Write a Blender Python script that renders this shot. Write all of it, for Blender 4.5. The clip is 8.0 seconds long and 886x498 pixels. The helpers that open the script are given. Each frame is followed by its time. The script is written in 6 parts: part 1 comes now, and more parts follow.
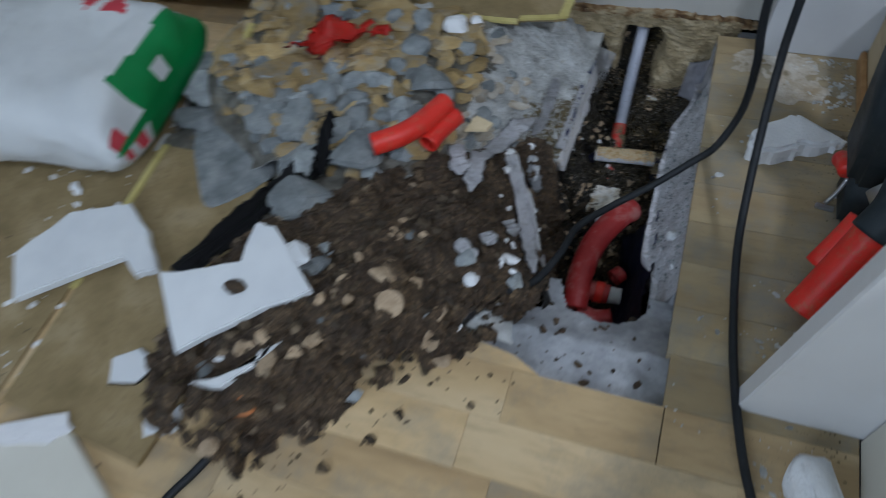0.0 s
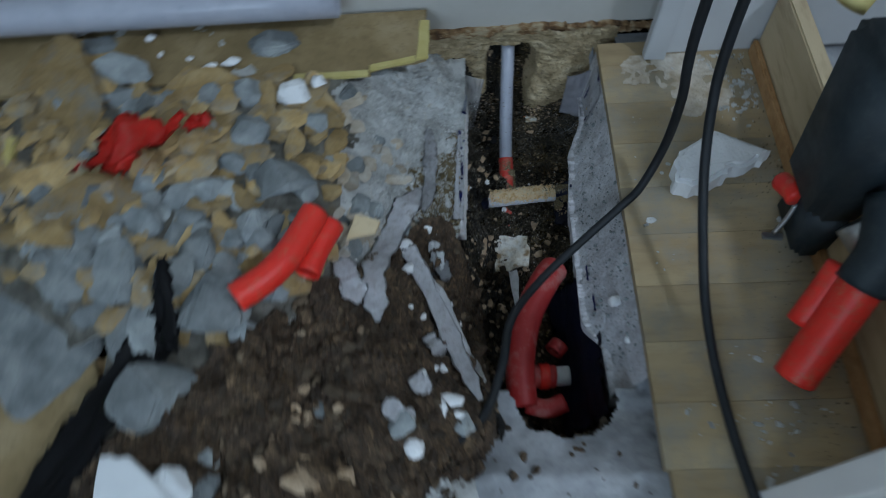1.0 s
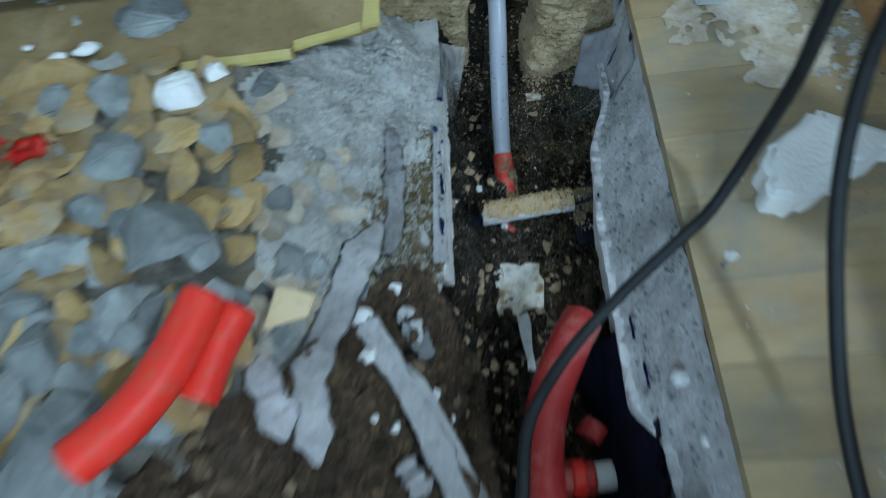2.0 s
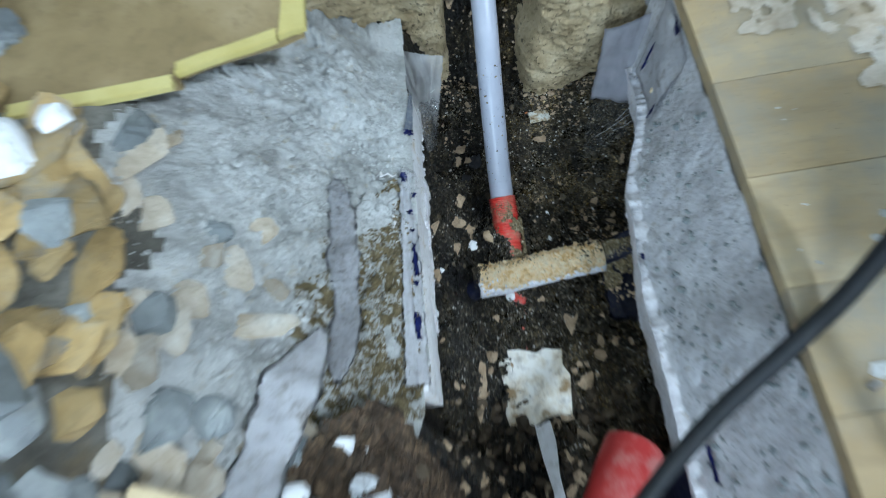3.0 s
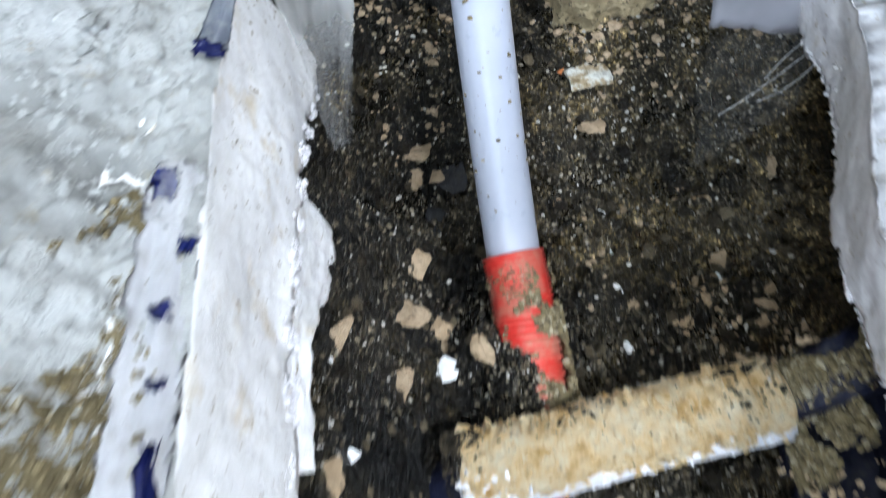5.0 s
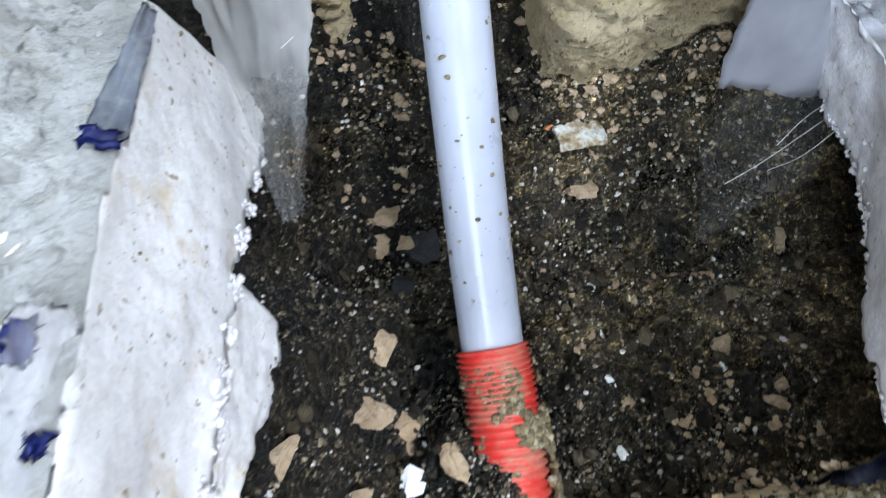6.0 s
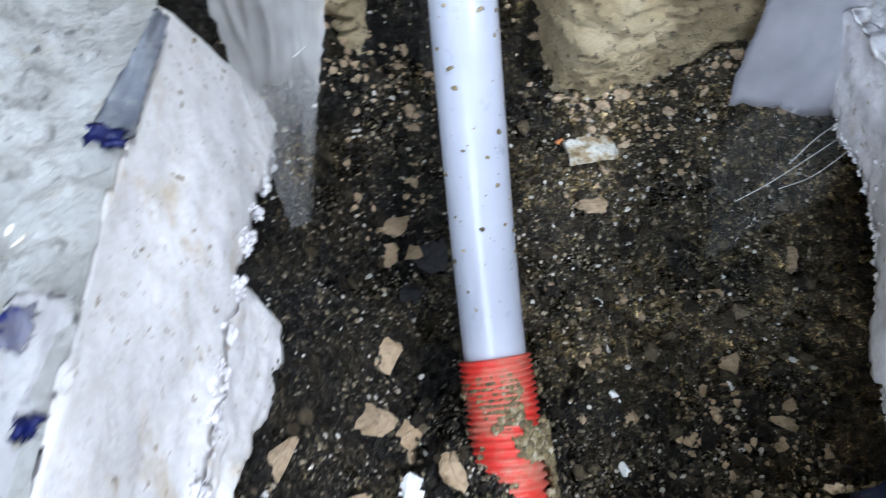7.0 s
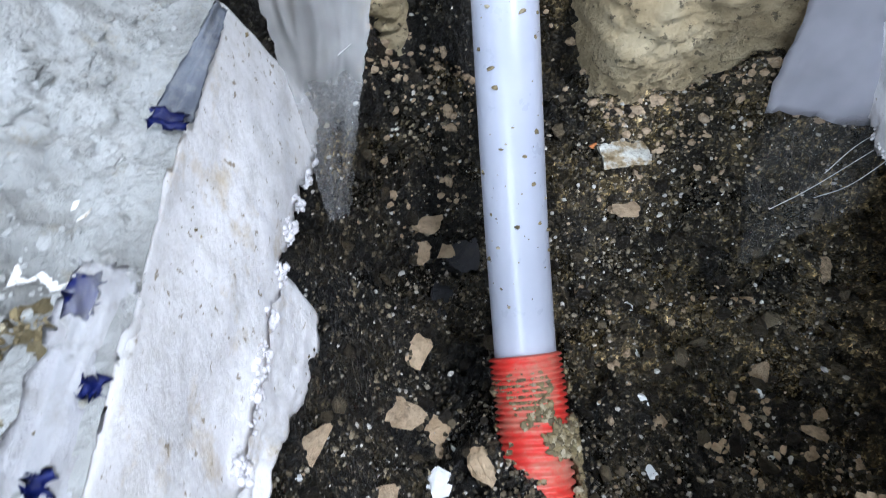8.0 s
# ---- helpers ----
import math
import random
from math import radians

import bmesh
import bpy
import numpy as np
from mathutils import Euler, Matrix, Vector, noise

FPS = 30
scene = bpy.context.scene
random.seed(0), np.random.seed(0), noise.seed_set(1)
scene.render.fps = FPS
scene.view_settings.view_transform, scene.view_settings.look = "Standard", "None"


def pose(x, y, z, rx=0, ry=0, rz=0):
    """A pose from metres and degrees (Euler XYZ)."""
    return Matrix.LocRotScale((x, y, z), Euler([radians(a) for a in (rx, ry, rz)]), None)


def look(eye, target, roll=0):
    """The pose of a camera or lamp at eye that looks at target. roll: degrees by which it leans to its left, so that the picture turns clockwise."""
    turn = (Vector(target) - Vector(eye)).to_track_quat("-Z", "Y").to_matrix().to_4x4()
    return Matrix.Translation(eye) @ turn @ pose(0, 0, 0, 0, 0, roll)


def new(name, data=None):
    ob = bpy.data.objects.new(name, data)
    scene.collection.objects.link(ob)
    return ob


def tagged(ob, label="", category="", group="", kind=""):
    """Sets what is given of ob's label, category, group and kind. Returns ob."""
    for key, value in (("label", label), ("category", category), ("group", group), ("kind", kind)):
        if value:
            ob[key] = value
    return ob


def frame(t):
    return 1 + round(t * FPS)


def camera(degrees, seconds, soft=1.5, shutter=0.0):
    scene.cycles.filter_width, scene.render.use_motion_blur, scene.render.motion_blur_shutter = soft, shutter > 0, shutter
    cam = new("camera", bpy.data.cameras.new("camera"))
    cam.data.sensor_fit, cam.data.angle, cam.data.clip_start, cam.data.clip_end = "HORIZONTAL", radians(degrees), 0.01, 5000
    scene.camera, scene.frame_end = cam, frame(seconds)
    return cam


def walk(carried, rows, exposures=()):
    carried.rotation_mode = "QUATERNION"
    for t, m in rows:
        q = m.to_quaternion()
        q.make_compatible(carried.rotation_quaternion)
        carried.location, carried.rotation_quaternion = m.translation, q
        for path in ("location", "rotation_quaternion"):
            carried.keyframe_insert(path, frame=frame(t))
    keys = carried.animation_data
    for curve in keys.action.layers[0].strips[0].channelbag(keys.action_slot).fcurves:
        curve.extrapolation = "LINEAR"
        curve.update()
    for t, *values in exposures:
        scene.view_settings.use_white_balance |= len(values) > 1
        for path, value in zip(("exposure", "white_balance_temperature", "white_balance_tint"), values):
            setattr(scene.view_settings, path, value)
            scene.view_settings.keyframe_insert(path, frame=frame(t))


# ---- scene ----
cam = camera(67.0, 8.0, 1.0, 1.0)
LAMP, DAY = 60.0, 56.0
PATH = [
    (0, (-0.016, -0.607, 0.753), (-0.56, 0.374, -0.903), -13.0),
    (0.5, (-0.055, -0.484, 0.708), (-0.42, 0.489, -1.001), -10.5),
    (1, (-0.134, -0.361, 0.69), (-0.236, 0.597, -1.063), -7.5),
    (1.5, (-0.145, -0.263, 0.596), (-0.229, 0.63, -1.191), -11.7),
    (2, (-0.124, -0.152, 0.493), (-0.225, 0.681, -1.322), -12.0),
    (2.2, (-0.119, -0.11, 0.461), (-0.212, 0.712, -1.36), -12.2),
    (3.3, (-0.105, 0.02, 0.275), (-0.218, 0.907, -1.515), -15.8),
    (3.5, (-0.102, 0.049, 0.225), (-0.189, 0.996, -1.534), -13.9),
    (4, (-0.101, 0.083, 0.128), (-0.187, 1.105, -1.589), -14.9),
    (4.2, (-0.097, 0.095, 0.11), (-0.206, 1.106, -1.612), -15.3),
    (4.5, (-0.094, 0.108, 0.08), (-0.234, 1.092, -1.655), -17.0),
    (5, (-0.096, 0.136, 0.057), (-0.207, 1.156, -1.659), -15.6),
    (6.5, (-0.09, 0.179, 0.038), (-0.095, 1.216, -1.672), -8.8),
    (7, (-0.088, 0.171, 0.04), (-0.171, 1.247, -1.644), -11.4),
    (7.5, (-0.092, 0.162, 0.041), (-0.243, 1.26, -1.624), -11.6),
    (8, (-0.092, 0.166, 0.041), (-0.236, 1.273, -1.618), -12.2),
]
EXPOSURES = [(0.0, -1.3, 5450, 11), (0.5, -1.32, 5220, 11), (1.0, -1.34, 5220, 5), (1.5, -1.1, 5080, 1), (2.0, -0.64, 4950, -5), (2.2, -0.52, 4950, -4), (3.3, 0.36, 5400, 4), (3.5, 0.50, 5500, 5), (4.0, 0.69, 5700, 7), (4.5, 0.88, 5720, 8), (5.0, 0.93, 5720, 9), (6.3, 0.95, 5650, 11), (7.0, 0.91, 5620, 12), (8.0, 0.85, 5600, 13)]
walk(cam, [(t, look(eye, target, roll)) for t, eye, target, roll in PATH], EXPOSURES)

# ---- light ----
world = bpy.data.worlds.new("sky")
scene.world = world
world.use_nodes = True
wn = world.node_tree.nodes
sky = wn.new("ShaderNodeTexSky")
sky.sky_type = "NISHITA"
sky.sun_disc = False
sky.sun_elevation, sky.sun_rotation = radians(35), radians(200)
wn["Background"].inputs["Strength"].default_value = 0.12
world.node_tree.links.new(sky.outputs["Color"], wn["Background"].inputs["Color"])


def area_lamp(name, size_x, size_y, power, colour, m):
    data = bpy.data.lights.new(name, "AREA")
    data.shape, data.size, data.size_y, data.energy, data.color = "RECTANGLE", size_x, size_y, power, colour
    ob = new(name, data)
    ob.matrix_world = m
    return ob


# Unseen lamp, added at the ceiling to light the trench from the right.
area_lamp("ceiling_lamp_light", 0.3, 0.3, LAMP, (0.97, 0.985, 1.0), look((1.2, -1.05, 2.3), (1.2, -1.05, 0.0)))
# Fill light from an added window, out of view; brightens floor and trench sides.
area_lamp("window_daylight", 1.2, 1.1, DAY, (0.84, 0.93, 1.0), look((-1.0, -2.52, 1.45), (-1.0, 0.0, 1.1)))


# ---- materials ----
def nodes_of(name):
    m = bpy.data.materials.new(name)
    m.use_nodes = True
    nt = m.node_tree
    return m, nt, nt.nodes["Principled BSDF"]


def noise_node(nt, coord, scale, detail=6.0, rough=0.6, stretch=None):
    n = nt.nodes.new("ShaderNodeTexNoise")
    n.inputs["Scale"].default_value = scale
    n.inputs["Detail"].default_value = detail
    n.inputs["Roughness"].default_value = rough
    if stretch:
        mp = nt.nodes.new("ShaderNodeMapping")
        mp.inputs["Scale"].default_value = stretch
        nt.links.new(coord, mp.inputs["Vector"])
        coord = mp.outputs["Vector"]
    nt.links.new(coord, n.inputs["Vector"])
    return n.outputs["Fac"]


def ramp_node(nt, fac, stops):
    r = nt.nodes.new("ShaderNodeValToRGB")
    els = r.color_ramp.elements
    while len(els) < len(stops):
        els.new(0.5)
    for e, (p, c) in zip(els, stops):
        e.position, e.color = p, (*c, 1.0)
    nt.links.new(fac, r.inputs["Fac"])
    return r.outputs["Color"]


def mix_node(nt, fac, a, b):
    m = nt.nodes.new("ShaderNodeMix")
    m.data_type = "RGBA"
    for sock, v in ((m.inputs[0], fac), (m.inputs[6], a), (m.inputs[7], b)):
        if isinstance(v, (int, float)):
            sock.default_value = v
        elif isinstance(v, tuple):
            sock.default_value = (*v, 1.0)
        else:
            nt.links.new(v, sock)
    return m.outputs[2]


def own_coord(nt):
    """Object coordinates, shifted by the object's own random number."""
    tc = nt.nodes.new("ShaderNodeTexCoord")
    info = nt.nodes.new("ShaderNodeObjectInfo")
    add = nt.nodes.new("ShaderNodeVectorMath")
    add.operation = "MULTIPLY_ADD"
    nt.links.new(info.outputs["Random"], add.inputs[0])
    add.inputs[1].default_value = (7.0, 5.0, 3.0)
    nt.links.new(tc.outputs["Object"], add.inputs[2])
    return add.outputs[0], info.outputs["Random"]


def surface(name, stops, scale, rough=0.8, fine=(0.0, (0, 0, 0), 200.0), bump=0.2, bump_scale=120.0, bump_depth=0.002,
            metal=0.0, stretch=None, per_object=0.0, dirt=None, alpha=1.0, trans=0.0, ior=1.45, rough_var=0.15, island=None, detail=7.0, cells=0.0, speck=(0.5, 0.68), gain=0.6):
    """A procedural surface: a broad colour ramp, a fine second grain, dirt patches and relief."""
    m, nt, bs = nodes_of(name)
    coord, rnd = own_coord(nt)
    if island:
        geo = nt.nodes.new("ShaderNodeNewGeometry")
        col = ramp_node(nt, geo.outputs["Random Per Island"], island)
        n0 = noise_node(nt, coord, scale)
        col = mix_node(nt, ramp_node(nt, n0, ((0.3, (0, 0, 0)), (0.75, (0.5, 0.5, 0.5)))), col, stops[0][1])
    else:
        col = ramp_node(nt, noise_node(nt, coord, scale, detail, gain, stretch), stops)
    amount, colour, fscale = fine
    if amount:
        f = ramp_node(nt, noise_node(nt, coord, fscale, 4.0, 0.65, stretch), ((speck[0], (0, 0, 0)), (speck[1], (amount, amount, amount))))
        col = mix_node(nt, f, col, colour)
    if dirt:
        colour, dscale, lo, hi = dirt
        f = ramp_node(nt, noise_node(nt, coord, dscale, 8.0, 0.7), ((lo, (0, 0, 0)), (hi, (0.85, 0.85, 0.85))))
        col = mix_node(nt, f, col, colour)
    if per_object:
        hsv = nt.nodes.new("ShaderNodeHueSaturation")
        mr = nt.nodes.new("ShaderNodeMapRange")
        mr.inputs["To Min"].default_value, mr.inputs["To Max"].default_value = 1 - per_object, 1 + per_object
        nt.links.new(rnd, mr.inputs["Value"])
        nt.links.new(mr.outputs[0], hsv.inputs["Value"])
        nt.links.new(col, hsv.inputs["Color"])
        col = hsv.outputs["Color"]
    nt.links.new(col, bs.inputs["Base Color"])
    mr = nt.nodes.new("ShaderNodeMapRange")
    mr.inputs["To Min"].default_value, mr.inputs["To Max"].default_value = max(0.02, rough - rough_var), min(1.0, rough + rough_var)
    nt.links.new(noise_node(nt, coord, bump_scale * 0.4, 4.0), mr.inputs["Value"])
    nt.links.new(mr.outputs[0], bs.inputs["Roughness"])
    bs.inputs["Metallic"].default_value = metal
    bs.inputs["Alpha"].default_value = alpha
    bs.inputs["Transmission Weight"].default_value = trans
    bs.inputs["IOR"].default_value = ior
    if bump:
        b = nt.nodes.new("ShaderNodeBump")
        b.inputs["Strength"].default_value, b.inputs["Distance"].default_value = bump, bump_depth
        height = noise_node(nt, coord, bump_scale, 9.0, 0.68, stretch)
        if cells:
            vor = nt.nodes.new("ShaderNodeTexVoronoi")
            vor.inputs["Scale"].default_value = cells
            nt.links.new(coord, vor.inputs["Vector"])
            less = nt.nodes.new("ShaderNodeMath")
            less.operation = "MULTIPLY_ADD"
            less.inputs[1].default_value = -1.1
            nt.links.new(vor.outputs["Distance"], less.inputs[0])
            nt.links.new(height, less.inputs[2])
            height = less.outputs[0]
        nt.links.new(height, b.inputs["Height"])
        nt.links.new(b.outputs["Normal"], bs.inputs["Normal"])
    return m


def grain_cells(nt, coord, scale, low, gain, power):
    """A brightness for each grain of a gritty surface, and the grains' relief."""
    v = nt.nodes.new("ShaderNodeTexVoronoi")
    v.inputs["Scale"].default_value = scale
    nt.links.new(coord, v.inputs["Vector"])
    sep = nt.nodes.new("ShaderNodeSeparateColor")
    nt.links.new(v.outputs["Color"], sep.inputs[0])
    p = nt.nodes.new("ShaderNodeMath")
    p.operation, p.inputs[1].default_value = "POWER", power
    nt.links.new(sep.outputs[0], p.inputs[0])
    q = nt.nodes.new("ShaderNodeMath")
    q.operation, q.inputs[1].default_value, q.inputs[2].default_value = "MULTIPLY_ADD", gain, low
    nt.links.new(p.outputs[0], q.inputs[0])
    return q.outputs[0], v.outputs["Distance"]


def gritty_soil(name, stops, broad, rough, wet, grains=((360.0, 0.42, 1.9, 3.0), (1100.0, 0.45, 2.9, 6.0)), mud=None):
    """Soil made of grains of two sizes: dark pores, brown crumbs, a few pale grains; wet patches shine."""
    m, nt, bs = nodes_of(name)
    coord, _ = own_coord(nt)
    warp = nt.nodes.new("ShaderNodeTexNoise")
    warp.inputs["Scale"].default_value, warp.inputs["Detail"].default_value = 260.0, 4.0
    nt.links.new(coord, warp.inputs["Vector"])
    bend = nt.nodes.new("ShaderNodeVectorMath")
    bend.operation, bend.inputs[1].default_value = "MULTIPLY_ADD", (0.0028, 0.0028, 0.0028)
    nt.links.new(warp.outputs["Color"], bend.inputs[0])
    nt.links.new(coord, bend.inputs[2])
    spot = bend.outputs[0]
    fac = noise_node(nt, coord, broad, 7.0, 0.66)
    if mud:
        # one side of the trench is brown mud, the other black soil
        tc, sep, far = nt.nodes.new("ShaderNodeTexCoord"), nt.nodes.new("ShaderNodeSeparateXYZ"), nt.nodes.new("ShaderNodeMapRange")
        nt.links.new(tc.outputs["Object"], sep.inputs[0])
        nt.links.new(sep.outputs[0], far.inputs["Value"])
        for key, value in zip(("From Min", "From Max", "To Min", "To Max"), mud):
            far.inputs[key].default_value = value
        shift = nt.nodes.new("ShaderNodeMath")
        nt.links.new(fac, shift.inputs[0])
        nt.links.new(far.outputs[0], shift.inputs[1])
        fac = shift.outputs[0]
    col = ramp_node(nt, fac, stops)
    heights = []
    for scale, low, gain, power in grains:
        k, dist = grain_cells(nt, spot, scale, low, gain, power)
        v = nt.nodes.new("ShaderNodeVectorMath")
        v.operation = "SCALE"
        nt.links.new(col, v.inputs[0])
        nt.links.new(k, v.inputs["Scale"])
        col = v.outputs[0]
        heights.append(dist)
    nt.links.new(col, bs.inputs["Base Color"])
    mr = nt.nodes.new("ShaderNodeMapRange")
    mr.inputs["From Min"].default_value, mr.inputs["From Max"].default_value = 0.35, 0.65
    mr.inputs["To Min"].default_value, mr.inputs["To Max"].default_value = wet, rough
    nt.links.new(noise_node(nt, coord, 60.0, 5.0), mr.inputs["Value"])
    nt.links.new(mr.outputs[0], bs.inputs["Roughness"])
    add = nt.nodes.new("ShaderNodeMath")
    add.operation, add.inputs[1].default_value = "MULTIPLY_ADD", 2.2
    nt.links.new(heights[0], add.inputs[0])
    nt.links.new(heights[1], add.inputs[2])
    fine = nt.nodes.new("ShaderNodeMath")
    fine.operation = "SUBTRACT"
    nt.links.new(noise_node(nt, coord, 700.0, 6.0, 0.7), fine.inputs[0])
    nt.links.new(add.outputs[0], fine.inputs[1])
    b = nt.nodes.new("ShaderNodeBump")
    b.inputs["Strength"].default_value, b.inputs["Distance"].default_value = 1.0, 0.0011
    nt.links.new(fine.outputs[0], b.inputs["Height"])
    nt.links.new(b.outputs["Normal"], bs.inputs["Normal"])
    bs.inputs["Specular IOR Level"].default_value = 0.42
    return m


SOIL = gritty_soil("wet_soil", ((0.34, (0.007, 0.0068, 0.0062)), (0.45, (0.020, 0.0165, 0.010)), (0.55, (0.055, 0.042, 0.020)), (0.64, (0.125, 0.092, 0.042)), (0.74, (0.23, 0.18, 0.10))), 26.0, 0.62, 0.16, mud=(-0.11, -0.03, -0.085, 0.075))
HEAP_SOIL = gritty_soil("loose_soil", ((0.3, (0.036, 0.0225, 0.0135)), (0.5, (0.088, 0.058, 0.033)), (0.7, (0.20, 0.137, 0.075))), 30.0, 0.8, 0.3, ((240.0, 0.6, 0.9, 2.0), (800.0, 0.7, 0.9, 3.0)))
CRUMB = surface("soil_crumb", ((0.0, (0.045, 0.032, 0.018)),), 90.0, 0.75, bump=0.6, bump_scale=500.0, bump_depth=0.001,
                island=((0.0, (0.025, 0.0175, 0.011)), (0.6, (0.06, 0.043, 0.025)), (0.9, (0.13, 0.095, 0.055)), (0.985, (0.30, 0.23, 0.15))))
CLOD = surface("wet_clod", ((0.0, (0.02, 0.015, 0.009)),), 260.0, 0.45, bump=1.0, bump_scale=800.0, bump_depth=0.002, rough_var=0.3,
               island=((0.0, (0.006, 0.0045, 0.003)), (0.45, (0.022, 0.017, 0.010)), (0.75, (0.07, 0.054, 0.03)), (0.96, (0.2, 0.16, 0.10))))
GRIT = surface("wet_grit", ((0.0, (0.06, 0.048, 0.03)),), 300.0, 0.35, bump=0.4, bump_scale=900.0, bump_depth=0.0006,
               island=((0.0, (0.012, 0.011, 0.009)), (0.4, (0.045, 0.036, 0.022)), (0.64, (0.13, 0.105, 0.065)), (0.86, (0.30, 0.25, 0.165)), (0.97, (0.62, 0.60, 0.56))))
GLINT = surface("wet_shiny_grain", ((0.0, (0.06, 0.05, 0.035)),), 300.0, 0.09, bump=0.0, rough_var=0.04,
                island=((0.0, (0.01, 0.009, 0.008)), (0.6, (0.07, 0.058, 0.038)), (0.9, (0.34, 0.31, 0.25))))
GRAVEL = surface("brown_gravel", ((0.0, (0.15, 0.115, 0.058)),), 200.0, 0.6, bump=0.5, bump_scale=700.0, bump_depth=0.001,
                 island=((0.0, (0.06, 0.047, 0.025)), (0.4, (0.15, 0.118, 0.058)), (0.8, (0.24, 0.19, 0.095)), (0.96, (0.40, 0.36, 0.26))))
OLIVE = surface("olive_brown_soil", ((0.3, (0.10, 0.08, 0.038)), (0.5, (0.21, 0.165, 0.08)), (0.7, (0.34, 0.28, 0.155))), 130.0, 0.55, (0.5, (0.07, 0.055, 0.03), 420.0), 1.0, 380.0, 0.005, rough_var=0.25)
MORTAR = surface("grey_mortar_dust", ((0.34, (0.38, 0.385, 0.37)), (0.48, (0.58, 0.59, 0.575)), (0.62, (0.75, 0.76, 0.745))), 34.0, 0.92,
                 (0.4, (0.36, 0.345, 0.30), 300.0), 1.0, 400.0, 0.004, dirt=((0.44, 0.37, 0.23), 60.0, 0.58, 0.72), speck=(0.56, 0.7))
# Darker than the mortar bed: shade in the gaps between stones, put into colour.
RUBBLE_GAPS = surface("rubble_gap_shade", ((0.34, (0.085, 0.08, 0.066)), (0.5, (0.16, 0.152, 0.128)), (0.64, (0.26, 0.25, 0.215))), 40.0, 0.95,
                      (0.4, (0.09, 0.08, 0.06), 260.0), 1.0, 300.0, 0.004, dirt=((0.24, 0.185, 0.10), 24.0, 0.55, 0.72))
LEDGE = surface("lilac_grey_screed", ((0.3, (0.44, 0.44, 0.46)), (0.5, (0.60, 0.60, 0.625)), (0.7, (0.72, 0.72, 0.745))), 45.0, 0.75,
                (0.45, (0.22, 0.19, 0.14), 260.0), 0.9, 240.0, 0.004, dirt=((0.24, 0.18, 0.09), 44.0, 0.62, 0.74))
SCREED = surface("grey_screed", ((0.3, (0.20, 0.21, 0.22)), (0.5, (0.34, 0.35, 0.37)), (0.7, (0.50, 0.51, 0.53))), 16.0, 0.85,
                 (0.35, (0.20, 0.20, 0.21), 140.0), 0.6, 120.0, 0.003)
ROCK_GREY = surface("grey_rubble", ((0.3, (0.16, 0.178, 0.182)), (0.5, (0.265, 0.287, 0.292)), (0.72, (0.40, 0.425, 0.42))), 30.0, 0.9,
                    (0.35, (0.17, 0.18, 0.19), 160.0), 0.6, 160.0, 0.003, per_object=0.3, dirt=((0.22, 0.18, 0.10), 14.0, 0.6, 0.8))
ROCK_PALE = surface("pale_rubble", ((0.3, (0.32, 0.265, 0.19)), (0.5, (0.44, 0.39, 0.31)), (0.72, (0.56, 0.54, 0.49))), 40.0, 0.88,
                    (0.35, (0.22, 0.18, 0.12), 200.0), 0.7, 200.0, 0.003, per_object=0.25, dirt=((0.27, 0.20, 0.11), 26.0, 0.52, 0.7))
ROCK_TAN = surface("tan_rubble", ((0.3, (0.25, 0.17, 0.065)), (0.5, (0.39, 0.275, 0.115)), (0.72, (0.48, 0.37, 0.19))), 28.0, 0.85,
                   (0.3, (0.17, 0.14, 0.09), 170.0), 0.6, 170.0, 0.003, per_object=0.34, dirt=((0.27, 0.285, 0.28), 20.0, 0.48, 0.7))
PALE_TAN = surface("pale_tan_flake", ((0.3, (0.36, 0.255, 0.15)), (0.6, (0.53, 0.405, 0.268))), 90.0, 0.75, (0.45, (0.13, 0.10, 0.06), 420.0), 0.8, 420.0, 0.002, per_object=0.2,
                   dirt=((0.08, 0.065, 0.04), 120.0, 0.6, 0.72))
SOILED_STONE = surface("soiled_pale_stone", ((0.36, (0.16, 0.11, 0.05)), (0.46, (0.40, 0.32, 0.20)), (0.56, (0.66, 0.66, 0.60))), 150.0, 0.6, (0.5, (0.05, 0.04, 0.02), 500.0), 0.8, 400.0, 0.003)
DARK_SLATE = surface("dark_wet_slate", ((0.3, (0.010, 0.010, 0.013)), (0.7, (0.022, 0.022, 0.028))), 120.0, 0.45, (0.35, (0.06, 0.05, 0.035), 420.0), 0.6, 380.0, 0.002)
EPS = surface("white_foam", ((0.36, (0.74, 0.73, 0.71)), (0.54, (0.90, 0.895, 0.905))), 120.0, 0.45, (0.85, (0.24, 0.18, 0.09), 360.0), 0.42, 300.0, 0.0018,
              dirt=((0.60, 0.50, 0.33), 48.0, 0.55, 0.70), speck=(0.63, 0.67), gain=0.88)
EPS_ROUGH = surface("crumbly_white_foam", ((0.38, (0.66, 0.645, 0.67)), (0.58, (0.82, 0.81, 0.84))), 160.0, 0.55, (0.7, (0.36, 0.29, 0.19), 300.0), 0.35, 330.0, 0.002,
                    dirt=((0.5, 0.44, 0.34), 30.0, 0.6, 0.78), speck=(0.62, 0.68), gain=0.7)
EPS_CLEAN = surface("clean_white_foam", ((0.3, (0.78, 0.79, 0.80)), (0.7, (0.86, 0.87, 0.88))), 30.0, 0.8, bump=0.4, bump_scale=260.0, bump_depth=0.002, cells=230.0)
FILM_LILAC = surface("grey_film", ((0.3, (0.64, 0.64, 0.67)), (0.6, (0.81, 0.81, 0.84))), 40.0, 0.4, (0.35, (0.30, 0.27, 0.21), 180.0), 0.6, 120.0, 0.003,
                     dirt=((0.16, 0.12, 0.07), 40.0, 0.6, 0.72))
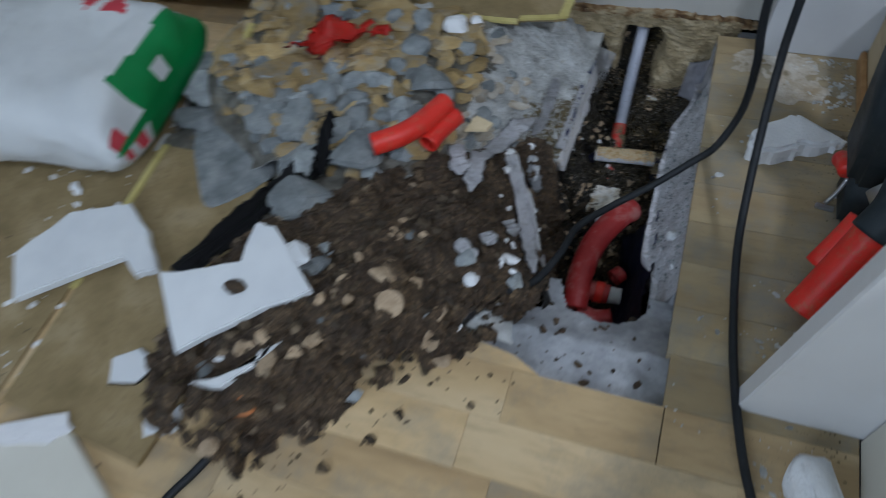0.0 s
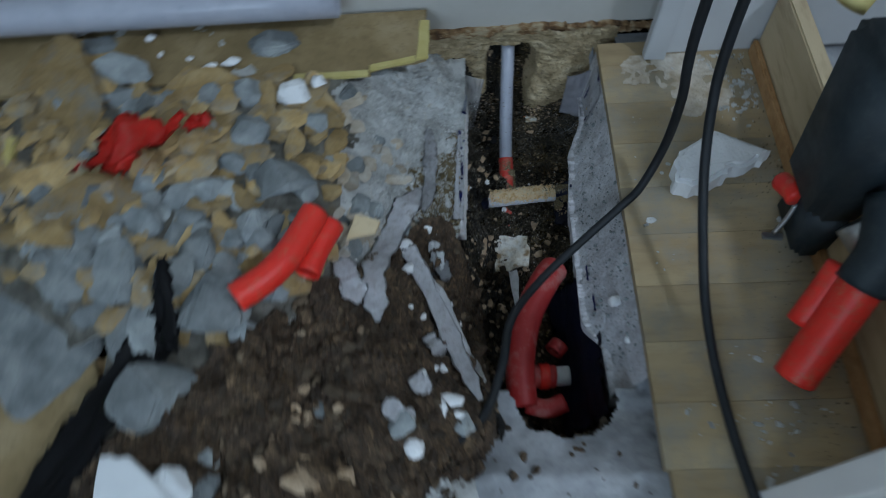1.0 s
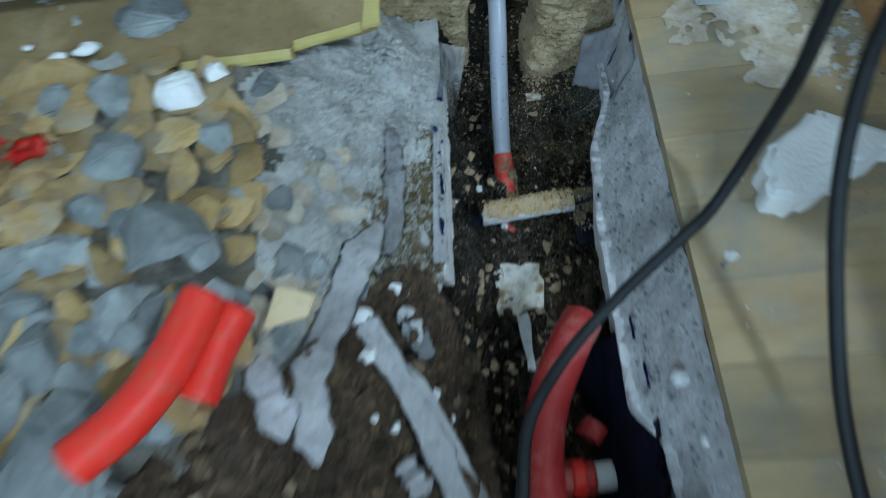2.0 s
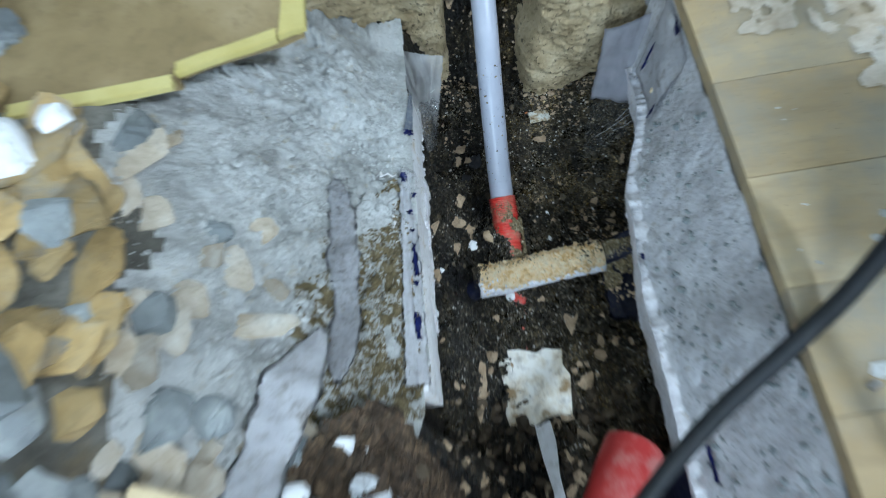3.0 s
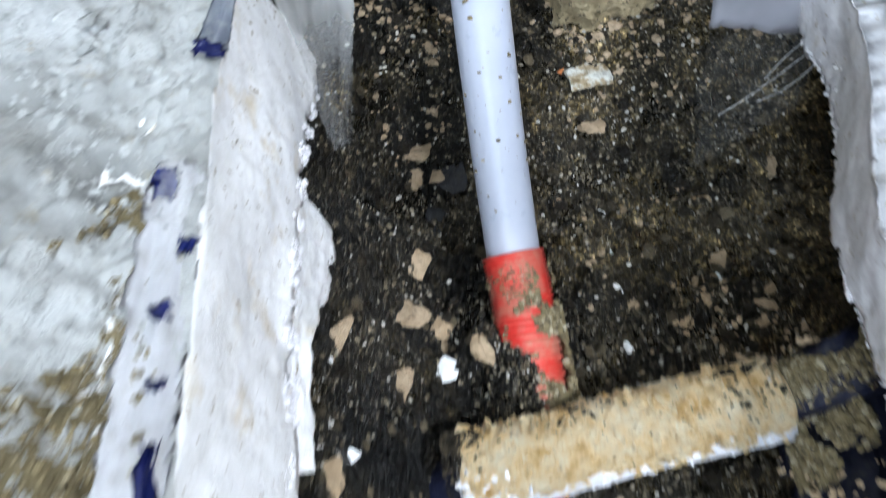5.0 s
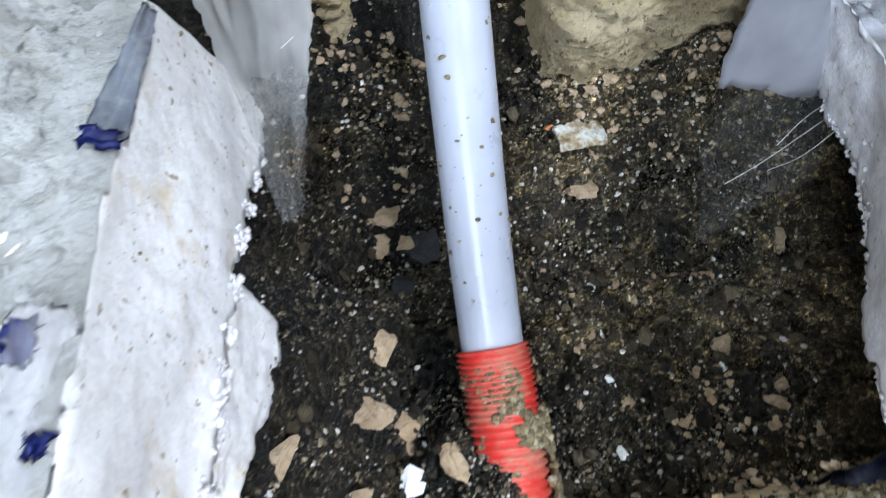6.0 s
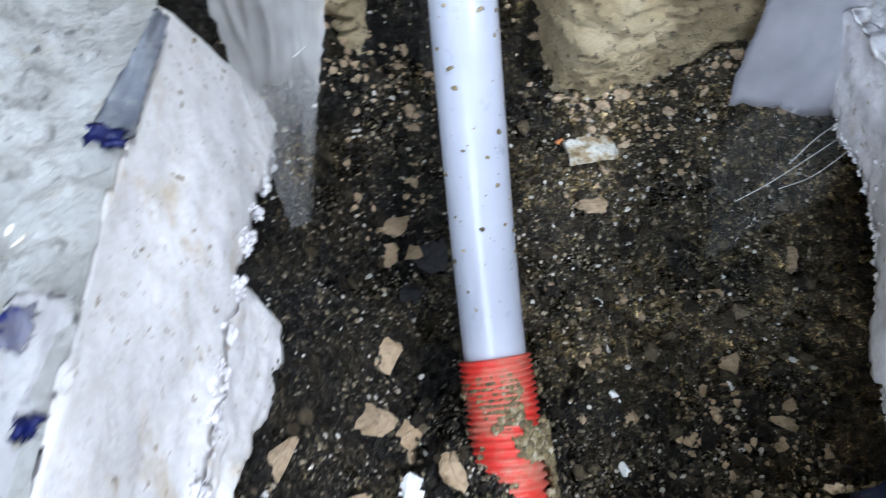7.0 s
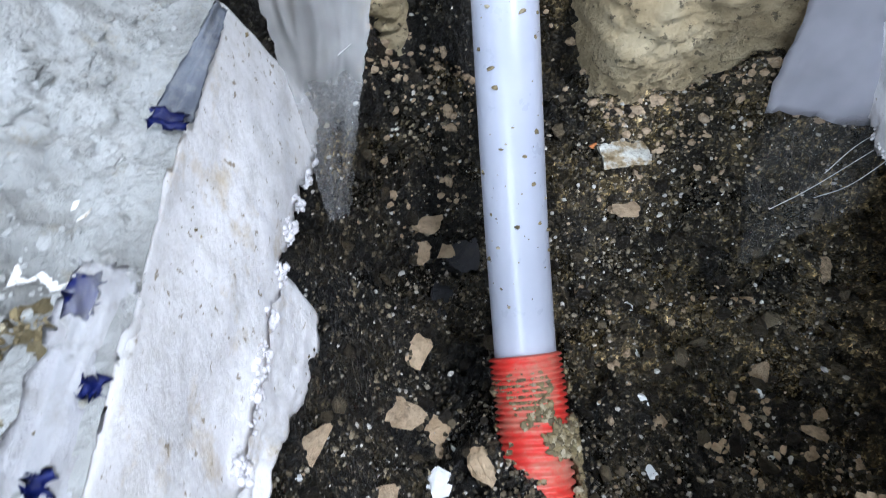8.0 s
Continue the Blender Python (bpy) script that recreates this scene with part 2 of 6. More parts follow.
FILM_GREY = surface("grey_foil", ((0.3, (0.27, 0.28, 0.30)), (0.65, (0.42, 0.43, 0.45))), 24.0, 0.38, (0.35, (0.22, 0.19, 0.14), 160.0), 0.5, 70.0, 0.003)
FILM_BLUE = surface("blue_film", ((0.3, (0.004, 0.008, 0.075)), (0.7, (0.010, 0.022, 0.19))), 40.0, 0.3, bump=0.4, bump_scale=90.0)
FILM_NAVY = surface("navy_film", ((0.3, (0.006, 0.008, 0.022)), (0.7, (0.014, 0.018, 0.05))), 40.0, 0.4, (0.35, (0.10, 0.085, 0.055), 320.0), 0.5, 200.0)
FILM_BLACK = surface("black_sheet", ((0.3, (0.002, 0.002, 0.003)), (0.7, (0.006, 0.006, 0.009))), 20.0, 0.6, bump=0.4, bump_scale=50.0)
# Silver foil, barely metallic: its glint is put into the near-white base colour.
SILVER_GLINT = surface("silver_foil_painted_glint", ((0.3, (0.88, 0.88, 0.90)), (0.7, (0.95, 0.95, 0.96))), 40.0, 0.22, bump=0.8, bump_scale=140.0, bump_depth=0.003, metal=0.2)
FILM_SLATE = surface("slate_film", ((0.3, (0.20, 0.225, 0.28)), (0.7, (0.36, 0.39, 0.45))), 90.0, 0.3, (0.5, (0.5, 0.5, 0.5), 420.0), 0.5, 160.0, 0.002)
PIPE_WHITE = surface("white_plastic_pipe", ((0.3, (0.37, 0.39, 0.46)), (0.7, (0.45, 0.47, 0.54))), 30.0, 0.3, (0.0, (0.36, 0.31, 0.22), 260.0), 0.05, 300.0, 0.0005, rough_var=0.08)
RED_RIB = surface("red_corrugated_plastic", ((0.3, (0.52, 0.03, 0.022)), (0.7, (0.66, 0.055, 0.04))), 60.0, 0.4, (0.3, (0.34, 0.22, 0.14), 300.0), 0.2, 300.0, 0.001,
                  dirt=((0.40, 0.22, 0.15), 60.0, 0.44, 0.62))
RED_PIPE = surface("red_plastic", ((0.3, (0.62, 0.020, 0.012)), (0.7, (0.76, 0.036, 0.020))), 18.0, 0.45, (0.3, (0.42, 0.16, 0.09), 120.0), 0.15, 120.0, 0.001,
                   dirt=((0.42, 0.20, 0.10), 34.0, 0.58, 0.74))
RED_DUSTY = surface("dusty_red_plastic", ((0.3, (0.32, 0.020, 0.020)), (0.7, (0.46, 0.038, 0.034))), 30.0, 0.5, bump=0.2, bump_scale=100.0,
                    dirt=((0.44, 0.26, 0.23), 30.0, 0.5, 0.72))
BAR = surface("soiled_foam_sleeve", ((0.36, (0.68, 0.42, 0.15)), (0.46, (0.93, 0.69, 0.36)), (0.62, (0.97, 0.84, 0.60))), 110.0, 0.8, (0.45, (0.36, 0.22, 0.08), 330.0), 1.0, 420.0, 0.006, speck=(0.56, 0.68), detail=12.0, gain=0.7)
CHIP = surface("cream_wood", ((0.3, (0.62, 0.50, 0.30)), (0.7, (0.76, 0.65, 0.43))), 30.0, 0.7, (0.3, (0.4, 0.28, 0.14), 120.0), 0.3, 160.0, 0.001)
CARD = surface("dirty_white_card", ((0.36, (0.30, 0.21, 0.11)), (0.45, (0.70, 0.64, 0.52)), (0.58, (0.88, 0.86, 0.80))), 60.0, 0.75, (0.45, (0.12, 0.08, 0.04), 140.0), 0.3, 200.0, 0.001)
STONEWALL = surface("beige_footing", ((0.3, (0.33, 0.25, 0.13)), (0.5, (0.54, 0.43, 0.25)), (0.7, (0.68, 0.58, 0.38))), 55.0, 0.85, (0.75, (0.05, 0.04, 0.023), 330.0), 1.0, 330.0, 0.006,
                    dirt=((0.12, 0.09, 0.05), 30.0, 0.64, 0.74), speck=(0.6, 0.65))
PLASTER = surface("off_white_plaster", ((0.3, (0.44, 0.43, 0.39)), (0.7, (0.55, 0.54, 0.50))), 5.0, 0.9, bump=0.25, bump_scale=90.0, dirt=((0.42, 0.38, 0.28), 6.0, 0.6, 0.85))
RUST_TRIM = surface("brown_broken_plaster", ((0.36, (0.10, 0.055, 0.025)), (0.5, (0.26, 0.16, 0.07)), (0.64, (0.46, 0.38, 0.24))), 60.0, 0.9, bump=0.8, bump_scale=150.0, bump_depth=0.004)
CEIL = surface("white_ceiling_paint", ((0.3, (0.74, 0.74, 0.72)), (0.7, (0.8, 0.8, 0.78))), 3.0, 0.95, bump=0.1)
LAM = surface("oak_laminate", ((0.3, (0.37, 0.25, 0.118)), (0.5, (0.56, 0.405, 0.21)), (0.7, (0.68, 0.53, 0.315))), 9.0, 0.5, (0.22, (0.17, 0.12, 0.06), 90.0), 0.15, 140.0, 0.001,
              stretch=(0.22, 1.0, 1.0), per_object=0.17, dirt=((0.26, 0.24, 0.19), 9.0, 0.50, 0.76))
LAM_DUSTY = surface("dusty_oak_laminate", ((0.3, (0.27, 0.195, 0.10)), (0.5, (0.385, 0.295, 0.16)), (0.7, (0.47, 0.385, 0.235))), 9.0, 0.7, (0.3, (0.17, 0.13, 0.075), 90.0), 0.25, 140.0, 0.001,
                    stretch=(0.22, 1.0, 1.0), per_object=0.08, dirt=((0.25, 0.245, 0.21), 13.0, 0.44, 0.68))
LAM_CORE = surface("raw_board_edge", ((0.3, (0.30, 0.16, 0.06)), (0.7, (0.46, 0.28, 0.12))), 60.0, 0.9, bump=0.4)
BOARD = surface("tan_hardboard", ((0.3, (0.20, 0.148, 0.066)), (0.5, (0.28, 0.21, 0.10)), (0.7, (0.38, 0.30, 0.17))), 14.0, 0.7, (0.4, (0.16, 0.115, 0.055), 120.0), 0.2, 90.0,
                dirt=((0.09, 0.065, 0.03), 7.0, 0.62, 0.74))
YELLOW = surface("yellow_edge_foam", ((0.3, (0.48, 0.40, 0.12)), (0.7, (0.60, 0.53, 0.22))), 30.0, 0.7, bump=0.4)
WOOD = surface("worn_tan_board", ((0.3, (0.42, 0.33, 0.19)), (0.7, (0.56, 0.46, 0.29))), 12.0, 0.6, (0.3, (0.16, 0.08, 0.03), 60.0), 0.3, 100.0, stretch=(1.0, 0.2, 1.0))
# One white melamine in two tones: shade in the first colour, light in the second.
WHITE_PANEL = surface("white_melamine_shaded", ((0.3, (0.50, 0.51, 0.52)), (0.7, (0.58, 0.59, 0.60))), 6.0, 0.45, bump=0.05, dirt=((0.55, 0.54, 0.50), 5.0, 0.62, 0.85))
PANEL_LIT = surface("white_melamine_lit", ((0.3, (0.68, 0.685, 0.69)), (0.7, (0.76, 0.765, 0.77))), 6.0, 0.45, bump=0.05, dirt=((0.60, 0.59, 0.55), 5.0, 0.62, 0.85))
CREAM = surface("cream_paint", ((0.3, (0.60, 0.58, 0.50)), (0.7, (0.68, 0.66, 0.58))), 6.0, 0.6, bump=0.1)
BAG = surface("white_paper_sack", ((0.3, (0.58, 0.60, 0.61)), (0.7, (0.70, 0.72, 0.72))), 7.0, 0.55, bump=0.5, bump_scale=22.0, bump_depth=0.006)
GREEN = surface("green_print", ((0.3, (0.005, 0.17, 0.035)), (0.7, (0.012, 0.25, 0.06))), 9.0, 0.5, bump=0.4, bump_scale=30.0, bump_depth=0.004)
RED_INK = surface("red_print", ((0.3, (0.48, 0.03, 0.05)), (0.7, (0.58, 0.07, 0.09))), 20.0, 0.55, bump=0.2, bump_scale=40.0)
GREY_INK = surface("grey_print", ((0.3, (0.22, 0.24, 0.27)), (0.7, (0.30, 0.32, 0.35))), 20.0, 0.55, bump=0.2)
RUBBER = surface("black_rubber", ((0.3, (0.006, 0.008, 0.010)), (0.7, (0.013, 0.016, 0.020))), 30.0, 0.6, (0.2, (0.04, 0.04, 0.04), 160.0), 0.2, 200.0, 0.001)
TOOL = surface("dark_slate_plastic", ((0.3, (0.010, 0.017, 0.022)), (0.7, (0.020, 0.030, 0.037))), 20.0, 0.55, (0.25, (0.06, 0.065, 0.065), 90.0), 0.25, 140.0, 0.001)
STEEL = surface("dull_steel", ((0.3, (0.34, 0.35, 0.36)), (0.7, (0.5, 0.51, 0.52))), 40.0, 0.35, bump=0.2, metal=0.9)
GREY_CAP = surface("pale_grey_plastic", ((0.3, (0.46, 0.48, 0.48)), (0.7, (0.58, 0.60, 0.60))), 40.0, 0.5, bump=0.2)
ORANGE = surface("orange_brick_bit", ((0.3, (0.50, 0.17, 0.05)), (0.7, (0.62, 0.26, 0.10))), 60.0, 0.85, bump=0.4)
GLAZE = surface("white_fragment", ((0.3, (0.66, 0.68, 0.70)), (0.7, (0.76, 0.78, 0.79))), 12.0, 0.5, bump=0.15, bump_scale=80.0, dirt=((0.30, 0.23, 0.14), 13.0, 0.66, 0.74))
LAMP_GLOW, nt_, bs_ = nodes_of("added_lamp_diffuser")
bs_.inputs["Emission Color"].default_value, bs_.inputs["Emission Strength"].default_value = (1.0, 0.97, 0.92, 1.0), 3.0
GLASS, nt_, bs_ = nodes_of("window_glass")
bs_.inputs["Transmission Weight"].default_value, bs_.inputs["Roughness"].default_value, bs_.inputs["IOR"].default_value = 1.0, 0.02, 1.45


def clear_film(name, tint, opacity, rough, grade=None):
    """Thin polythene: partly see-through, glossy, creased."""
    m, nt, bs = nodes_of(name)
    coord, _ = own_coord(nt)
    bs.inputs["Base Color"].default_value = (*tint, 1.0)
    bs.inputs["Roughness"].default_value = rough
    a = nt.nodes.new("ShaderNodeMapRange")
    a.inputs["From Min"].default_value, a.inputs["From Max"].default_value = 0.3, 0.7
    a.inputs["To Min"].default_value, a.inputs["To Max"].default_value = opacity * 0.65, min(1.0, opacity * 1.35)
    nt.links.new(noise_node(nt, coord, 35.0, 3.0), a.inputs["Value"])
    alpha = a.outputs[0]
    if grade:
        # clouded where it is folded double, clear at its tip
        tc, sep, k = nt.nodes.new("ShaderNodeTexCoord"), nt.nodes.new("ShaderNodeSeparateXYZ"), nt.nodes.new("ShaderNodeMapRange")
        nt.links.new(tc.outputs["Object"], sep.inputs[0])
        nt.links.new(sep.outputs[2], k.inputs["Value"])
        for key, value in zip(("From Min", "From Max", "To Min", "To Max"), grade):
            k.inputs[key].default_value = value
        more = nt.nodes.new("ShaderNodeMath")
        more.operation, more.use_clamp = "MULTIPLY", True
        nt.links.new(alpha, more.inputs[0])
        nt.links.new(k.outputs[0], more.inputs[1])
        alpha = more.outputs[0]
    nt.links.new(alpha, bs.inputs["Alpha"])
    b = nt.nodes.new("ShaderNodeBump")
    b.inputs["Strength"].default_value, b.inputs["Distance"].default_value = 0.3, 0.004
    nt.links.new(noise_node(nt, coord, 40.0, 4.0, 0.5), b.inputs["Height"])
    nt.links.new(b.outputs["Normal"], bs.inputs["Normal"])
    return m


FILM_MILKY = clear_film("milky_polythene", (0.52, 0.515, 0.56), 0.97, 0.18)
FILM_CLEAR = clear_film("clear_polythene", (0.26, 0.255, 0.24), 0.09, 0.05)
FILM_HALF = clear_film("translucent_polythene", (0.80, 0.80, 0.80), 0.15, 0.05)
FILM_FOLD = clear_film("folded_polythene", (0.74, 0.74, 0.74), 0.15, 0.05, (-0.1, -0.08, 0.8, 2.8))


# Pale colour for the highlights drawn along the film's creases.
CREASE_GLINT = surface("film_crease_glint", ((0.3, (0.5, 0.5, 0.5)), (0.7, (0.8, 0.8, 0.8))), 120.0, 0.12, bump=0.0, rough_var=0.05)


# ---- building helpers ----
def link(name, me, material, parent=None):
    me.materials.append(material)
    ob = new(name, me)
    if parent is not None:
        ob.parent = parent
    return ob


def part(name, bm, material, parent=None, label="", smooth=False):
    """One bmesh as one mesh object, under a thing or a part."""
    me = bpy.data.meshes.new(name)
    bm.normal_update()
    bm.to_mesh(me)
    bm.free()
    if smooth:
        me.polygons.foreach_set("use_smooth", [True] * len(me.polygons))
    ob = link(name, me, material, parent)
    if label:
        ob["label"] = label
    return ob


def thing(name, at, label, category, group="", kind=""):
    ob = new(name)
    ob.location = at
    ob.empty_display_size = 0.02
    return tagged(ob, label, category, group, kind)


def box(x0, x1, y0, y1, z0, z1, bevel=0.0):
    bm = bmesh.new()
    bmesh.ops.create_cube(bm, size=1.0)
    for v in bm.verts:
        v.co = Vector((x0 + (v.co.x + 0.5) * (x1 - x0), y0 + (v.co.y + 0.5) * (y1 - y0), z0 + (v.co.z + 0.5) * (z1 - z0)))
    if bevel:
        bmesh.ops.bevel(bm, geom=bm.edges[:], offset=bevel, segments=2, affect="EDGES")
    return bm


def prism(outline, z0, z1, bevel=0.0, tilt=None, jag=0.0, seed=0, cuts=0):
    """A flat piece with the given outline, from z0 to z1; jag roughens its rim, cuts adds rim points; tilt maps (x, y) to a lift."""
    rnd = random.Random(seed)
    pts = []
    n = len(outline)
    for i, (x, y) in enumerate(outline):
        x2, y2 = outline[(i + 1) % n]
        pts.append((x, y))
        for k in range(cuts):
            f = (k + 1) / (cuts + 1)
            pts.append((x + (x2 - x) * f + rnd.uniform(-jag, jag), y + (y2 - y) * f + rnd.uniform(-jag, jag)))
    bm = bmesh.new()
    low = [bm.verts.new((x, y, z0)) for x, y in pts]
    face = bm.faces.new(low)
    if face.normal.z > 0 or sum(a[0] * b[1] - b[0] * a[1] for a, b in zip(pts, pts[1:] + pts[:1])) > 0:
        face.normal_flip()
    up = bmesh.ops.extrude_face_region(bm, geom=[face])
    tops = [g for g in up["geom"] if isinstance(g, bmesh.types.BMVert)]
    for v in tops:
        v.co.z = z1
    bmesh.ops.recalc_face_normals(bm, faces=bm.faces[:])
    if bevel:
        edges = [e for e in bm.edges if all(abs(v.co.z - z1) < 1e-6 for v in e.verts)]
        bmesh.ops.bevel(bm, geom=edges, offset=bevel, segments=2, affect="EDGES")
    if tilt:
        for v in bm.verts:
            v.co.z += tilt(v.co.x, v.co.y)
    return bm


def spline(points, steps):
    """Catmull-Rom through the points."""
    p = [Vector(q) for q in points]
    p = [2 * p[0] - p[1]] + p + [2 * p[-1] - p[-2]]
    out = []
    for i in range(1, len(p) - 2):
        for k in range(steps):
            t = k / steps
            a, b, c, d = p[i - 1], p[i], p[i + 1], p[i + 2]
            out.append(0.5 * (2 * b + (c - a) * t + (2 * a - 5 * b + 4 * c - d) * t * t + (3 * b - a - 3 * c + d) * t ** 3))
    out.append(p[-2])
    return out


def tube(points, radius, steps=8, sides=20, wall=0.0, ribs=0, rib_depth=0.0, flat=1.0, wobble=0.0, seed=0):
    """A round pipe along a smooth path: ribs rings, or an open wall, or closed ends."""
    rnd = random.Random(seed)
    path = spline(points, steps)
    if ribs:
        fine = []
        for i in range(ribs * 4 + 1):
            f = i / (ribs * 4) * (len(path) - 1)
            k = min(int(f), len(path) - 2)
            fine.append(path[k].lerp(path[k + 1], f - k))
        path = fine
    bm = bmesh.new()

    frames = []
    side = None
    for i in range(len(path)):
        ahead = (path[min(i + 1, len(path) - 1)] - path[max(i - 1, 0)]).normalized()
        if side is None:
            side = ahead.cross(Vector((0, 0, 1)) if abs(ahead.z) < 0.9 else Vector((0, 1, 0)))
        side = (side - ahead * side.dot(ahead)).normalized()
        frames.append((side, side.cross(ahead)))

    def ring(i, r):
        side, above = frames[i]
        return [bm.verts.new(path[i] + (side * math.cos(a) + above * math.sin(a) * flat) * (r + rnd.uniform(-wobble, wobble)))
                for a in (2 * math.pi * k / sides for k in range(sides))]

    def skin(rings):
        for a, b in zip(rings, rings[1:]):
            for k in range(sides):
                bm.faces.new((a[k], a[(k + 1) % sides], b[(k + 1) % sides], b[k]))

    outer = [ring(i, radius + (rib_depth * (0.0, 0.9, 1.0, 0.1)[i % 4] if ribs else 0.0)) for i in range(len(path))]
    skin(outer)
    if wall:
        inner = [ring(i, radius - wall) for i in range(len(path))]
        skin(inner[::-1])
        for o, q in ((outer[0], inner[0]), (outer[-1], inner[-1])):
            for k in range(sides):
                bm.faces.new((o[k], o[(k + 1) % sides], q[(k + 1) % sides], q[k]))
    else:
        bm.faces.new(outer[0][::-1])
        bm.faces.new(outer[-1])
    bmesh.ops.recalc_face_normals(bm, faces=bm.faces[:])
    return bm


def rock(seed, sx, sy, sz, points=16, rough=0.05, round_off=0.12):
    """An angular broken piece: the hull of scattered points, edges knocked off, faces roughened. Its base is at z = 0."""
    rnd = random.Random(seed)
    bm = bmesh.new()
    for _ in range(points):
        a, c = rnd.uniform(0, 2 * math.pi), rnd.uniform(-1, 1)
        r = math.sqrt(1 - c * c) ** 0.6
        k = rnd.uniform(0.82, 1.0)
        bm.verts.new((r * math.cos(a) * k, r * math.sin(a) * k, c * k))
    hull = bmesh.ops.convex_hull(bm, input=bm.verts[:])
    bmesh.ops.delete(bm, geom=[g for g in hull["geom_interior"] if isinstance(g, bmesh.types.BMVert)], context="VERTS")
    bmesh.ops.dissolve_limit(bm, angle_limit=radians(16), verts=bm.verts[:], edges=bm.edges[:])
    bmesh.ops.bevel(bm, geom=bm.edges[:], offset=round_off, segments=2, affect="EDGES", clamp_overlap=True)
    bmesh.ops.triangulate(bm, faces=bm.faces[:])
    bmesh.ops.subdivide_edges(bm, edges=[e for e in bm.edges if e.calc_length() > 0.5], cuts=1)
    bmesh.ops.triangulate(bm, faces=bm.faces[:])
    off = Vector((rnd.uniform(0, 50), rnd.uniform(0, 50), rnd.uniform(0, 50)))
    for v in bm.verts:
        v.co += v.co.normalized() * noise.noise(v.co * 2.6 + off) * rough * 2.2
        v.co += v.co.normalized() * noise.noise(v.co * 8.0 + off) * rough * 0.8
    low = min(v.co.z for v in bm.verts)
    for v in bm.verts:
        v.co = Vector((v.co.x * sx / 2, v.co.y * sy / 2, (v.co.z - low) * sz / 2))
    return bm


LATTICES = {}


def lattice(seed, n=64):
    if seed not in LATTICES:
        LATTICES[seed] = np.random.RandomState(seed).rand(n, n)
    return LATTICES[seed]


def fbm(x, y, scale, octaves=4, gain=0.5, seed=1):
    """Smooth value noise on arrays, about -1 to 1."""
    out, amp, total = np.zeros_like(x), 1.0, 0.0
    for o in range(octaves):
        g = lattice(seed + o * 17)
        u, v = x / scale + 11.3 * o, y / scale + 5.7 * o
        i, j = np.floor(u).astype(int), np.floor(v).astype(int)
        fu, fv = u - i, v - j
        fu, fv = fu * fu * (3 - 2 * fu), fv * fv * (3 - 2 * fv)
        i, j = i % 64, j % 64
        i2, j2 = (i + 1) % 64, (j + 1) % 64
        val = (g[i, j] * (1 - fu) + g[i2, j] * fu) * (1 - fv) + (g[i, j2] * (1 - fu) + g[i2, j2] * fu) * fv
        out += amp * (val * 2 - 1)
        total += amp
        amp *= gain
        scale *= 0.5
    return out / total


def field(name, xs, ys, height, keep, material, kind, label, category):
    """A relief sheet on a grid; height takes arrays, keep chooses the cells."""
    gx, gy = np.meshgrid(xs, ys)
    z = height(gx, gy)
    nx, ny = len(xs), len(ys)
    verts = np.stack([gx.ravel(), gy.ravel(), z.ravel()], 1)
    idx = np.arange(nx * ny).reshape(ny, nx)
    quads = np.stack([idx[:-1, :-1], idx[:-1, 1:], idx[1:, 1:], idx[1:, :-1]], -1).reshape(-1, 4)
    cx, cy = (gx[:-1, :-1] + gx[1:, 1:]).ravel() / 2, (gy[:-1, :-1] + gy[1:, 1:]).ravel() / 2
    quads = quads[keep(cx, cy)]
    used = np.unique(quads)
    back = np.zeros(nx * ny, int)
    back[used] = np.arange(len(used))
    me = bpy.data.meshes.new(name)
    me.from_pydata(verts[used].tolist(), [], back[quads].tolist())
    me.polygons.foreach_set("use_smooth", [True] * len(me.polygons))
    return tagged(link(name, me, material), label, category, kind=kind)


GOLD = (1 + 5 ** 0.5) / 2
ICO = np.array([(-1, GOLD, 0), (1, GOLD, 0), (-1, -GOLD, 0), (1, -GOLD, 0), (0, -1, GOLD), (0, 1, GOLD), (0, -1, -GOLD), (0, 1, -GOLD), (GOLD, 0, -1), (GOLD, 0, 1), (-GOLD, 0, -1), (-GOLD, 0, 1)]) / (1 + GOLD * GOLD) ** 0.5
ICO_TRIS = np.array([int(c, 12) for c in "0b5 051 017 07a 0ab 159 5b4 ba2 a76 718 394 342 326 368 389 495 24b 62a 867 981".replace(" ", "")]).reshape(-1, 3)


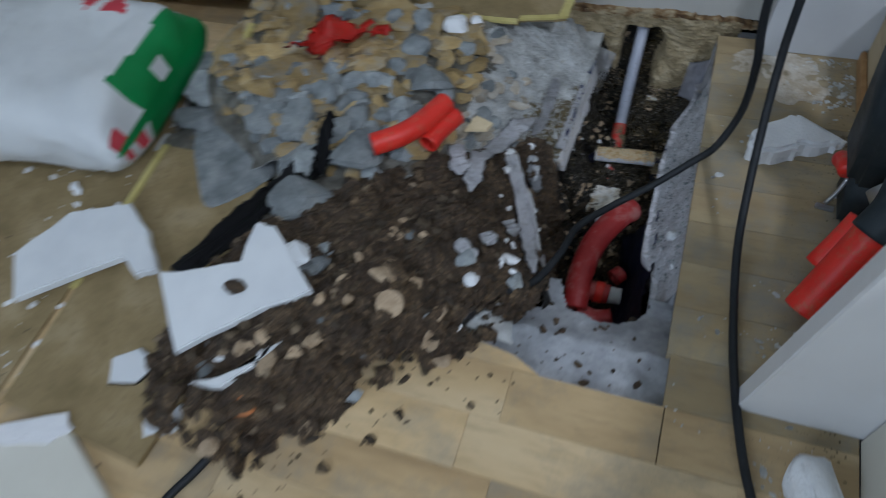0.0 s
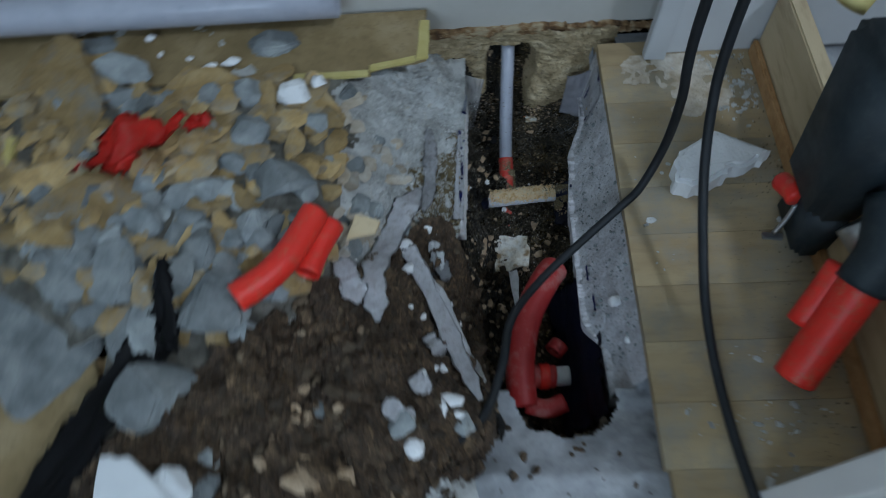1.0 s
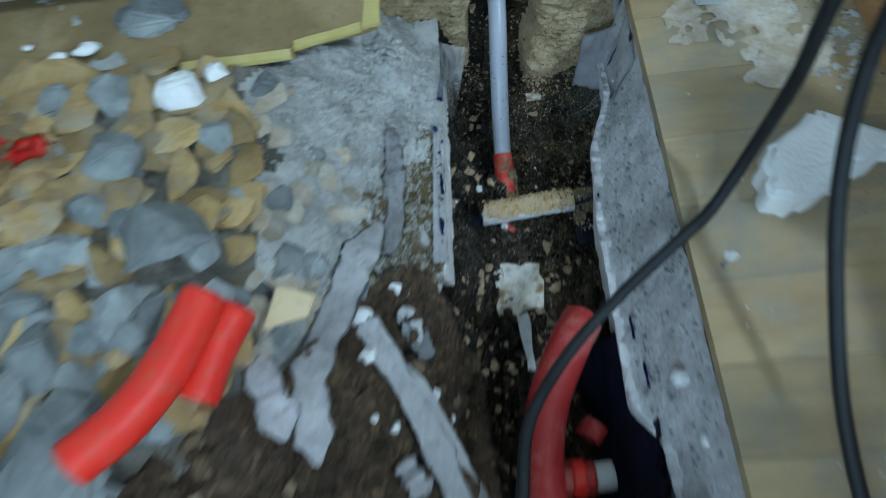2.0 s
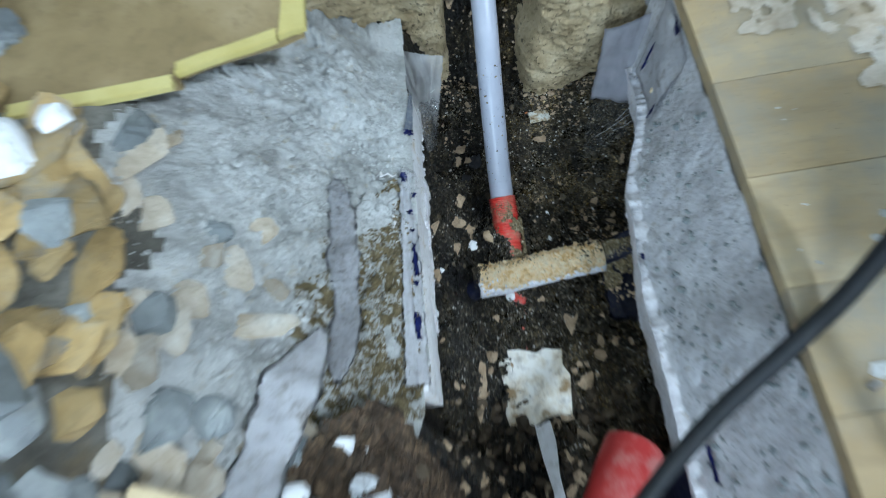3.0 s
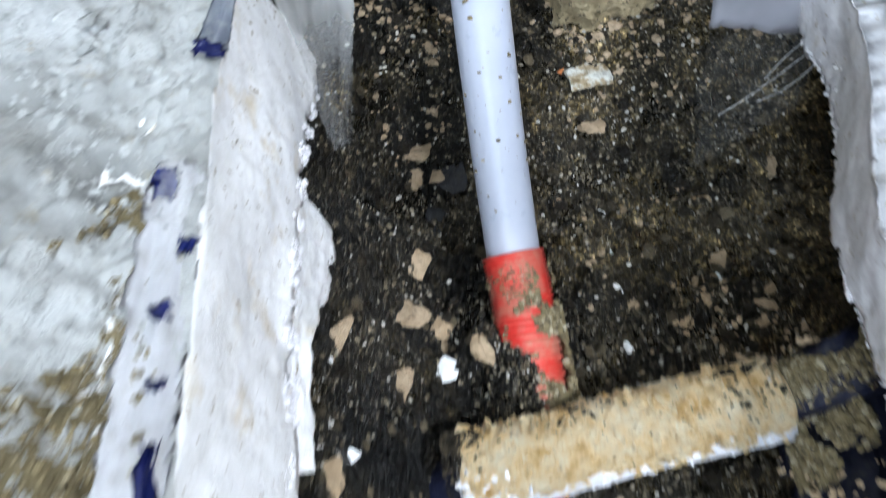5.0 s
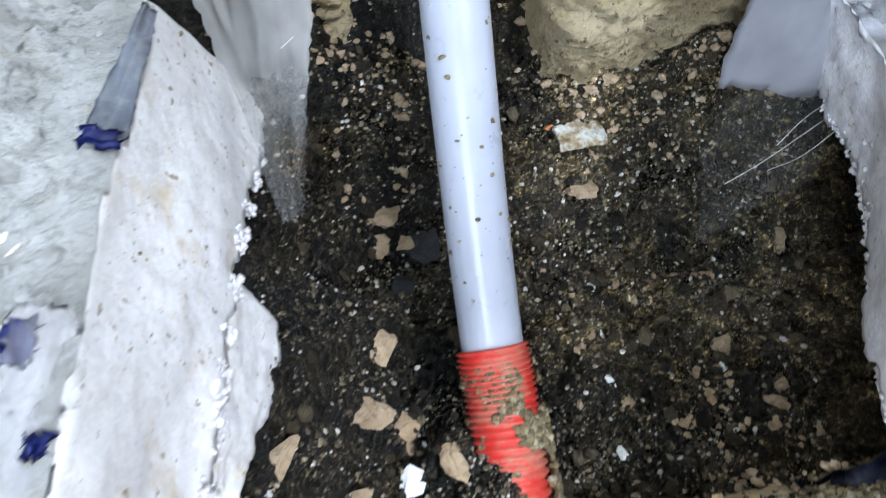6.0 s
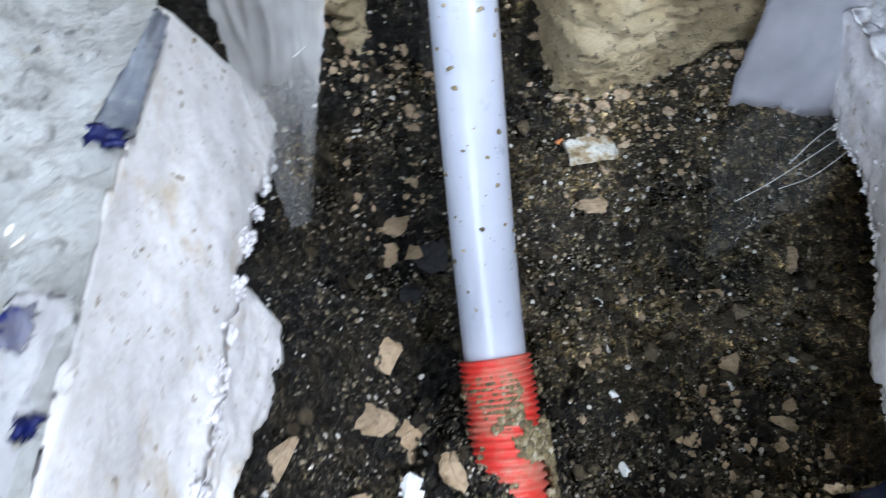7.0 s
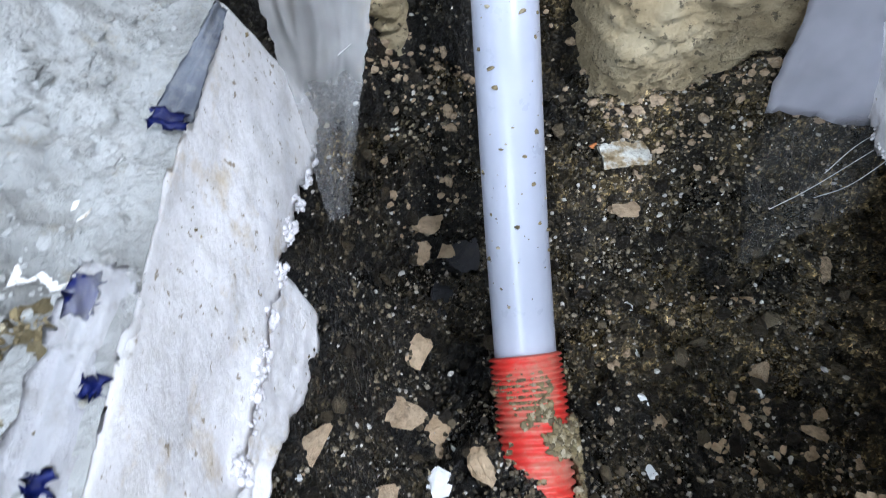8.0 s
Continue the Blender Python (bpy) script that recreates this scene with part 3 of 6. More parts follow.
def scatter(name, places, sizes, material, seed, label, category, flat=0.7, sink=0.25, rough=0.22, power=2.2, smooth=False):
    """Many tiny grains in one mesh, each with its own shape and turn; places is an array of x, y, z, sizes the range of their width."""
    rs = np.random.RandomState(seed)
    n = len(places)
    lo, hi = sizes
    r = 0.5 * lo * (hi / lo) ** (rs.rand(n) ** power)
    v = ICO[None] * (1 + rs.uniform(-rough, rough, (n, 12, 1)))
    v = v * np.stack([rs.uniform(0.75, 1.35, n), rs.uniform(0.6, 1.05, n), np.full(n, flat)], 1)[:, None]
    a, t = rs.uniform(0, 2 * np.pi, n), rs.uniform(-0.5, 0.5, n)
    ca, sa, ct, st = (np.cos(a)[:, None], np.sin(a)[:, None], np.cos(t)[:, None], np.sin(t)[:, None])
    y1, z1 = v[..., 1] * ct - v[..., 2] * st, v[..., 1] * st + v[..., 2] * ct
    v = np.stack([v[..., 0] * ca - y1 * sa, v[..., 0] * sa + y1 * ca, z1], -1) * r[:, None, None]
    v[..., 2] += (r * (flat - sink))[:, None]
    v = v + np.asarray(places)[:, None]
    f = ICO_TRIS[None] + 12 * np.arange(n)[:, None, None]
    me = bpy.data.meshes.new(name)
    me.from_pydata(v.reshape(-1, 3).tolist(), [], f.reshape(-1, 3).tolist())
    if smooth:
        me.polygons.foreach_set("use_smooth", [True] * len(me.polygons))
    return tagged(link(name, me, material), label, category, kind="stuff")


# ---- the lie of the ground ----
def sstep(a, b, v):
    """0 below a, 1 above b, smooth between; numbers or arrays."""
    u = np.clip((v - a) / (b - a), 0.0, 1.0)
    return u * u * (3 - 2 * u)


def left_edge(y):
    """The trench's left rim: straight foam near the wall, a soil slope further out."""
    return np.where(y > 0.07, -0.15 + 0.03 * (y - 0.07), -0.15 - 0.03 * sstep(0.07, 0.0, y) + 0.075 * sstep(-0.06, -0.2, y))


def right_edge(y):
    return -0.008 + 0.008 * sstep(0.12, 0.2, y) + 0.025 * sstep(0.2, 0.29, y) + 0.022 * sstep(-0.04, -0.09, y) - 0.02 * sstep(-0.15, -0.205, y)


def ledge_height(x, y):
    """The slope from the laminate's edge down to the top of the foam."""
    a = right_edge(y) + 0.004
    return -0.094 + 0.078 * np.clip((x - a) / (0.0435 - a), 0.0, 1.0) ** 1.5


def heap(x, y):
    """Height of the excavated heap and of the broken bed beside the trench."""
    s = left_edge(y) - x
    far = sstep(0.06, -0.02, y)
    rise = (1 - far) * sstep(0.0, 0.19, s) * 0.095 + far * sstep(-0.01, 0.13, s) * 0.095
    z = -0.040 + rise
    edge = -0.31 + np.minimum(0.0, x + 0.2)
    front = sstep(edge + 0.1, edge - 0.01, y)
    side = -0.5 - 0.2 * sstep(-0.12, 0.06, y)
    west = sstep(side, side - 0.12, x)
    z = z * (1 - front) + -0.006 * front
    return z * (1 - west) + 0.004 * west


def ground(x, y):
    """Rim, slopes and bed of the trench."""
    k = sstep(-0.2, -0.24, y)
    j = sstep(-0.13, -0.22, y)
    rim = np.where(x < 0.0, -0.035 * (1 - j) - 0.012 * j, -0.052 * (1 - k) - 0.012 * k) - 0.03 * sstep(-0.14, -0.19, y)
    out = np.where(x > left_edge(y), rim, heap(x, y))
    wide = 0.004 + 0.075 * sstep(0.075, 0.03, y)
    under = 0.045 * sstep(0.06, 0.08, y)
    a = sstep(left_edge(y) - 0.012 - under, left_edge(y) - 0.01 - under + wide, x)
    b = sstep(right_edge(y) + 0.062, right_edge(y) + 0.052, x)
    c = sstep(-0.21 + 0.03 * sstep(-0.03, 0.0, x), -0.165, y)
    deep = np.minimum(np.minimum(a, b), c)
    bed = -0.176 - 0.015 * sstep(0.12, -0.05, y) + (0.037 + 0.014 * sstep(-0.08, -0.1, x)) * sstep(0.28, 0.338, y)
    bed = bed + 0.062 * sstep(-0.112, -0.152, x) * sstep(0.06, 0.1, y)
    bed = bed + 0.085 * sstep(0.342, 0.405, y) + 0.016 * sstep(-0.085, -0.105, x) * sstep(0.30, 0.34, y)
    bed = bed + (0.005 + 0.013 * sstep(-0.045, 0.02, x)) * sstep(0.312, 0.336, y) * sstep(-0.06, -0.04, x)
    return out * (1 - deep) + bed * deep


def inside(x, y, outline):
    """Which of the points lie in the outline."""
    hit = np.zeros(np.shape(x), bool)
    for (x0, y0), (x1, y1) in zip(outline, outline[1:] + outline[:1]):
        cross = (np.asarray(y0 > y) != np.asarray(y1 > y))
        with np.errstate(divide="ignore", invalid="ignore"):
            hit ^= cross & (x < (x1 - x0) * (y - y0) / ((y1 - y0) or 1e-9) + x0)
    return hit




def pit_height(x, y):
    z = ground(x, y)
    low = np.clip((-0.06 - z) / 0.05, 0, 1)
    z = z + fbm(x, y, 0.045, 3, 0.5, 21) * 0.010 * (0.35 + 0.65 * low)
    z = z + fbm(x, y, 0.015, 3, 0.6, 33) * 0.0085 * (0.4 + 0.6 * low)
    lump = np.abs(fbm(x, y, 0.0055, 3, 0.65, 47))
    z = z + (0.35 - lump) * 0.006 * (0.3 + 0.7 * low)
    caked = np.exp(-(((x + 0.092) / 0.02) ** 2 + ((y - 0.212) / 0.022) ** 2)) + 0.8 * np.exp(-(((x + 0.088) / 0.016) ** 2 + ((y - 0.148) / 0.016) ** 2))
    z = z + fbm(x, y, 0.0032, 2, 0.6, 53) * 0.0022 * (0.3 + 0.7 * low)
    return z + caked * 0.022


def cracks(x, y, scale, seed):
    """Crust cells: 0 in a cell, 1 in the cracks between cells."""
    u, v = x / scale + 0.35 * fbm(x, y, scale * 0.7, 3, 0.6, seed + 3), y / scale + 0.35 * fbm(x, y, scale * 0.7, 3, 0.6, seed + 4)
    i, j = np.floor(u).astype(int), np.floor(v).astype(int)
    gx, gy = lattice(seed), lattice(seed + 1)
    near = np.full(np.shape(u), 9.0)
    second = near.copy()
    for di in (-1, 0, 1):
        for dj in (-1, 0, 1):
            a, b = i + di, j + dj
            d = np.hypot(a + gx[a % 64, b % 64] - u, b + gy[a % 64, b % 64] - v)
            second = np.minimum(second, np.maximum(near, d))
            near = np.minimum(near, d)
    return np.exp(-((second - near) / 0.16) ** 2)


def bed_height(x, y):
    z = heap(x, y) + fbm(x, y, 0.06, 3, 0.5, 61) * 0.008 * np.clip((-0.15 - x) / 0.05, 0.15, 1)
    near = np.clip((x + 0.30) / 0.06, 0, 1) * np.clip((y - 0.0) / 0.05, 0, 1)
    lump = fbm(x, y, 0.016, 3, 0.55, 71)
    mound = np.clip(1.5 - 1.5 * np.hypot((x + 0.182) / 0.045, (y - 0.292) / 0.052) + 0.5 * fbm(x, y, 0.03, 3, 0.5, 317), 0, 1) * 0.011
    z = z + mound * (3 - 2 * mound / 0.011) * mound / 0.011 * np.clip((-0.156 - x) / 0.02, 0, 1)
    plate = np.clip((fbm(x, y, 0.055, 4, 0.55, 313) + 0.02) / 0.05, 0, 1) * 0.0045 * np.clip((-0.156 - x) / 0.02, 0, 1)
    crust = cracks(x, y, 0.0105, 301) * (fbm(x, y, 0.03, 2, 0.5, 305) > -0.25) * 0.0030 + cracks(x, y, 0.005, 307) * 0.0006 + cracks(x, y, 0.034, 311) * 0.003
    z = np.where((x > -0.172) & (y > 0.09), np.maximum(z, -0.0395), z)
    return z + lump * 0.003 * np.clip((-0.152 - x) / 0.014, 0.1, 1) + near * plate + near * np.clip((-0.152 - x) / 0.014, 0.2, 1) * ((0.3 - np.abs(fbm(x, y, 0.013, 4, 0.62, 83))) * 0.0035 + fbm(x, y, 0.005, 3, 0.6, 87) * 0.0013 - crust)


def heap_height(x, y):
    return ground(x, y) + 0.008 + fbm(x, y, 0.06, 3, 0.5, 91) * 0.020 + (0.3 - np.abs(fbm(x, y, 0.03, 4, 0.62, 97))) * 0.024


def top_of(x, y):
    """Height of the visible ground, floor or bed at one place."""
    if x > 0.042 or y < -0.31 - max(0.0, -(x + 0.2)):
        return 0.0
    a = np.array([[x]]), np.array([[y]])
    if x > left_edge(y) - 0.006:
        return float(pit_height(*a)[0, 0])
    if inside(np.array([x]), np.array([y]), SOIL_OUTLINE)[0]:
        return float(heap_height(*a)[0, 0])
    return float(bed_height(*a)[0, 0])


SOIL_OUTLINE = [(-0.17, 0.07), (-0.205, 0.055), (-0.235, 0.02), (-0.27, -0.035), (-0.31, -0.055), (-0.36, -0.10), (-0.42, -0.15), (-0.47, -0.19),
                (-0.54, -0.30), (-0.56, -0.40), (-0.50, -0.50), (-0.40, -0.515), (-0.33, -0.455), (-0.29, -0.385), (-0.20, -0.315), (-0.15, -0.25), (-0.12, -0.2), (-0.13, 0.0)]

SOIL_CORE = [(-0.355 + (x + 0.355) * 0.86, -0.22 + (y + 0.22) * 0.86) for x, y in SOIL_OUTLINE]


def axis(*runs):
    """Grid lines from runs of (start, end, step)."""
    out = []
    for a, b, s in runs:
        out += list(np.arange(a, b - s * 0.5, s))
    return np.array(out + [runs[-1][1]])


# ---- room shell ----
NORTH, EAST, SOUTH, WEST, HIGH = 0.36, 1.6, -2.6, -2.2, 2.45
wall = thing("wall_north", (0, 0, 0), "off-white plastered wall with a broken dirty lower edge", "wall", kind="structure")
part("plaster", box(WEST, EAST, NORTH, NORTH + 0.12, 0.012, HIGH), PLASTER, wall)


def footing_mesh():
    """Rough layered beige footing under the wall, with the hole that the pipe enters cut through it."""
    xs, zs = np.linspace(-0.34, 0.075, 300), np.linspace(-0.18, 0.012, 150)
    gx, gz = np.meshgrid(xs, zs)
    d = 0.012 * fbm(gx, gz * 1.3, 0.05, 4, 0.55, 7) + 0.009 * np.abs(fbm(gx * 0.45, gz * 1.9 + 0.15 * gx, 0.010, 4, 0.7, 9)) + 0.0022 * cracks(gx * 0.5, gz * 1.9, 0.009, 331)
    low = np.clip((-0.05 - gz) / 0.06, 0, 1)
    y = NORTH - 0.012 - 0.013 * low * np.clip((gx + 0.07) / 0.03, 0, 1) + d
    ragged = 0.75 * fbm(gx, gz, 0.03, 4, 0.6, 13)
    side = -0.047 - 0.16 * np.maximum(0, -0.06 - gz)
    hole = np.where(gx > -0.086, (gx + 0.086) / (side + 0.086), (gx + 0.086) / 0.021) ** 4 + (np.maximum(0, gz + 0.07) / 0.042) ** 4 + ragged * 1.6
    y = y + 0.03 * np.clip((3.0 - hole) / 2.0, 0, 1) ** 2
    bm = bmesh.new()
    vs = [[bm.verts.new((gx[j, i], y[j, i], gz[j, i])) for i in range(len(xs))] for j in range(len(zs))]
    for j in range(len(zs) - 1):
        for i in range(len(xs) - 1):
            if hole[j, i] > 1.0:
                bm.faces.new((vs[j][i], vs[j][i + 1], vs[j + 1][i + 1], vs[j + 1][i]))
    bmesh.ops.delete(bm, geom=[v for v in bm.verts if not v.link_faces], context="VERTS")
    return bm


part("footing", footing_mesh(), STONEWALL, wall, "rough beige masonry footing with a broken hole", True)
for x0, x1, z0, z1, sd in ((-0.2, -0.09, 0.003, 0.014, 1), (-0.09, 0.0, 0.004, 0.016, 2), (0.0, 0.085, 0.0, 0.013, 3), (0.085, 0.12, 0.0, 0.010, 4)):
    rim = prism([(x0, z0), (x1, z0), (x1, z1), (x0, z1)], 0.0, 0.008, 0.0, None, 0.0028, sd, 11)
    for v in rim.verts:
        v.co = Vector((v.co.x, NORTH - v.co.z, v.co.y))
    part("broken_edge", rim, RUST_TRIM, wall, "crumbling brown plaster edge")
south = thing("wall_south", (0, 0, 0), "plain off-white plastered wall with an added, unseen window", "wall", kind="structure")
for x0, x1, z0, z1, piece in ((WEST, EAST, 0, 0.9, "parapet"), (WEST, EAST, 2.05, HIGH, "lintel"), (WEST, -1.62, 0.9, 2.05, "pier"), (-0.38, EAST, 0.9, 2.05, "pier")):
    part(piece, box(x0, x1, SOUTH - 0.1, SOUTH, z0, z1), PLASTER, south)
# Unseen window, added to go with the fill light.
win = thing("added_window", (-1.0, SOUTH, 0.9), "unseen white framed window added in the far wall", "window", kind="structure")
for x0, x1, z0, z1 in ((-0.62, -0.57, 0, 1.15), (0.57, 0.62, 0, 1.15), (-0.025, 0.025, 0.05, 1.1), (-0.57, 0.57, 0, 0.05), (-0.57, 0.57, 1.1, 1.15)):
    part("window_frame", box(x0, x1, -0.07, -0.02, z0, z1, 0.004), WHITE_PANEL, win)
for x0, x1 in ((-0.57, -0.025), (0.025, 0.57)):
    pane = part("pane", box(x0, x1, -0.05, -0.044, 0.05, 1.1), GLASS, win)
    pane.visible_shadow = False
tagged(part("wall_west", box(WEST - 0.1, WEST, SOUTH, NORTH, 0, HIGH), PLASTER), "plain off-white plastered wall", "wall", kind="structure")
tagged(part("wall_east", box(EAST, EAST + 0.1, SOUTH, NORTH, 0, HIGH), PLASTER), "plain off-white plastered wall", "wall", kind="structure")
tagged(part("ceiling", box(WEST, EAST, SOUTH, NORTH, HIGH, HIGH + 0.1), CEIL), "plain white painted ceiling", "ceiling", kind="structure")
# Housing and glowing face for the added, unseen lamp.
lamp = thing("added_ceiling_lamp", (1.2, -1.05, HIGH), "unseen small square white lamp added at the ceiling", "lamp")
part("housing", box(-0.19, 0.19, -0.19, 0.19, -0.05, -0.002, 0.006), WHITE_PANEL, lamp)
part("diffuser", box(-0.17, 0.17, -0.17, 0.17, -0.058, -0.051, 0.002), LAMP_GLOW, lamp)

# ---- ground: base slab, trench, bed, heap ----
slab = thing("floor", (0, 0, -0.012), "oak-look laminate floor, cut open and broken up", "floor", kind="structure")
part("slab", box(WEST, -0.72, SOUTH, NORTH, -0.15, -0.001), SCREED, slab)
part("slab", box(-0.72, EAST, SOUTH, -0.56, -0.15, -0.001), SCREED, slab)
part("slab", box(0.072, EAST, -0.56, NORTH, -0.15, -0.001), SCREED, slab)

field("trench_soil", axis((-0.26, -0.19, 0.0025), (-0.19, 0.04, 0.0008), (0.04, 0.09, 0.003)), axis((-0.26, 0.06, 0.0025), (0.06, 0.352, 0.0008), (0.352, 0.42, 0.002)),
      pit_height, lambda x, y: (left_edge(y) - np.where(y > 0.075, 0.045, 0.012) < x) & (x < right_edge(y) + 0.055) & (y > -0.235), SOIL, "structure",
      "dark wet stony soil on the bed of the trench", "soil")
field("mortar_bed", axis((-0.86, -0.27, 0.005), (-0.27, -0.138, 0.0009)), axis((-0.56, 0.05, 0.005), (0.05, 0.31, 0.001), (0.31, 0.37, 0.004)), bed_height,
      lambda x, y: (x < left_edge(y) + np.where(y > 0.09, 0.0004, -0.004)) & (y > -0.27) & ((y > -0.1) | (x > -0.52)) & (x > -0.78) & ~inside(x, y, SOIL_CORE), MORTAR, "structure",
      "pale grey broken mortar and dust beside the trench", "rubble bed")
# Dark sheet just above the mortar bed, standing in for shade between the stones.
field("rubble_bed", axis((-0.78, -0.26, 0.005)), axis((-0.27, 0.245, 0.005)), lambda x, y: bed_height(x, y) + 0.0016,
      lambda x, y: (x < -0.292 + 0.03 * fbm(x, y, 0.05, 3, 0.6, 341)) & (y > -0.27) & ((y > -0.1) | (x > -0.52)) & (x > -0.77) & ~inside(x, y, SOIL_CORE), RUBBLE_GAPS, "structure",
      "dark grey-brown layer painted as the shaded gaps between the rubble", "rubble bed")
field("screed_patch", axis((-0.26, 0.07, 0.003)), axis((-0.34, 0.37, 0.003)),
      lambda x, y: np.where((y > -0.14) & (x < 0.0435), ledge_height(x, y) - 0.008, -0.012 - 0.038 * np.clip((y + 0.24) / 0.07, 0, 1)) + fbm(x, y, 0.02, 3, 0.5, 131) * 0.004,
      lambda x, y: ((x > right_edge(y) + 0.014) & (y > -0.14)) | ((y < -0.135) & (x > -0.25) & (y > -0.335)
      & (((x + 0.045) / 0.062) ** 2 + ((y + 0.125) / 0.078) ** 2 > 1 + 0.35 * fbm(x, y, 0.03, 3, 0.5, 151)) & ((x > -0.12) | (y < -0.2))), SCREED, "structure",
      "grey broken screed round the trench", "screed")
field("screed_ledge", axis((-0.02, 0.0435, 0.0010)), axis((-0.14, 0.335, 0.0014)),
      lambda x, y: ledge_height(x, y) + fbm(x, y, 0.03, 4, 0.55, 191) * 0.0045 - cracks(x * 1.6, y * 0.5, 0.02, 321) * 0.0025 + fbm(x, y, 0.006, 2, 0.5, 197) * 0.0012,
      lambda x, y: x > right_edge(y) + 0.0065 - 0.004 * sstep(0.29, 0.318, y) + 0.005 * fbm(x * 0.5, y, 0.018, 3, 0.6, 195), LEDGE, "structure", "dirty lilac-grey screed slope beside the trench", "screed")
field("soil_heap", axis((-0.58, -0.10, 0.003)), axis((-0.53, 0.08, 0.003)), heap_height, lambda x, y: inside(x, y, SOIL_CORE) | (inside(x, y, SOIL_OUTLINE) & ((fbm(x, y, 0.05, 3, 0.6, 181) > -0.12) | (y > -0.2))), HEAP_SOIL, "stuff",
      "heap of dark brown excavated soil beside the trench", "soil heap")


def spread(count, x0, x1, y0, y1, height, keep, seed, lift=0.0):
    """Random places on a relief, where keep allows them."""
    rs = np.random.RandomState(seed)
    x, y = rs.uniform(x0, x1, count), rs.uniform(y0, y1, count)
    ok = keep(x, y)
    x, y = x[ok], y[ok]
    return np.stack([x, y, height(x, y) + lift], 1)


def in_pit(x, y):
    return (left_edge(y) - 0.004 < x) & (x < right_edge(y) + 0.012)


def on_bed(x, y):
    return x < left_edge(y) - 0.004


def on_soil(x, y):
    return inside(x, y, SOIL_OUTLINE)


def dabs(x, y):
    """Where the gravel patch lies."""
    wide = np.clip((0.214 - y) / 0.05, 0.15, 1.0)
    return on_bed(x, y) & (y > 0.055) & (x > -0.150 - 0.054 * wide - 0.03 * np.clip((0.15 - y) / 0.06, 0, 1) + 0.024 * fbm(x, y, 0.03, 4, 0.6, 141)) & (y < 0.218) & (fbm(x, y, 0.014, 3, 0.6, 143) > -0.5 + 0.5 * np.clip((-0.190 - x) / 0.02, 0, 1) * np.clip((y - 0.10) / 0.04, 0, 1) + 0.5 * np.clip((y - 0.175) / 0.03, 0, 1))


field("gravel_soil", axis((-0.25, -0.148, 0.0011)), axis((0.055, 0.22, 0.0011)), lambda x, y: bed_height(x, y) + -0.0007 + 0.0042 * np.abs(fbm(x, y, 0.007, 3, 0.6, 145)), dabs, OLIVE, "stuff",
      "olive-brown damp soil patch on pale mortar", "soil patch")
scatter("wet_grains", spread(16000, -0.16, 0.06, 0.05, 0.36, pit_height, lambda x, y: in_pit(x, y) & (np.random.RandomState(60).rand(len(x)) < 0.5 + 1.2 * fbm(x, y, 0.03, 3, 0.6, 66)), 30), (0.0005, 0.0016), GLINT, 30, "wet shining grains on the soil", "grit", 0.75, 0.45, 0.12, 1.5, True)
scatter("trench_grit", spread(110000, -0.16, 0.06, 0.05, 0.36, pit_height, lambda x, y: in_pit(x, y) & (np.random.RandomState(59).rand(len(x)) < 0.36 + 0.22 * np.clip((x + 0.115) / 0.05, 0, 1) + 1.1 * fbm(x, y, 0.022, 4, 0.6, 56)) & (np.hypot((x + 0.04) / 0.032, (y - 0.25) / 0.03) + 0.5 * fbm(x, y, 0.02, 3, 0.5, 57) + 0.9 * np.random.RandomState(58).rand(len(x)) > 1.0), 3), (0.00035, 0.0022), GRIT, 3, "scattered pale and dark grit on wet soil", "grit")
scatter("mortar_crumbs", np.concatenate([spread(280, -0.128, -0.092, 0.30, 0.375, pit_height, lambda x, y: fbm(x, y, 0.02, 3, 0.6, 201) > -0.1, 41), spread(70, -0.055, 0.01, 0.31, 0.345, pit_height, in_pit, 42),
                                         spread(260, -0.14, -0.01, 0.2, 0.34, pit_height, lambda x, y: fbm(x, y, 0.03, 3, 0.6, 203) > 0.25, 43),
                                         spread(220, -0.15, 0.0, 0.345, 0.385, pit_height, in_pit, 45), spread(170, -0.05, 0.03, 0.322, 0.345, pit_height, in_pit, 48)]), (0.0012, 0.005), PALE_TAN, 44,
        "tan mortar crumbs on the wet soil", "mortar crumbs", 0.7, 0.55, 0.25)
scatter("trench_clods", spread(1500, -0.16, 0.06, 0.06, 0.345, pit_height, in_pit, 9), (0.0016, 0.0068), CLOD, 9, "dark wet clods of soil in the trench", "soil clods", 0.9, 0.7, 0.26)
scatter("trench_flakes", spread(190, -0.16, -0.0, -0.17, 0.13, pit_height, in_pit, 49), (0.004, 0.013), PALE_TAN, 50, "pale tan chips in the dark trench soil", "chips", 0.35, 0.2, 0.3, 1.6)
scatter("trench_crumbs", spread(2600, -0.2, 0.05, -0.2, 0.09, pit_height, in_pit, 4), (0.002, 0.012), CRUMB, 4, "dark soil crumbs in the trench", "soil crumbs", rough=0.3)
scatter("heap_crumbs", spread(5200, -0.57, -0.10, -0.52, 0.07, heap_height, on_soil, 5), (0.002, 0.016), CRUMB, 5, "brown soil crumbs on the heap", "soil crumbs", 0.55, 0.35, 0.42, 2.6)
scatter("heap_clods", spread(900, -0.56, -0.14, -0.51, 0.05, heap_height, on_soil, 25), (0.01, 0.036), HEAP_SOIL, 25, "dark clods of soil on the heap", "soil clods", 0.65, 0.75, 0.4, 2.4)
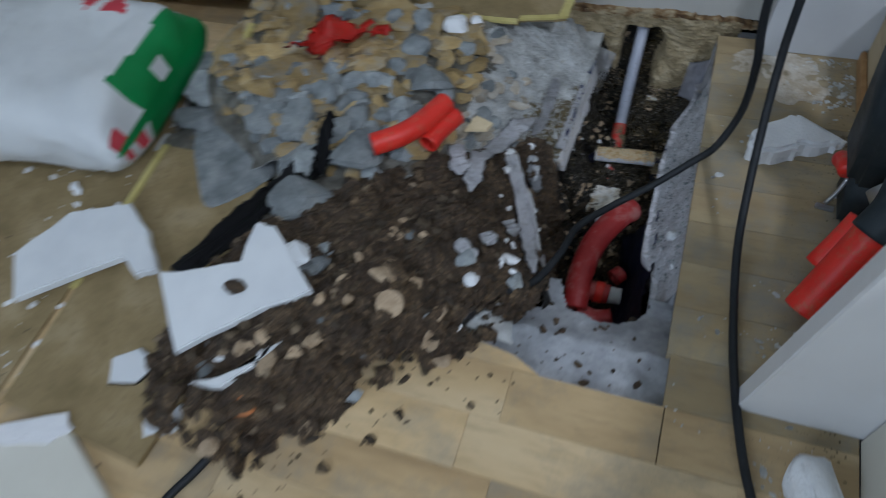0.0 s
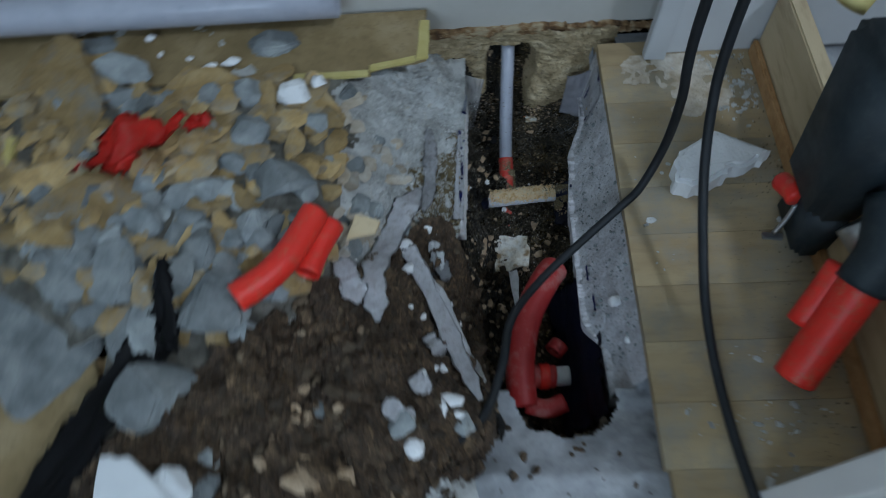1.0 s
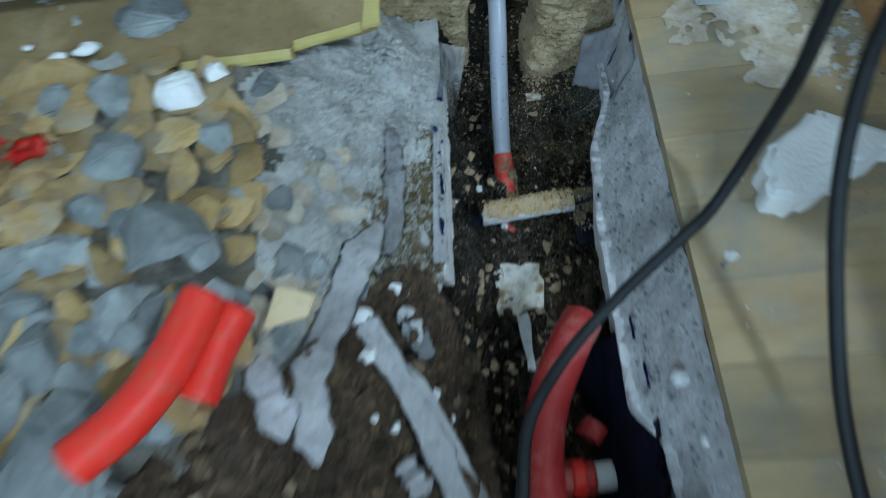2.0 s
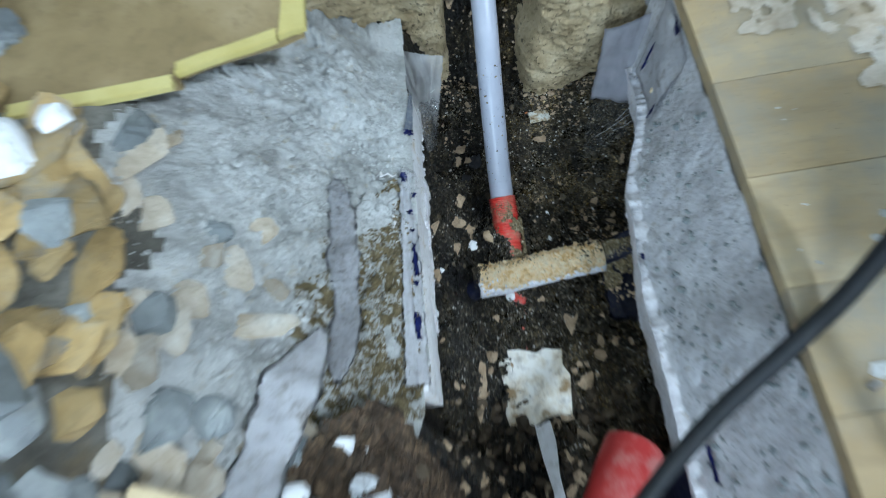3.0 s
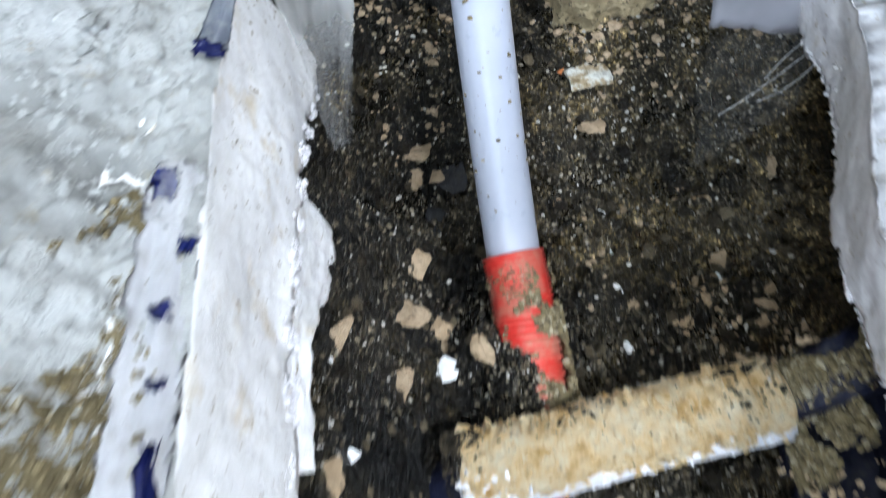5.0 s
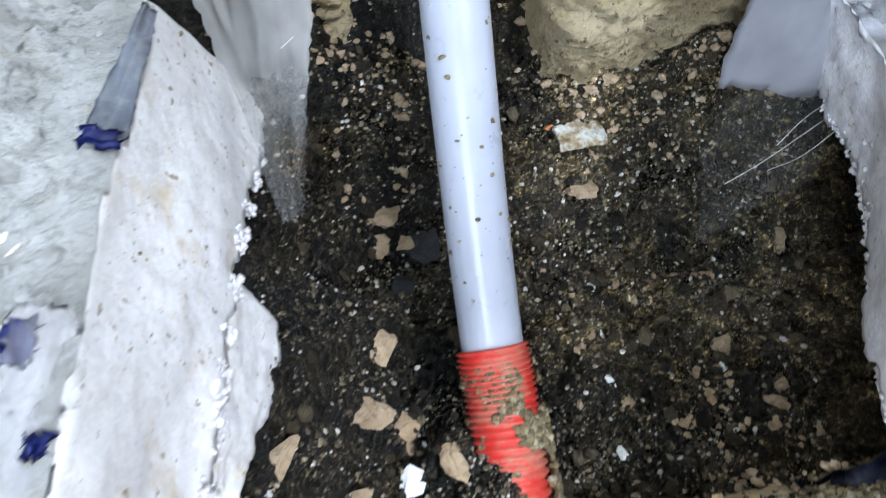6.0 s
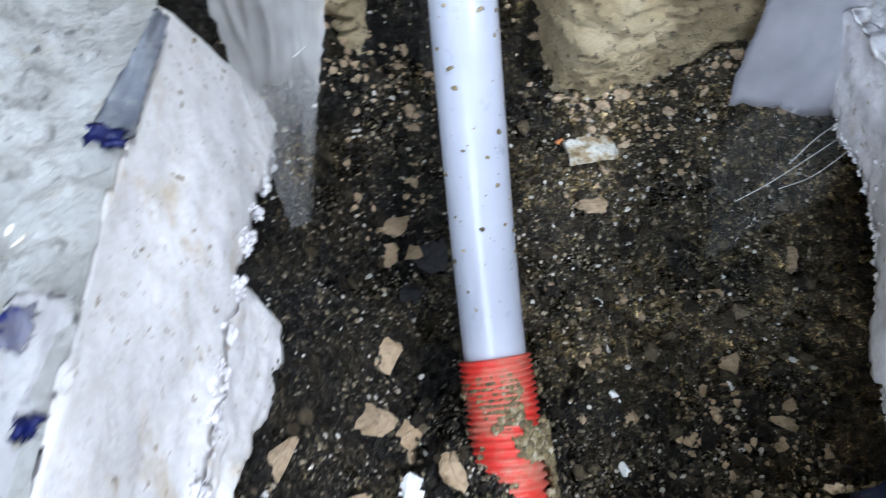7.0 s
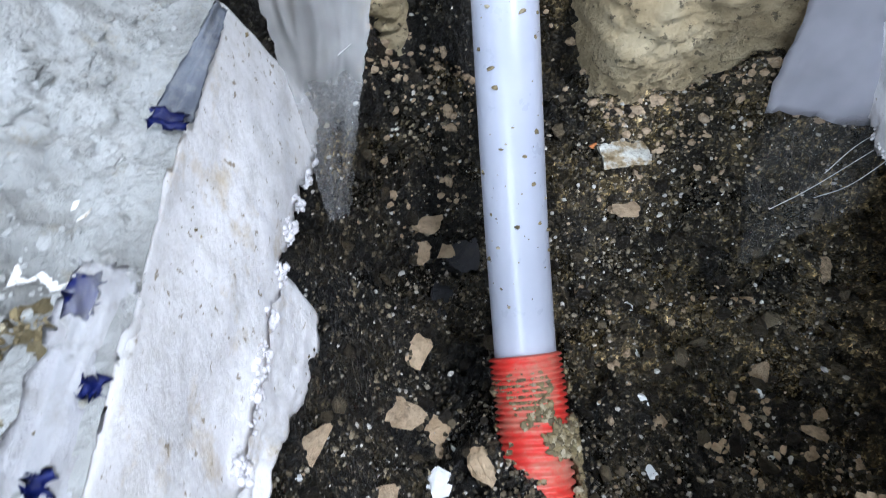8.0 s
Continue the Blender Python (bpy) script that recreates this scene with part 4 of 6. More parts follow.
scatter("spilt_soil", spread(300, -0.5, -0.12, -0.56, -0.25, lambda x, y: x * 0, lambda x, y: (y < -0.312 + np.minimum(0.0, x + 0.2)) & (y > -0.37 + np.minimum(0.0, x + 0.2) * 1.1), 15), (0.003, 0.016), CRUMB, 15,
        "spilt soil crumbs on the laminate", "soil crumbs", rough=0.3)
scatter("gravel_patch", spread(26000, -0.24, -0.145, 0.06, 0.215, bed_height, lambda x, y: dabs(x, y) & (np.random.RandomState(19).rand(len(x)) < 0.62 + 0.7 * fbm(x, y, 0.02, 3, 0.5, 147)), 6, 0.0004), (0.0005, 0.0021), GRAVEL, 6, "brown gravel lying on pale mortar", "gravel")
scatter("floor_dust_bits", spread(1000, 0.045, 0.24, -0.4, 0.3, lambda x, y: x * 0, lambda x, y: x > 0, 7), (0.0006, 0.0034), GRAVEL, 7, "crumbs of plaster and grit on the laminate", "crumbs")
scatter("ledge_bits", spread(900, -0.01, 0.042, -0.13, 0.31, lambda x, y: ledge_height(x, y) + 0.001, lambda x, y: x > right_edge(y) + 0.01, 45), (0.001, 0.006), ROCK_GREY, 45, "grey mortar bits on the ledge", "mortar bits", 0.6, 0.4)
scatter("film_crumbs", spread(900, -0.03, 0.04, 0.15, 0.245, lambda x, y: np.maximum(pit_height(x, y), np.where(y < 0.203, -0.1605 + 0.27 * (x + 0.02) + 0.1 * (y - 0.14), -1.0)), lambda x, y: in_pit(x, y) & (fbm(x, y, 0.03, 3, 0.6, 241) > -0.1), 47), (0.0008, 0.0042), PALE_TAN, 47,
        "tan crumbs lying on dark film and soil", "crumbs", 0.7, 0.4, 0.3, 2.4)
scatter("mortar_grains", spread(9000, -0.30, -0.15, 0.08, 0.31, bed_height, on_bed, 46), (0.0006, 0.0042), MORTAR, 46, "pale crumbling mortar grains", "mortar grains", 0.6, 0.55, 0.35, 2.6)
scatter("mortar_bits", spread(3600, -0.6, -0.205, 0.0, 0.26, bed_height, on_bed, 8), (0.001, 0.006), MORTAR, 8, "small pale mortar bits", "mortar bits", 0.6, 0.4)
field("mortar_splash", axis((0.05, 0.235, 0.0016)), axis((0.17, 0.304, 0.0016)), lambda x, y: 0.0008 + 0.0022 * np.clip(fbm(x, y, 0.016, 4, 0.6, 401), 0, 1) + 0.0006 * fbm(x, y, 0.005, 2, 0.5, 403),
      lambda x, y: fbm(x, y, 0.05, 4, 0.6, 405) - 0.9 * np.maximum(0, np.hypot((x - 0.15) / 0.085, (y - 0.255) / 0.06) - 0.6) > -0.12, ROCK_PALE, "stuff", "dried crusted mortar spilt on the laminate", "mortar")
scatter("floor_dirt", spread(900, -1.1, -0.55, -0.66, -0.08, lambda x, y: x * 0 + 0.0045, lambda x, y: fbm(x, y, 0.12, 4, 0.6, 415) > 0.0, 63), (0.001, 0.008), HEAP_SOIL, 64, "brown dirt trodden over the floor boards", "dirt", 0.3, 0.2, 0.3, 2.4)
scatter("screed_soil", spread(60, -0.2, 0.03, -0.31, -0.2, lambda x, y: -0.012 - 0.038 * np.clip((y + 0.24) / 0.07, 0, 1), lambda x, y: x * 0 == 0, 65), (0.003, 0.018), HEAP_SOIL, 66, "dark soil clods on the screed", "soil clods", 0.45, 0.2, 0.3, 1.8)
scatter("floor_crumbs", spread(150, -1.05, -0.66, -0.62, -0.1, lambda x, y: x * 0 + 0.0045, lambda x, y: fbm(x, y, 0.1, 3, 0.5, 411) > -0.1, 61), (0.003, 0.022), EPS_CLEAN, 62, "white plaster crumbs on the floor", "crumbs", 0.3, 0.1, 0.3, 3.0)
scatter("dried_mortar", np.concatenate([spread(700, 0.06, 0.235, 0.2, 0.3, lambda x, y: x * 0, lambda x, y: fbm(x, y, 0.05, 3, 0.5, 161) > 0.0, 16),
                                        spread(700, 0.05, 0.24, -0.4, 0.2, lambda x, y: x * 0, lambda x, y: fbm(x, y, 0.04, 3, 0.5, 171) > 0.28, 17)]), (0.002, 0.012), MORTAR, 18,
        "dried pale mortar splashes on the laminate", "mortar", 0.12, 0.1, 0.3)

# ---- foam boards cut along the trench ----
def foam_board(name, y0, y1, face, top, low, depth, side, seed, label):
    """A cut foam edge: face(y) is its x, the cut side looks along side; beads crumble along its rims."""
    ys = np.arange(y0, y1 + 1e-6, 0.0015)
    prof = [(depth, 0.0)] + [(depth * (1 - k / 5), 0.0) for k in range(1, 5)] + [(0.0, k / 18) for k in range(19)] + [(depth * 0.5, 1.0), (depth, 1.0)]
    bm = bmesh.new()
    rows = []
    for y in ys:
        a = np.array([[y]])
        row = []
        for i, (d, f) in enumerate(prof):
            u = np.array([[i * 0.0035 + 0.3 * seed]])
            bead = float(fbm(a, u, 0.0065, 2, 0.6, 11 + seed)[0, 0]) * (0.0005 if seed == 1 else 0.0008) + float(fbm(a, u, 0.03, 2, 0.5, 23 + seed)[0, 0]) * 0.002
            rim = float(fbm(a, a * 0 + seed, 0.009, 4, 0.75, 31 + seed)[0, 0])
            z = top(y) + (low(y) + rim * 0.007 - top(y)) * f
            x = face(y) - side * ((0.0014 if seed == 1 else 0.0) + d - bead - (0.004 if side > 0 else -0.004) * f)
            row.append(bm.verts.new((x, y, z + ((bead * 0.5 + (0.0 if side > 0 else 0.004 * rim - 0.0035)) if f == 0 else 0)))) 
        rows.append(row)
    for a, b in zip(rows, rows[1:]):
        for k in range(len(prof) - 1):
            bm.faces.new((a[k], a[k + 1], b[k + 1], b[k]))
    for r in (rows[0], rows[-1]):
        bm.faces.new(r)
    bmesh.ops.recalc_face_normals(bm, faces=bm.faces[:])
    return tagged(part(name, bm, EPS_ROUGH if seed == 2 else EPS, smooth=True), label, "foam board", "foam boards along the trench")


foam_board("foam_board", 0.075, 0.323, left_edge, lambda y: -0.0415 - 0.055 * max(0.0, (y - 0.2905) / 0.0325) ** 1.15, lambda y: -0.086 - 0.006 * sstep(0.22, 0.26, y) - 0.009 * sstep(0.265, 0.295, y),
           0.022, 1, 1, "soiled white foam board edge along the trench")
foam_board("foam_board", -0.14, 0.332, right_edge, lambda y: -0.0905 - 0.034 * max(0.0, (y - 0.316) / 0.016), lambda y: -0.128 - 0.01 * sstep(0.2, 0.12, y), 0.03, -1, 2,
           "rough white foam board under the screed edge")
foam_board("foam_board", 0.176, 0.266, lambda y: left_edge(y) - 0.0022 - 0.008 * sstep(0.255, 0.266, y), lambda y: -0.0885, lambda y: -0.1 - 0.02 * sstep(0.205, 0.238, y), 0.012, 1, 4,
           "soiled lower layer of white foam along the trench")
# foam beads hanging on the rims
rs = np.random.RandomState(12)
by, bz, bl = rs.uniform(0.12, 0.305, 6000), rs.uniform(0.0, 1.0, 6000), rs.rand(6000) < 0.4
clump = fbm(by, bz * 0.004 + bl, 0.006, 3, 0.6, 211)
bead_on = clump > np.where(bl, -0.05, -0.25)
low_ = -0.086 - 0.006 * np.clip((by - 0.22) / 0.04, 0, 1) - 0.009 * np.clip((by - 0.265) / 0.03, 0, 1)
bz = np.where(bl, low_ - 0.0015 + 0.006 * bz ** 2, -0.129 - 0.01 * np.clip((0.2 - by) / 0.08, 0, 1) + 0.02 * bz ** 2)
bx = np.array([(left_edge(y) + 0.0018) if k else (right_edge(y) + 0.0055) for y, k in zip(by, bl)]) + rs.uniform(-0.0015, 0.0012, 6000)
bx, by, bz = bx[bead_on], by[bead_on], bz[bead_on]
scatter("foam_beads", np.stack([bx, by, bz], 1), (0.0008, 0.0026), EPS_ROUGH, 13, "loose white foam beads on the cut edges", "foam beads", 0.95, 0.95, 0.06, 1.5, True)


fy_, fz_ = rs.uniform(0.09, 0.30, 2600), rs.uniform(0.0, 1.0, 2600)
fk_ = rs.rand(2600) < 0.35 + 0.9 * fbm(fy_, fz_ * 0.06, 0.025, 3, 0.6, 221)
fz_ = -0.05 - fz_ * 0.036
scatter("foam_specks", np.stack([np.array([left_edge(y) for y in fy_]) - 0.0012, fy_, fz_], 1)[fk_], (0.0003, 0.0016), GRAVEL, 14, "specks of soil on the white foam", "specks", 0.7, 0.6, 0.3, 2.6)


def sheet(name, corners, material, label, nu=22, nv=22, crease=0.003, jag=0.002, seed=0, thick=0.0006, category="plastic sheet", group="", hug=None):
    """A creased thin film between four corners (each x, y, z), with worn edges."""
    rnd = random.Random(seed)
    a, b, c, d = (Vector(q) for q in corners)
    n = ((b - a).cross(d - a)).normalized()
    bm = bmesh.new()
    grid = []
    for j in range(nv + 1):
        row = []
        for i in range(nu + 1):
            u, v = i / nu, j / nv
            p = a.lerp(b, u).lerp(d.lerp(c, u), v)
            h = noise.noise(Vector((u * 2.5 + seed, v * 2.5, 0.3))) * crease * 1.6 + abs(noise.noise(Vector((u * 6 + seed, v * 4, 2.3)))) * crease
            p = p + n * h
            if i in (0, nu) or j in (0, nv):
                p += Vector((rnd.uniform(-jag, jag), rnd.uniform(-jag, jag), rnd.uniform(-jag, jag) * 0.4))
            if hug is not None:
                p.z = max(p.z, top_of(p.x, p.y) + hug + abs(h))
            row.append(bm.verts.new(p))
        grid.append(row)
    for r0, r1 in zip(grid, grid[1:]):
        for k in range(nu):
            bm.faces.new((r0[k], r0[k + 1], r1[k + 1], r1[k]))
    bmesh.ops.solidify(bm, geom=bm.faces[:], thickness=thick)
    return tagged(part(name, bm, material, smooth=True), label, category, group)


def lump(name, x, y, sx, sy, sz, seed, material, label, category, group="", rot=0.0, lift=-0.002, rough=0.05, z=None, crest=0.0):
    """One broken lump resting on whatever lies below it."""
    ob = part(name, rock(seed, sx, sy, sz, 18, rough, 0.14), material, smooth=material is EPS_CLEAN)
    spots = [top_of(x + dx * sx * 0.3, y + dy * sy * 0.3) for dx, dy in ((0, 0), (1, 0), (-1, 0), (0, 1), (0, -1))]
    base = min(spots) + crest * (max(spots) - min(spots)) if z is None else z
    ob.matrix_world = pose(x, y, base + lift, 0, 0, rot)
    return tagged(ob, label, category, group)


# films round the trench
hanging = sheet("plastic_film", ((-0.149, 0.335, -0.05), (-0.114, 0.330, -0.06), (-0.1325, 0.2855, -0.115), (-0.139, 0.2845, -0.116)), FILM_FOLD,
      "creased translucent polythene hanging over the foam edge", 40, 40, 0.0035, 0.0005, 3)
sheet("plastic_film", ((0.0, 0.317, -0.126), (0.05, 0.309, -0.134), (0.052, 0.322, -0.04), (0.008, 0.33, -0.06)), FILM_MILKY,
      "stiff milky polythene flap in the trench corner", crease=0.003, jag=0.0004, seed=4)
clear = sheet("plastic_film", ((-0.012, 0.283, -0.163), (0.03, 0.292, -0.152), (0.048, 0.315, -0.118), (0.0, 0.318, -0.135)), FILM_CLEAR,
      "clear creased polythene lying on the soil", 44, 44, 0.008, 0.0005, 5)
sheet("plastic_film", ((-0.1630, 0.078, -0.0345), (-0.1500, 0.078, -0.0395), (-0.1458, 0.223, -0.0400), (-0.1545, 0.223, -0.0378)), FILM_LILAC, "long pale lilac film tucked between mortar and foam", 16, 120, 0.0012, 0.0012, 51, 0.0003)
for x0, x1, y0, y1, sd in ((-0.1535, -0.1500, 0.2135, 0.2205, 6), (-0.1478, -0.1458, 0.2008, 0.2036, 8), (-0.1515, -0.1493, 0.1885, 0.1912, 9), (-0.1512, -0.1490, 0.146, 0.168, 7), (-0.1480, -0.1425, 0.2490, 0.2530, 12),
                           (-0.1508, -0.1496, 0.1765, 0.1780, 13), (-0.1520, -0.1506, 0.1400, 0.1425, 14), (-0.1540, -0.1515, 0.105, 0.122, 15)):
    sheet("blue_film", ((x0, y0, -0.0362), (x1, y0, -0.0385), (x1, y1, -0.0385), (x0, y1, -0.0362)), FILM_BLUE, "torn dark blue printed film showing beside the foam", 8, 12, 0.0010, 0.0009, sd, 0.0003)
sheet("plastic_film", ((-0.1515, 0.206, -0.0352), (-0.1440, 0.207, -0.0395), (-0.1440, 0.2215, -0.0395), (-0.1525, 0.2235, -0.0352)), FILM_HALF, "torn scrap of clear polythene beside the foam", 16, 16, 0.003, 0.0012, 54, 0.0003)
sheet("plastic_film", ((-0.1482, 0.2530, -0.0368), (-0.1422, 0.2530, -0.0400), (-0.1402, 0.284, -0.0405), (-0.1418, 0.284, -0.0380)), FILM_SLATE, "slate-grey film edge showing beside the foam", 12, 24, 0.0010, 0.0003, 52, 0.0003)
for x, y, w, h, sd in ((-0.003, 0.154, 0.0025, 0.005, 55), (0.0035, 0.008, 0.002, 0.022, 56), (0.007, -0.035, 0.002, 0.022, 57)):
    sheet("blue_film", tuple((a, b, float(ledge_height(a, b)) + 0.0045) for a, b in ((x, y), (x + w, y), (x + w, y + h), (x, y + h))), FILM_BLUE, "torn dark blue printed film on the screed slope", 6, 8, 0.0008, 0.0007, sd, 0.0003)
sheet("plastic_film", tuple((x, y, float(ledge_height(x, y)) + 0.004) for x, y in ((0.027, 0.258), (0.042, 0.260), (0.043, 0.312), (0.031, 0.308))), FILM_LILAC, "dusty grey film lapped over the end of the foam", 18, 26, 0.0016, 0.0008, 71, 0.0003)
for q in (((0.026, 0.2605), (0.035, 0.2630), (0.035, 0.2655), (0.026, 0.2630)), ((0.0395, 0.282), (0.0425, 0.282), (0.0425, 0.304), (0.0400, 0.304)), ((0.029, 0.300), (0.040, 0.302), (0.040, 0.304), (0.029, 0.302))):
    sheet("blue_film", tuple((x, y, float(ledge_height(x, y)) + 0.0065) for x, y in q), FILM_BLUE, "dark blue printed band on the lapped film", 10, 10, 0.0006, 0.0005, 72, 0.0003)
lump("tan_stone", 0.034, 0.275, 0.010, 0.008, 0.006, 431, CHIP, "pale tan stone on the screed ledge", "stone", "tan stones in the soil", z=float(ledge_height(0.034, 0.275)) + 0.002)
# Thin pale tubes stand in for the streaks of light on the folds.
for film, pts in ((clear, ((0.002, 0.2965, -0.1515), (0.015, 0.300, -0.147), (0.034, 0.306, -0.138), (0.047, 0.309, -0.129))), (clear, ((0.016, 0.2975, -0.149), (0.028, 0.299, -0.145), (0.045, 0.305, -0.133))), (clear, ((0.020, 0.3035, -0.144), (0.031, 0.309, -0.137), (0.045, 0.311, -0.129))),
                  (hanging, ((-0.1455, 0.321, -0.079), (-0.136, 0.3125, -0.084))), (hanging, ((-0.136, 0.3125, -0.084), (-0.1245, 0.316, -0.078)))):
    part("crease", tube(pts, 0.00017, 8, 6), CREASE_GLINT, film, "pale thread drawn as the highlight on a fold", True)
sheet("navy_film", ((-0.02, 0.14, -0.166), (0.02, 0.13, -0.155), (0.03, 0.205, -0.142), (-0.016, 0.2, -0.158)), FILM_NAVY, "dark navy film lining the trench side", 18, 18, 0.006, 0.003, 10)
sheet("navy_film", ((-0.03, -0.17, -0.17), (0.012, -0.165, -0.08), (0.004, 0.02, -0.09), (-0.035, 0.03, -0.172)), FILM_NAVY, "dark navy film lining the trench side", 18, 30, 0.006, 0.003, 11)

# ---- pipes in the trench ----
PIPE = [(-0.0855, 0.243, -0.149), (-0.0852, 0.252, -0.1445), (-0.084, 0.282, -0.118), (-0.0815, 0.32, -0.078), (-0.0785, 0.36, -0.042), (-0.077, 0.41, -0.01)]
pipe = thing("heating_pipe", (0, 0, 0), "white plastic pipe in a soiled red corrugated sleeve", "pipe")
part("pipe", tube(PIPE, 0.0093, 14, 32), PIPE_WHITE, pipe, "smooth white plastic pipe", True)
part("sleeve", tube([(-0.0855, 0.2495, -0.1455), (-0.0852, 0.235, -0.1525), (-0.0860, 0.215, -0.1595), (-0.087, 0.19, -0.1715)], 0.0098, 10, 28, 0.0, 28, 0.0012), RED_RIB, pipe,
     "red corrugated sleeve caked with soil", True)
part("sleeve", tube([(-0.0855, 0.178, -0.182), (-0.086, 0.165, -0.182), (-0.087, 0.145, -0.180), (-0.087, 0.12, -0.196)], 0.0098, 8, 28, 0.0, 24, 0.0012), RED_RIB, pipe,
     "red corrugated sleeve half buried in soil", True)
bar = thing("insulated_pipe", (0, 0, 0), "dark blue pipe crossing the trench with a soiled foam sleeve", "pipe")
part("foam_sleeve", tube([(-0.1135, 0.1815, -0.152), (-0.09, 0.1825, -0.1515), (-0.05, 0.1865, -0.1515), (-0.0165, 0.1885, -0.152)], 0.0118, 10, 30, 0.0, 0, 0.0, 0.95, 0.0007, 2), BAR, bar,
     "beige and white soiled foam sleeve", True)
part("inner_foam", tube([(-0.1145, 0.1796, -0.1540), (-0.09, 0.1806, -0.1535), (-0.05, 0.1846, -0.1535), (-0.016, 0.1866, -0.1540)], 0.0108, 10, 28, 0.0, 0, 0.0, 0.95, 0.0006, 5), EPS_ROUGH, bar, "white foam showing along the underside", True)
part("pipe", tube([(-0.122, 0.18, -0.166), (-0.1, 0.1825, -0.156), (-0.02, 0.1885, -0.153), (0.03, 0.196, -0.152)], 0.0085, 8, 20), FILM_NAVY, bar, "dark navy plastic pipe", True)
card = prism([(-0.111, 0.132), (-0.06, 0.121), (-0.062, 0.072), (-0.108, 0.072)], -0.172, -0.169, 0.0006, lambda x, y: (x + 0.085) * 0.25, 0.003, 3, 4)
tagged(part("card", card, CARD), "dirty white square card lying on the trench soil", "card")
tagged(part("foil_strip", prism([(-0.09, 0.07), (-0.078, 0.07), (-0.076, 0.012), (-0.085, 0.012)], -0.176, -0.174, 0, lambda x, y: (y - 0.04) * 0.1, 0.002, 4, 4), FILM_LILAC),
       "narrow pale film strip on the trench soil", "film strip")
drain = thing("drain_pipe", (0, 0, 0), "dusty dark red bent pipe with a side fitting in the trench", "pipe")
part("bend", tube([(-0.035, 0.035, -0.10), (-0.05, 0.012, -0.092), (-0.075, -0.035, -0.098), (-0.086, -0.085, -0.115), (-0.085, -0.135, -0.135)], 0.0185, 10, 26, 0.002), RED_DUSTY, drain, "bent dusty red pipe", True)
branch = part("branch", tube([(-0.08, -0.098, -0.135), (-0.06, -0.098, -0.137), (-0.042, -0.098, -0.139)], 0.0145, 6, 22), RED_DUSTY, drain, "", True)
part("collar", tube([(-0.062, -0.098, -0.137), (-0.05, -0.098, -0.138)], 0.0165, 4, 22), RED_PIPE, branch, "", True)
part("cap", tube([(-0.042, -0.098, -0.139), (-0.024, -0.097, -0.14)], 0.0125, 4, 20), GREY_CAP, branch, "pale grey plastic cap", True)
part("lower_elbow", tube([(-0.08, -0.132, -0.14), (-0.055, -0.138, -0.142), (-0.032, -0.13, -0.144)], 0.012, 6, 20, 0.0, 0, 0.0, 0.6), RED_DUSTY, drain, "", True)
part("far_socket", tube([(-0.04, -0.062, -0.15), (-0.03, -0.05, -0.15)], 0.013, 4, 20, 0.003), RED_DUSTY, drain, "", True)

rs = np.random.RandomState(31)
sy_, sa_ = rs.uniform(0.186, 0.248, 26000), rs.uniform(-0.4, 3.5, 26000)
keep_ = rs.rand(26000) < np.clip((0.243 - sy_) / 0.02, 0, 1) * np.where(sa_ < 1.6, 1.0, 0.7) * (fbm(sa_ * 0.01, sy_, 0.009, 3, 0.6, 231) > -0.02)
sz_ = np.interp(sy_, (0.19, 0.215, 0.235, 0.2495), (-0.1712, -0.1597, -0.1526, -0.1455))
scatter("caked_soil", np.stack([-0.0846 + 0.0112 * np.cos(sa_), sy_, sz_ + 0.0108 * np.sin(sa_)], 1)[keep_], (0.0006, 0.0030), GRAVEL, 32, "soil and grit caked on the red sleeve", "soil", 0.8, 0.7, 0.3)

sx_, sa_ = rs.uniform(-0.113, -0.018, 420), rs.normal(1.7, 0.65, 420)
scatter("sleeve_grit", np.stack([sx_, 0.1815 + (sx_ + 0.1135) * 0.072 - 0.0117 * np.cos(sa_), -0.1518 + 0.0111 * np.sin(sa_)], 1), (0.0004, 0.0019), GRAVEL, 33, "grit and soil sticking to the foam sleeve", "grit", 0.8, 0.7, 0.3, 2.6)


def on_sleeve(n, x0, x1, mean, spread_, seed):
    """Places round the outside of the foam sleeve between two ends; the angle runs from its near side over the top."""
    r_ = np.random.RandomState(seed)
    x, a = r_.uniform(x0, x1, n), r_.normal(mean, spread_, n)
    return np.stack([x, 0.1815 + (x + 0.1135) * 0.072 - 0.0114 * np.cos(a), -0.1518 + 0.0108 * np.sin(a)], 1)


scatter("foam_crumbs", on_sleeve(1500, -0.112, -0.018, 1.3, 0.75, 81), (0.0008, 0.0052), BAR, 82, "crumbly torn surface of the beige foam sleeve", "foam crumbs", 0.55, 0.42, 0.3, 1.6)
scatter("foam_crumbs", np.concatenate([on_sleeve(90, -0.1145, -0.100, 0.5, 0.5, 83), on_sleeve(14, -0.11, -0.02, 1.2, 0.6, 84), on_sleeve(160, -0.11, -0.018, 0.05, 0.16, 85)]), (0.001, 0.0044), EPS_ROUGH, 86, "white foam crumbs where the sleeve is torn", "foam crumbs", 0.6, 0.4, 0.3, 1.6)
scatter("sleeve_soil", np.concatenate([on_sleeve(700, -0.118, -0.106, 2.1, 0.55, 87), on_sleeve(260, -0.035, -0.018, 1.9, 0.4, 88), on_sleeve(160, -0.085, -0.060, 2.3, 0.3, 89)]), (0.0005, 0.0024), CLOD, 90, "wet soil heaped on the ends of the sleeve", "soil", 0.8, 0.4, 0.3, 1.8)
r_ = np.random.RandomState(91)
fu_, fv_ = r_.uniform(0.02, 0.85, 9000), r_.uniform(0.25, 1.0, 9000)
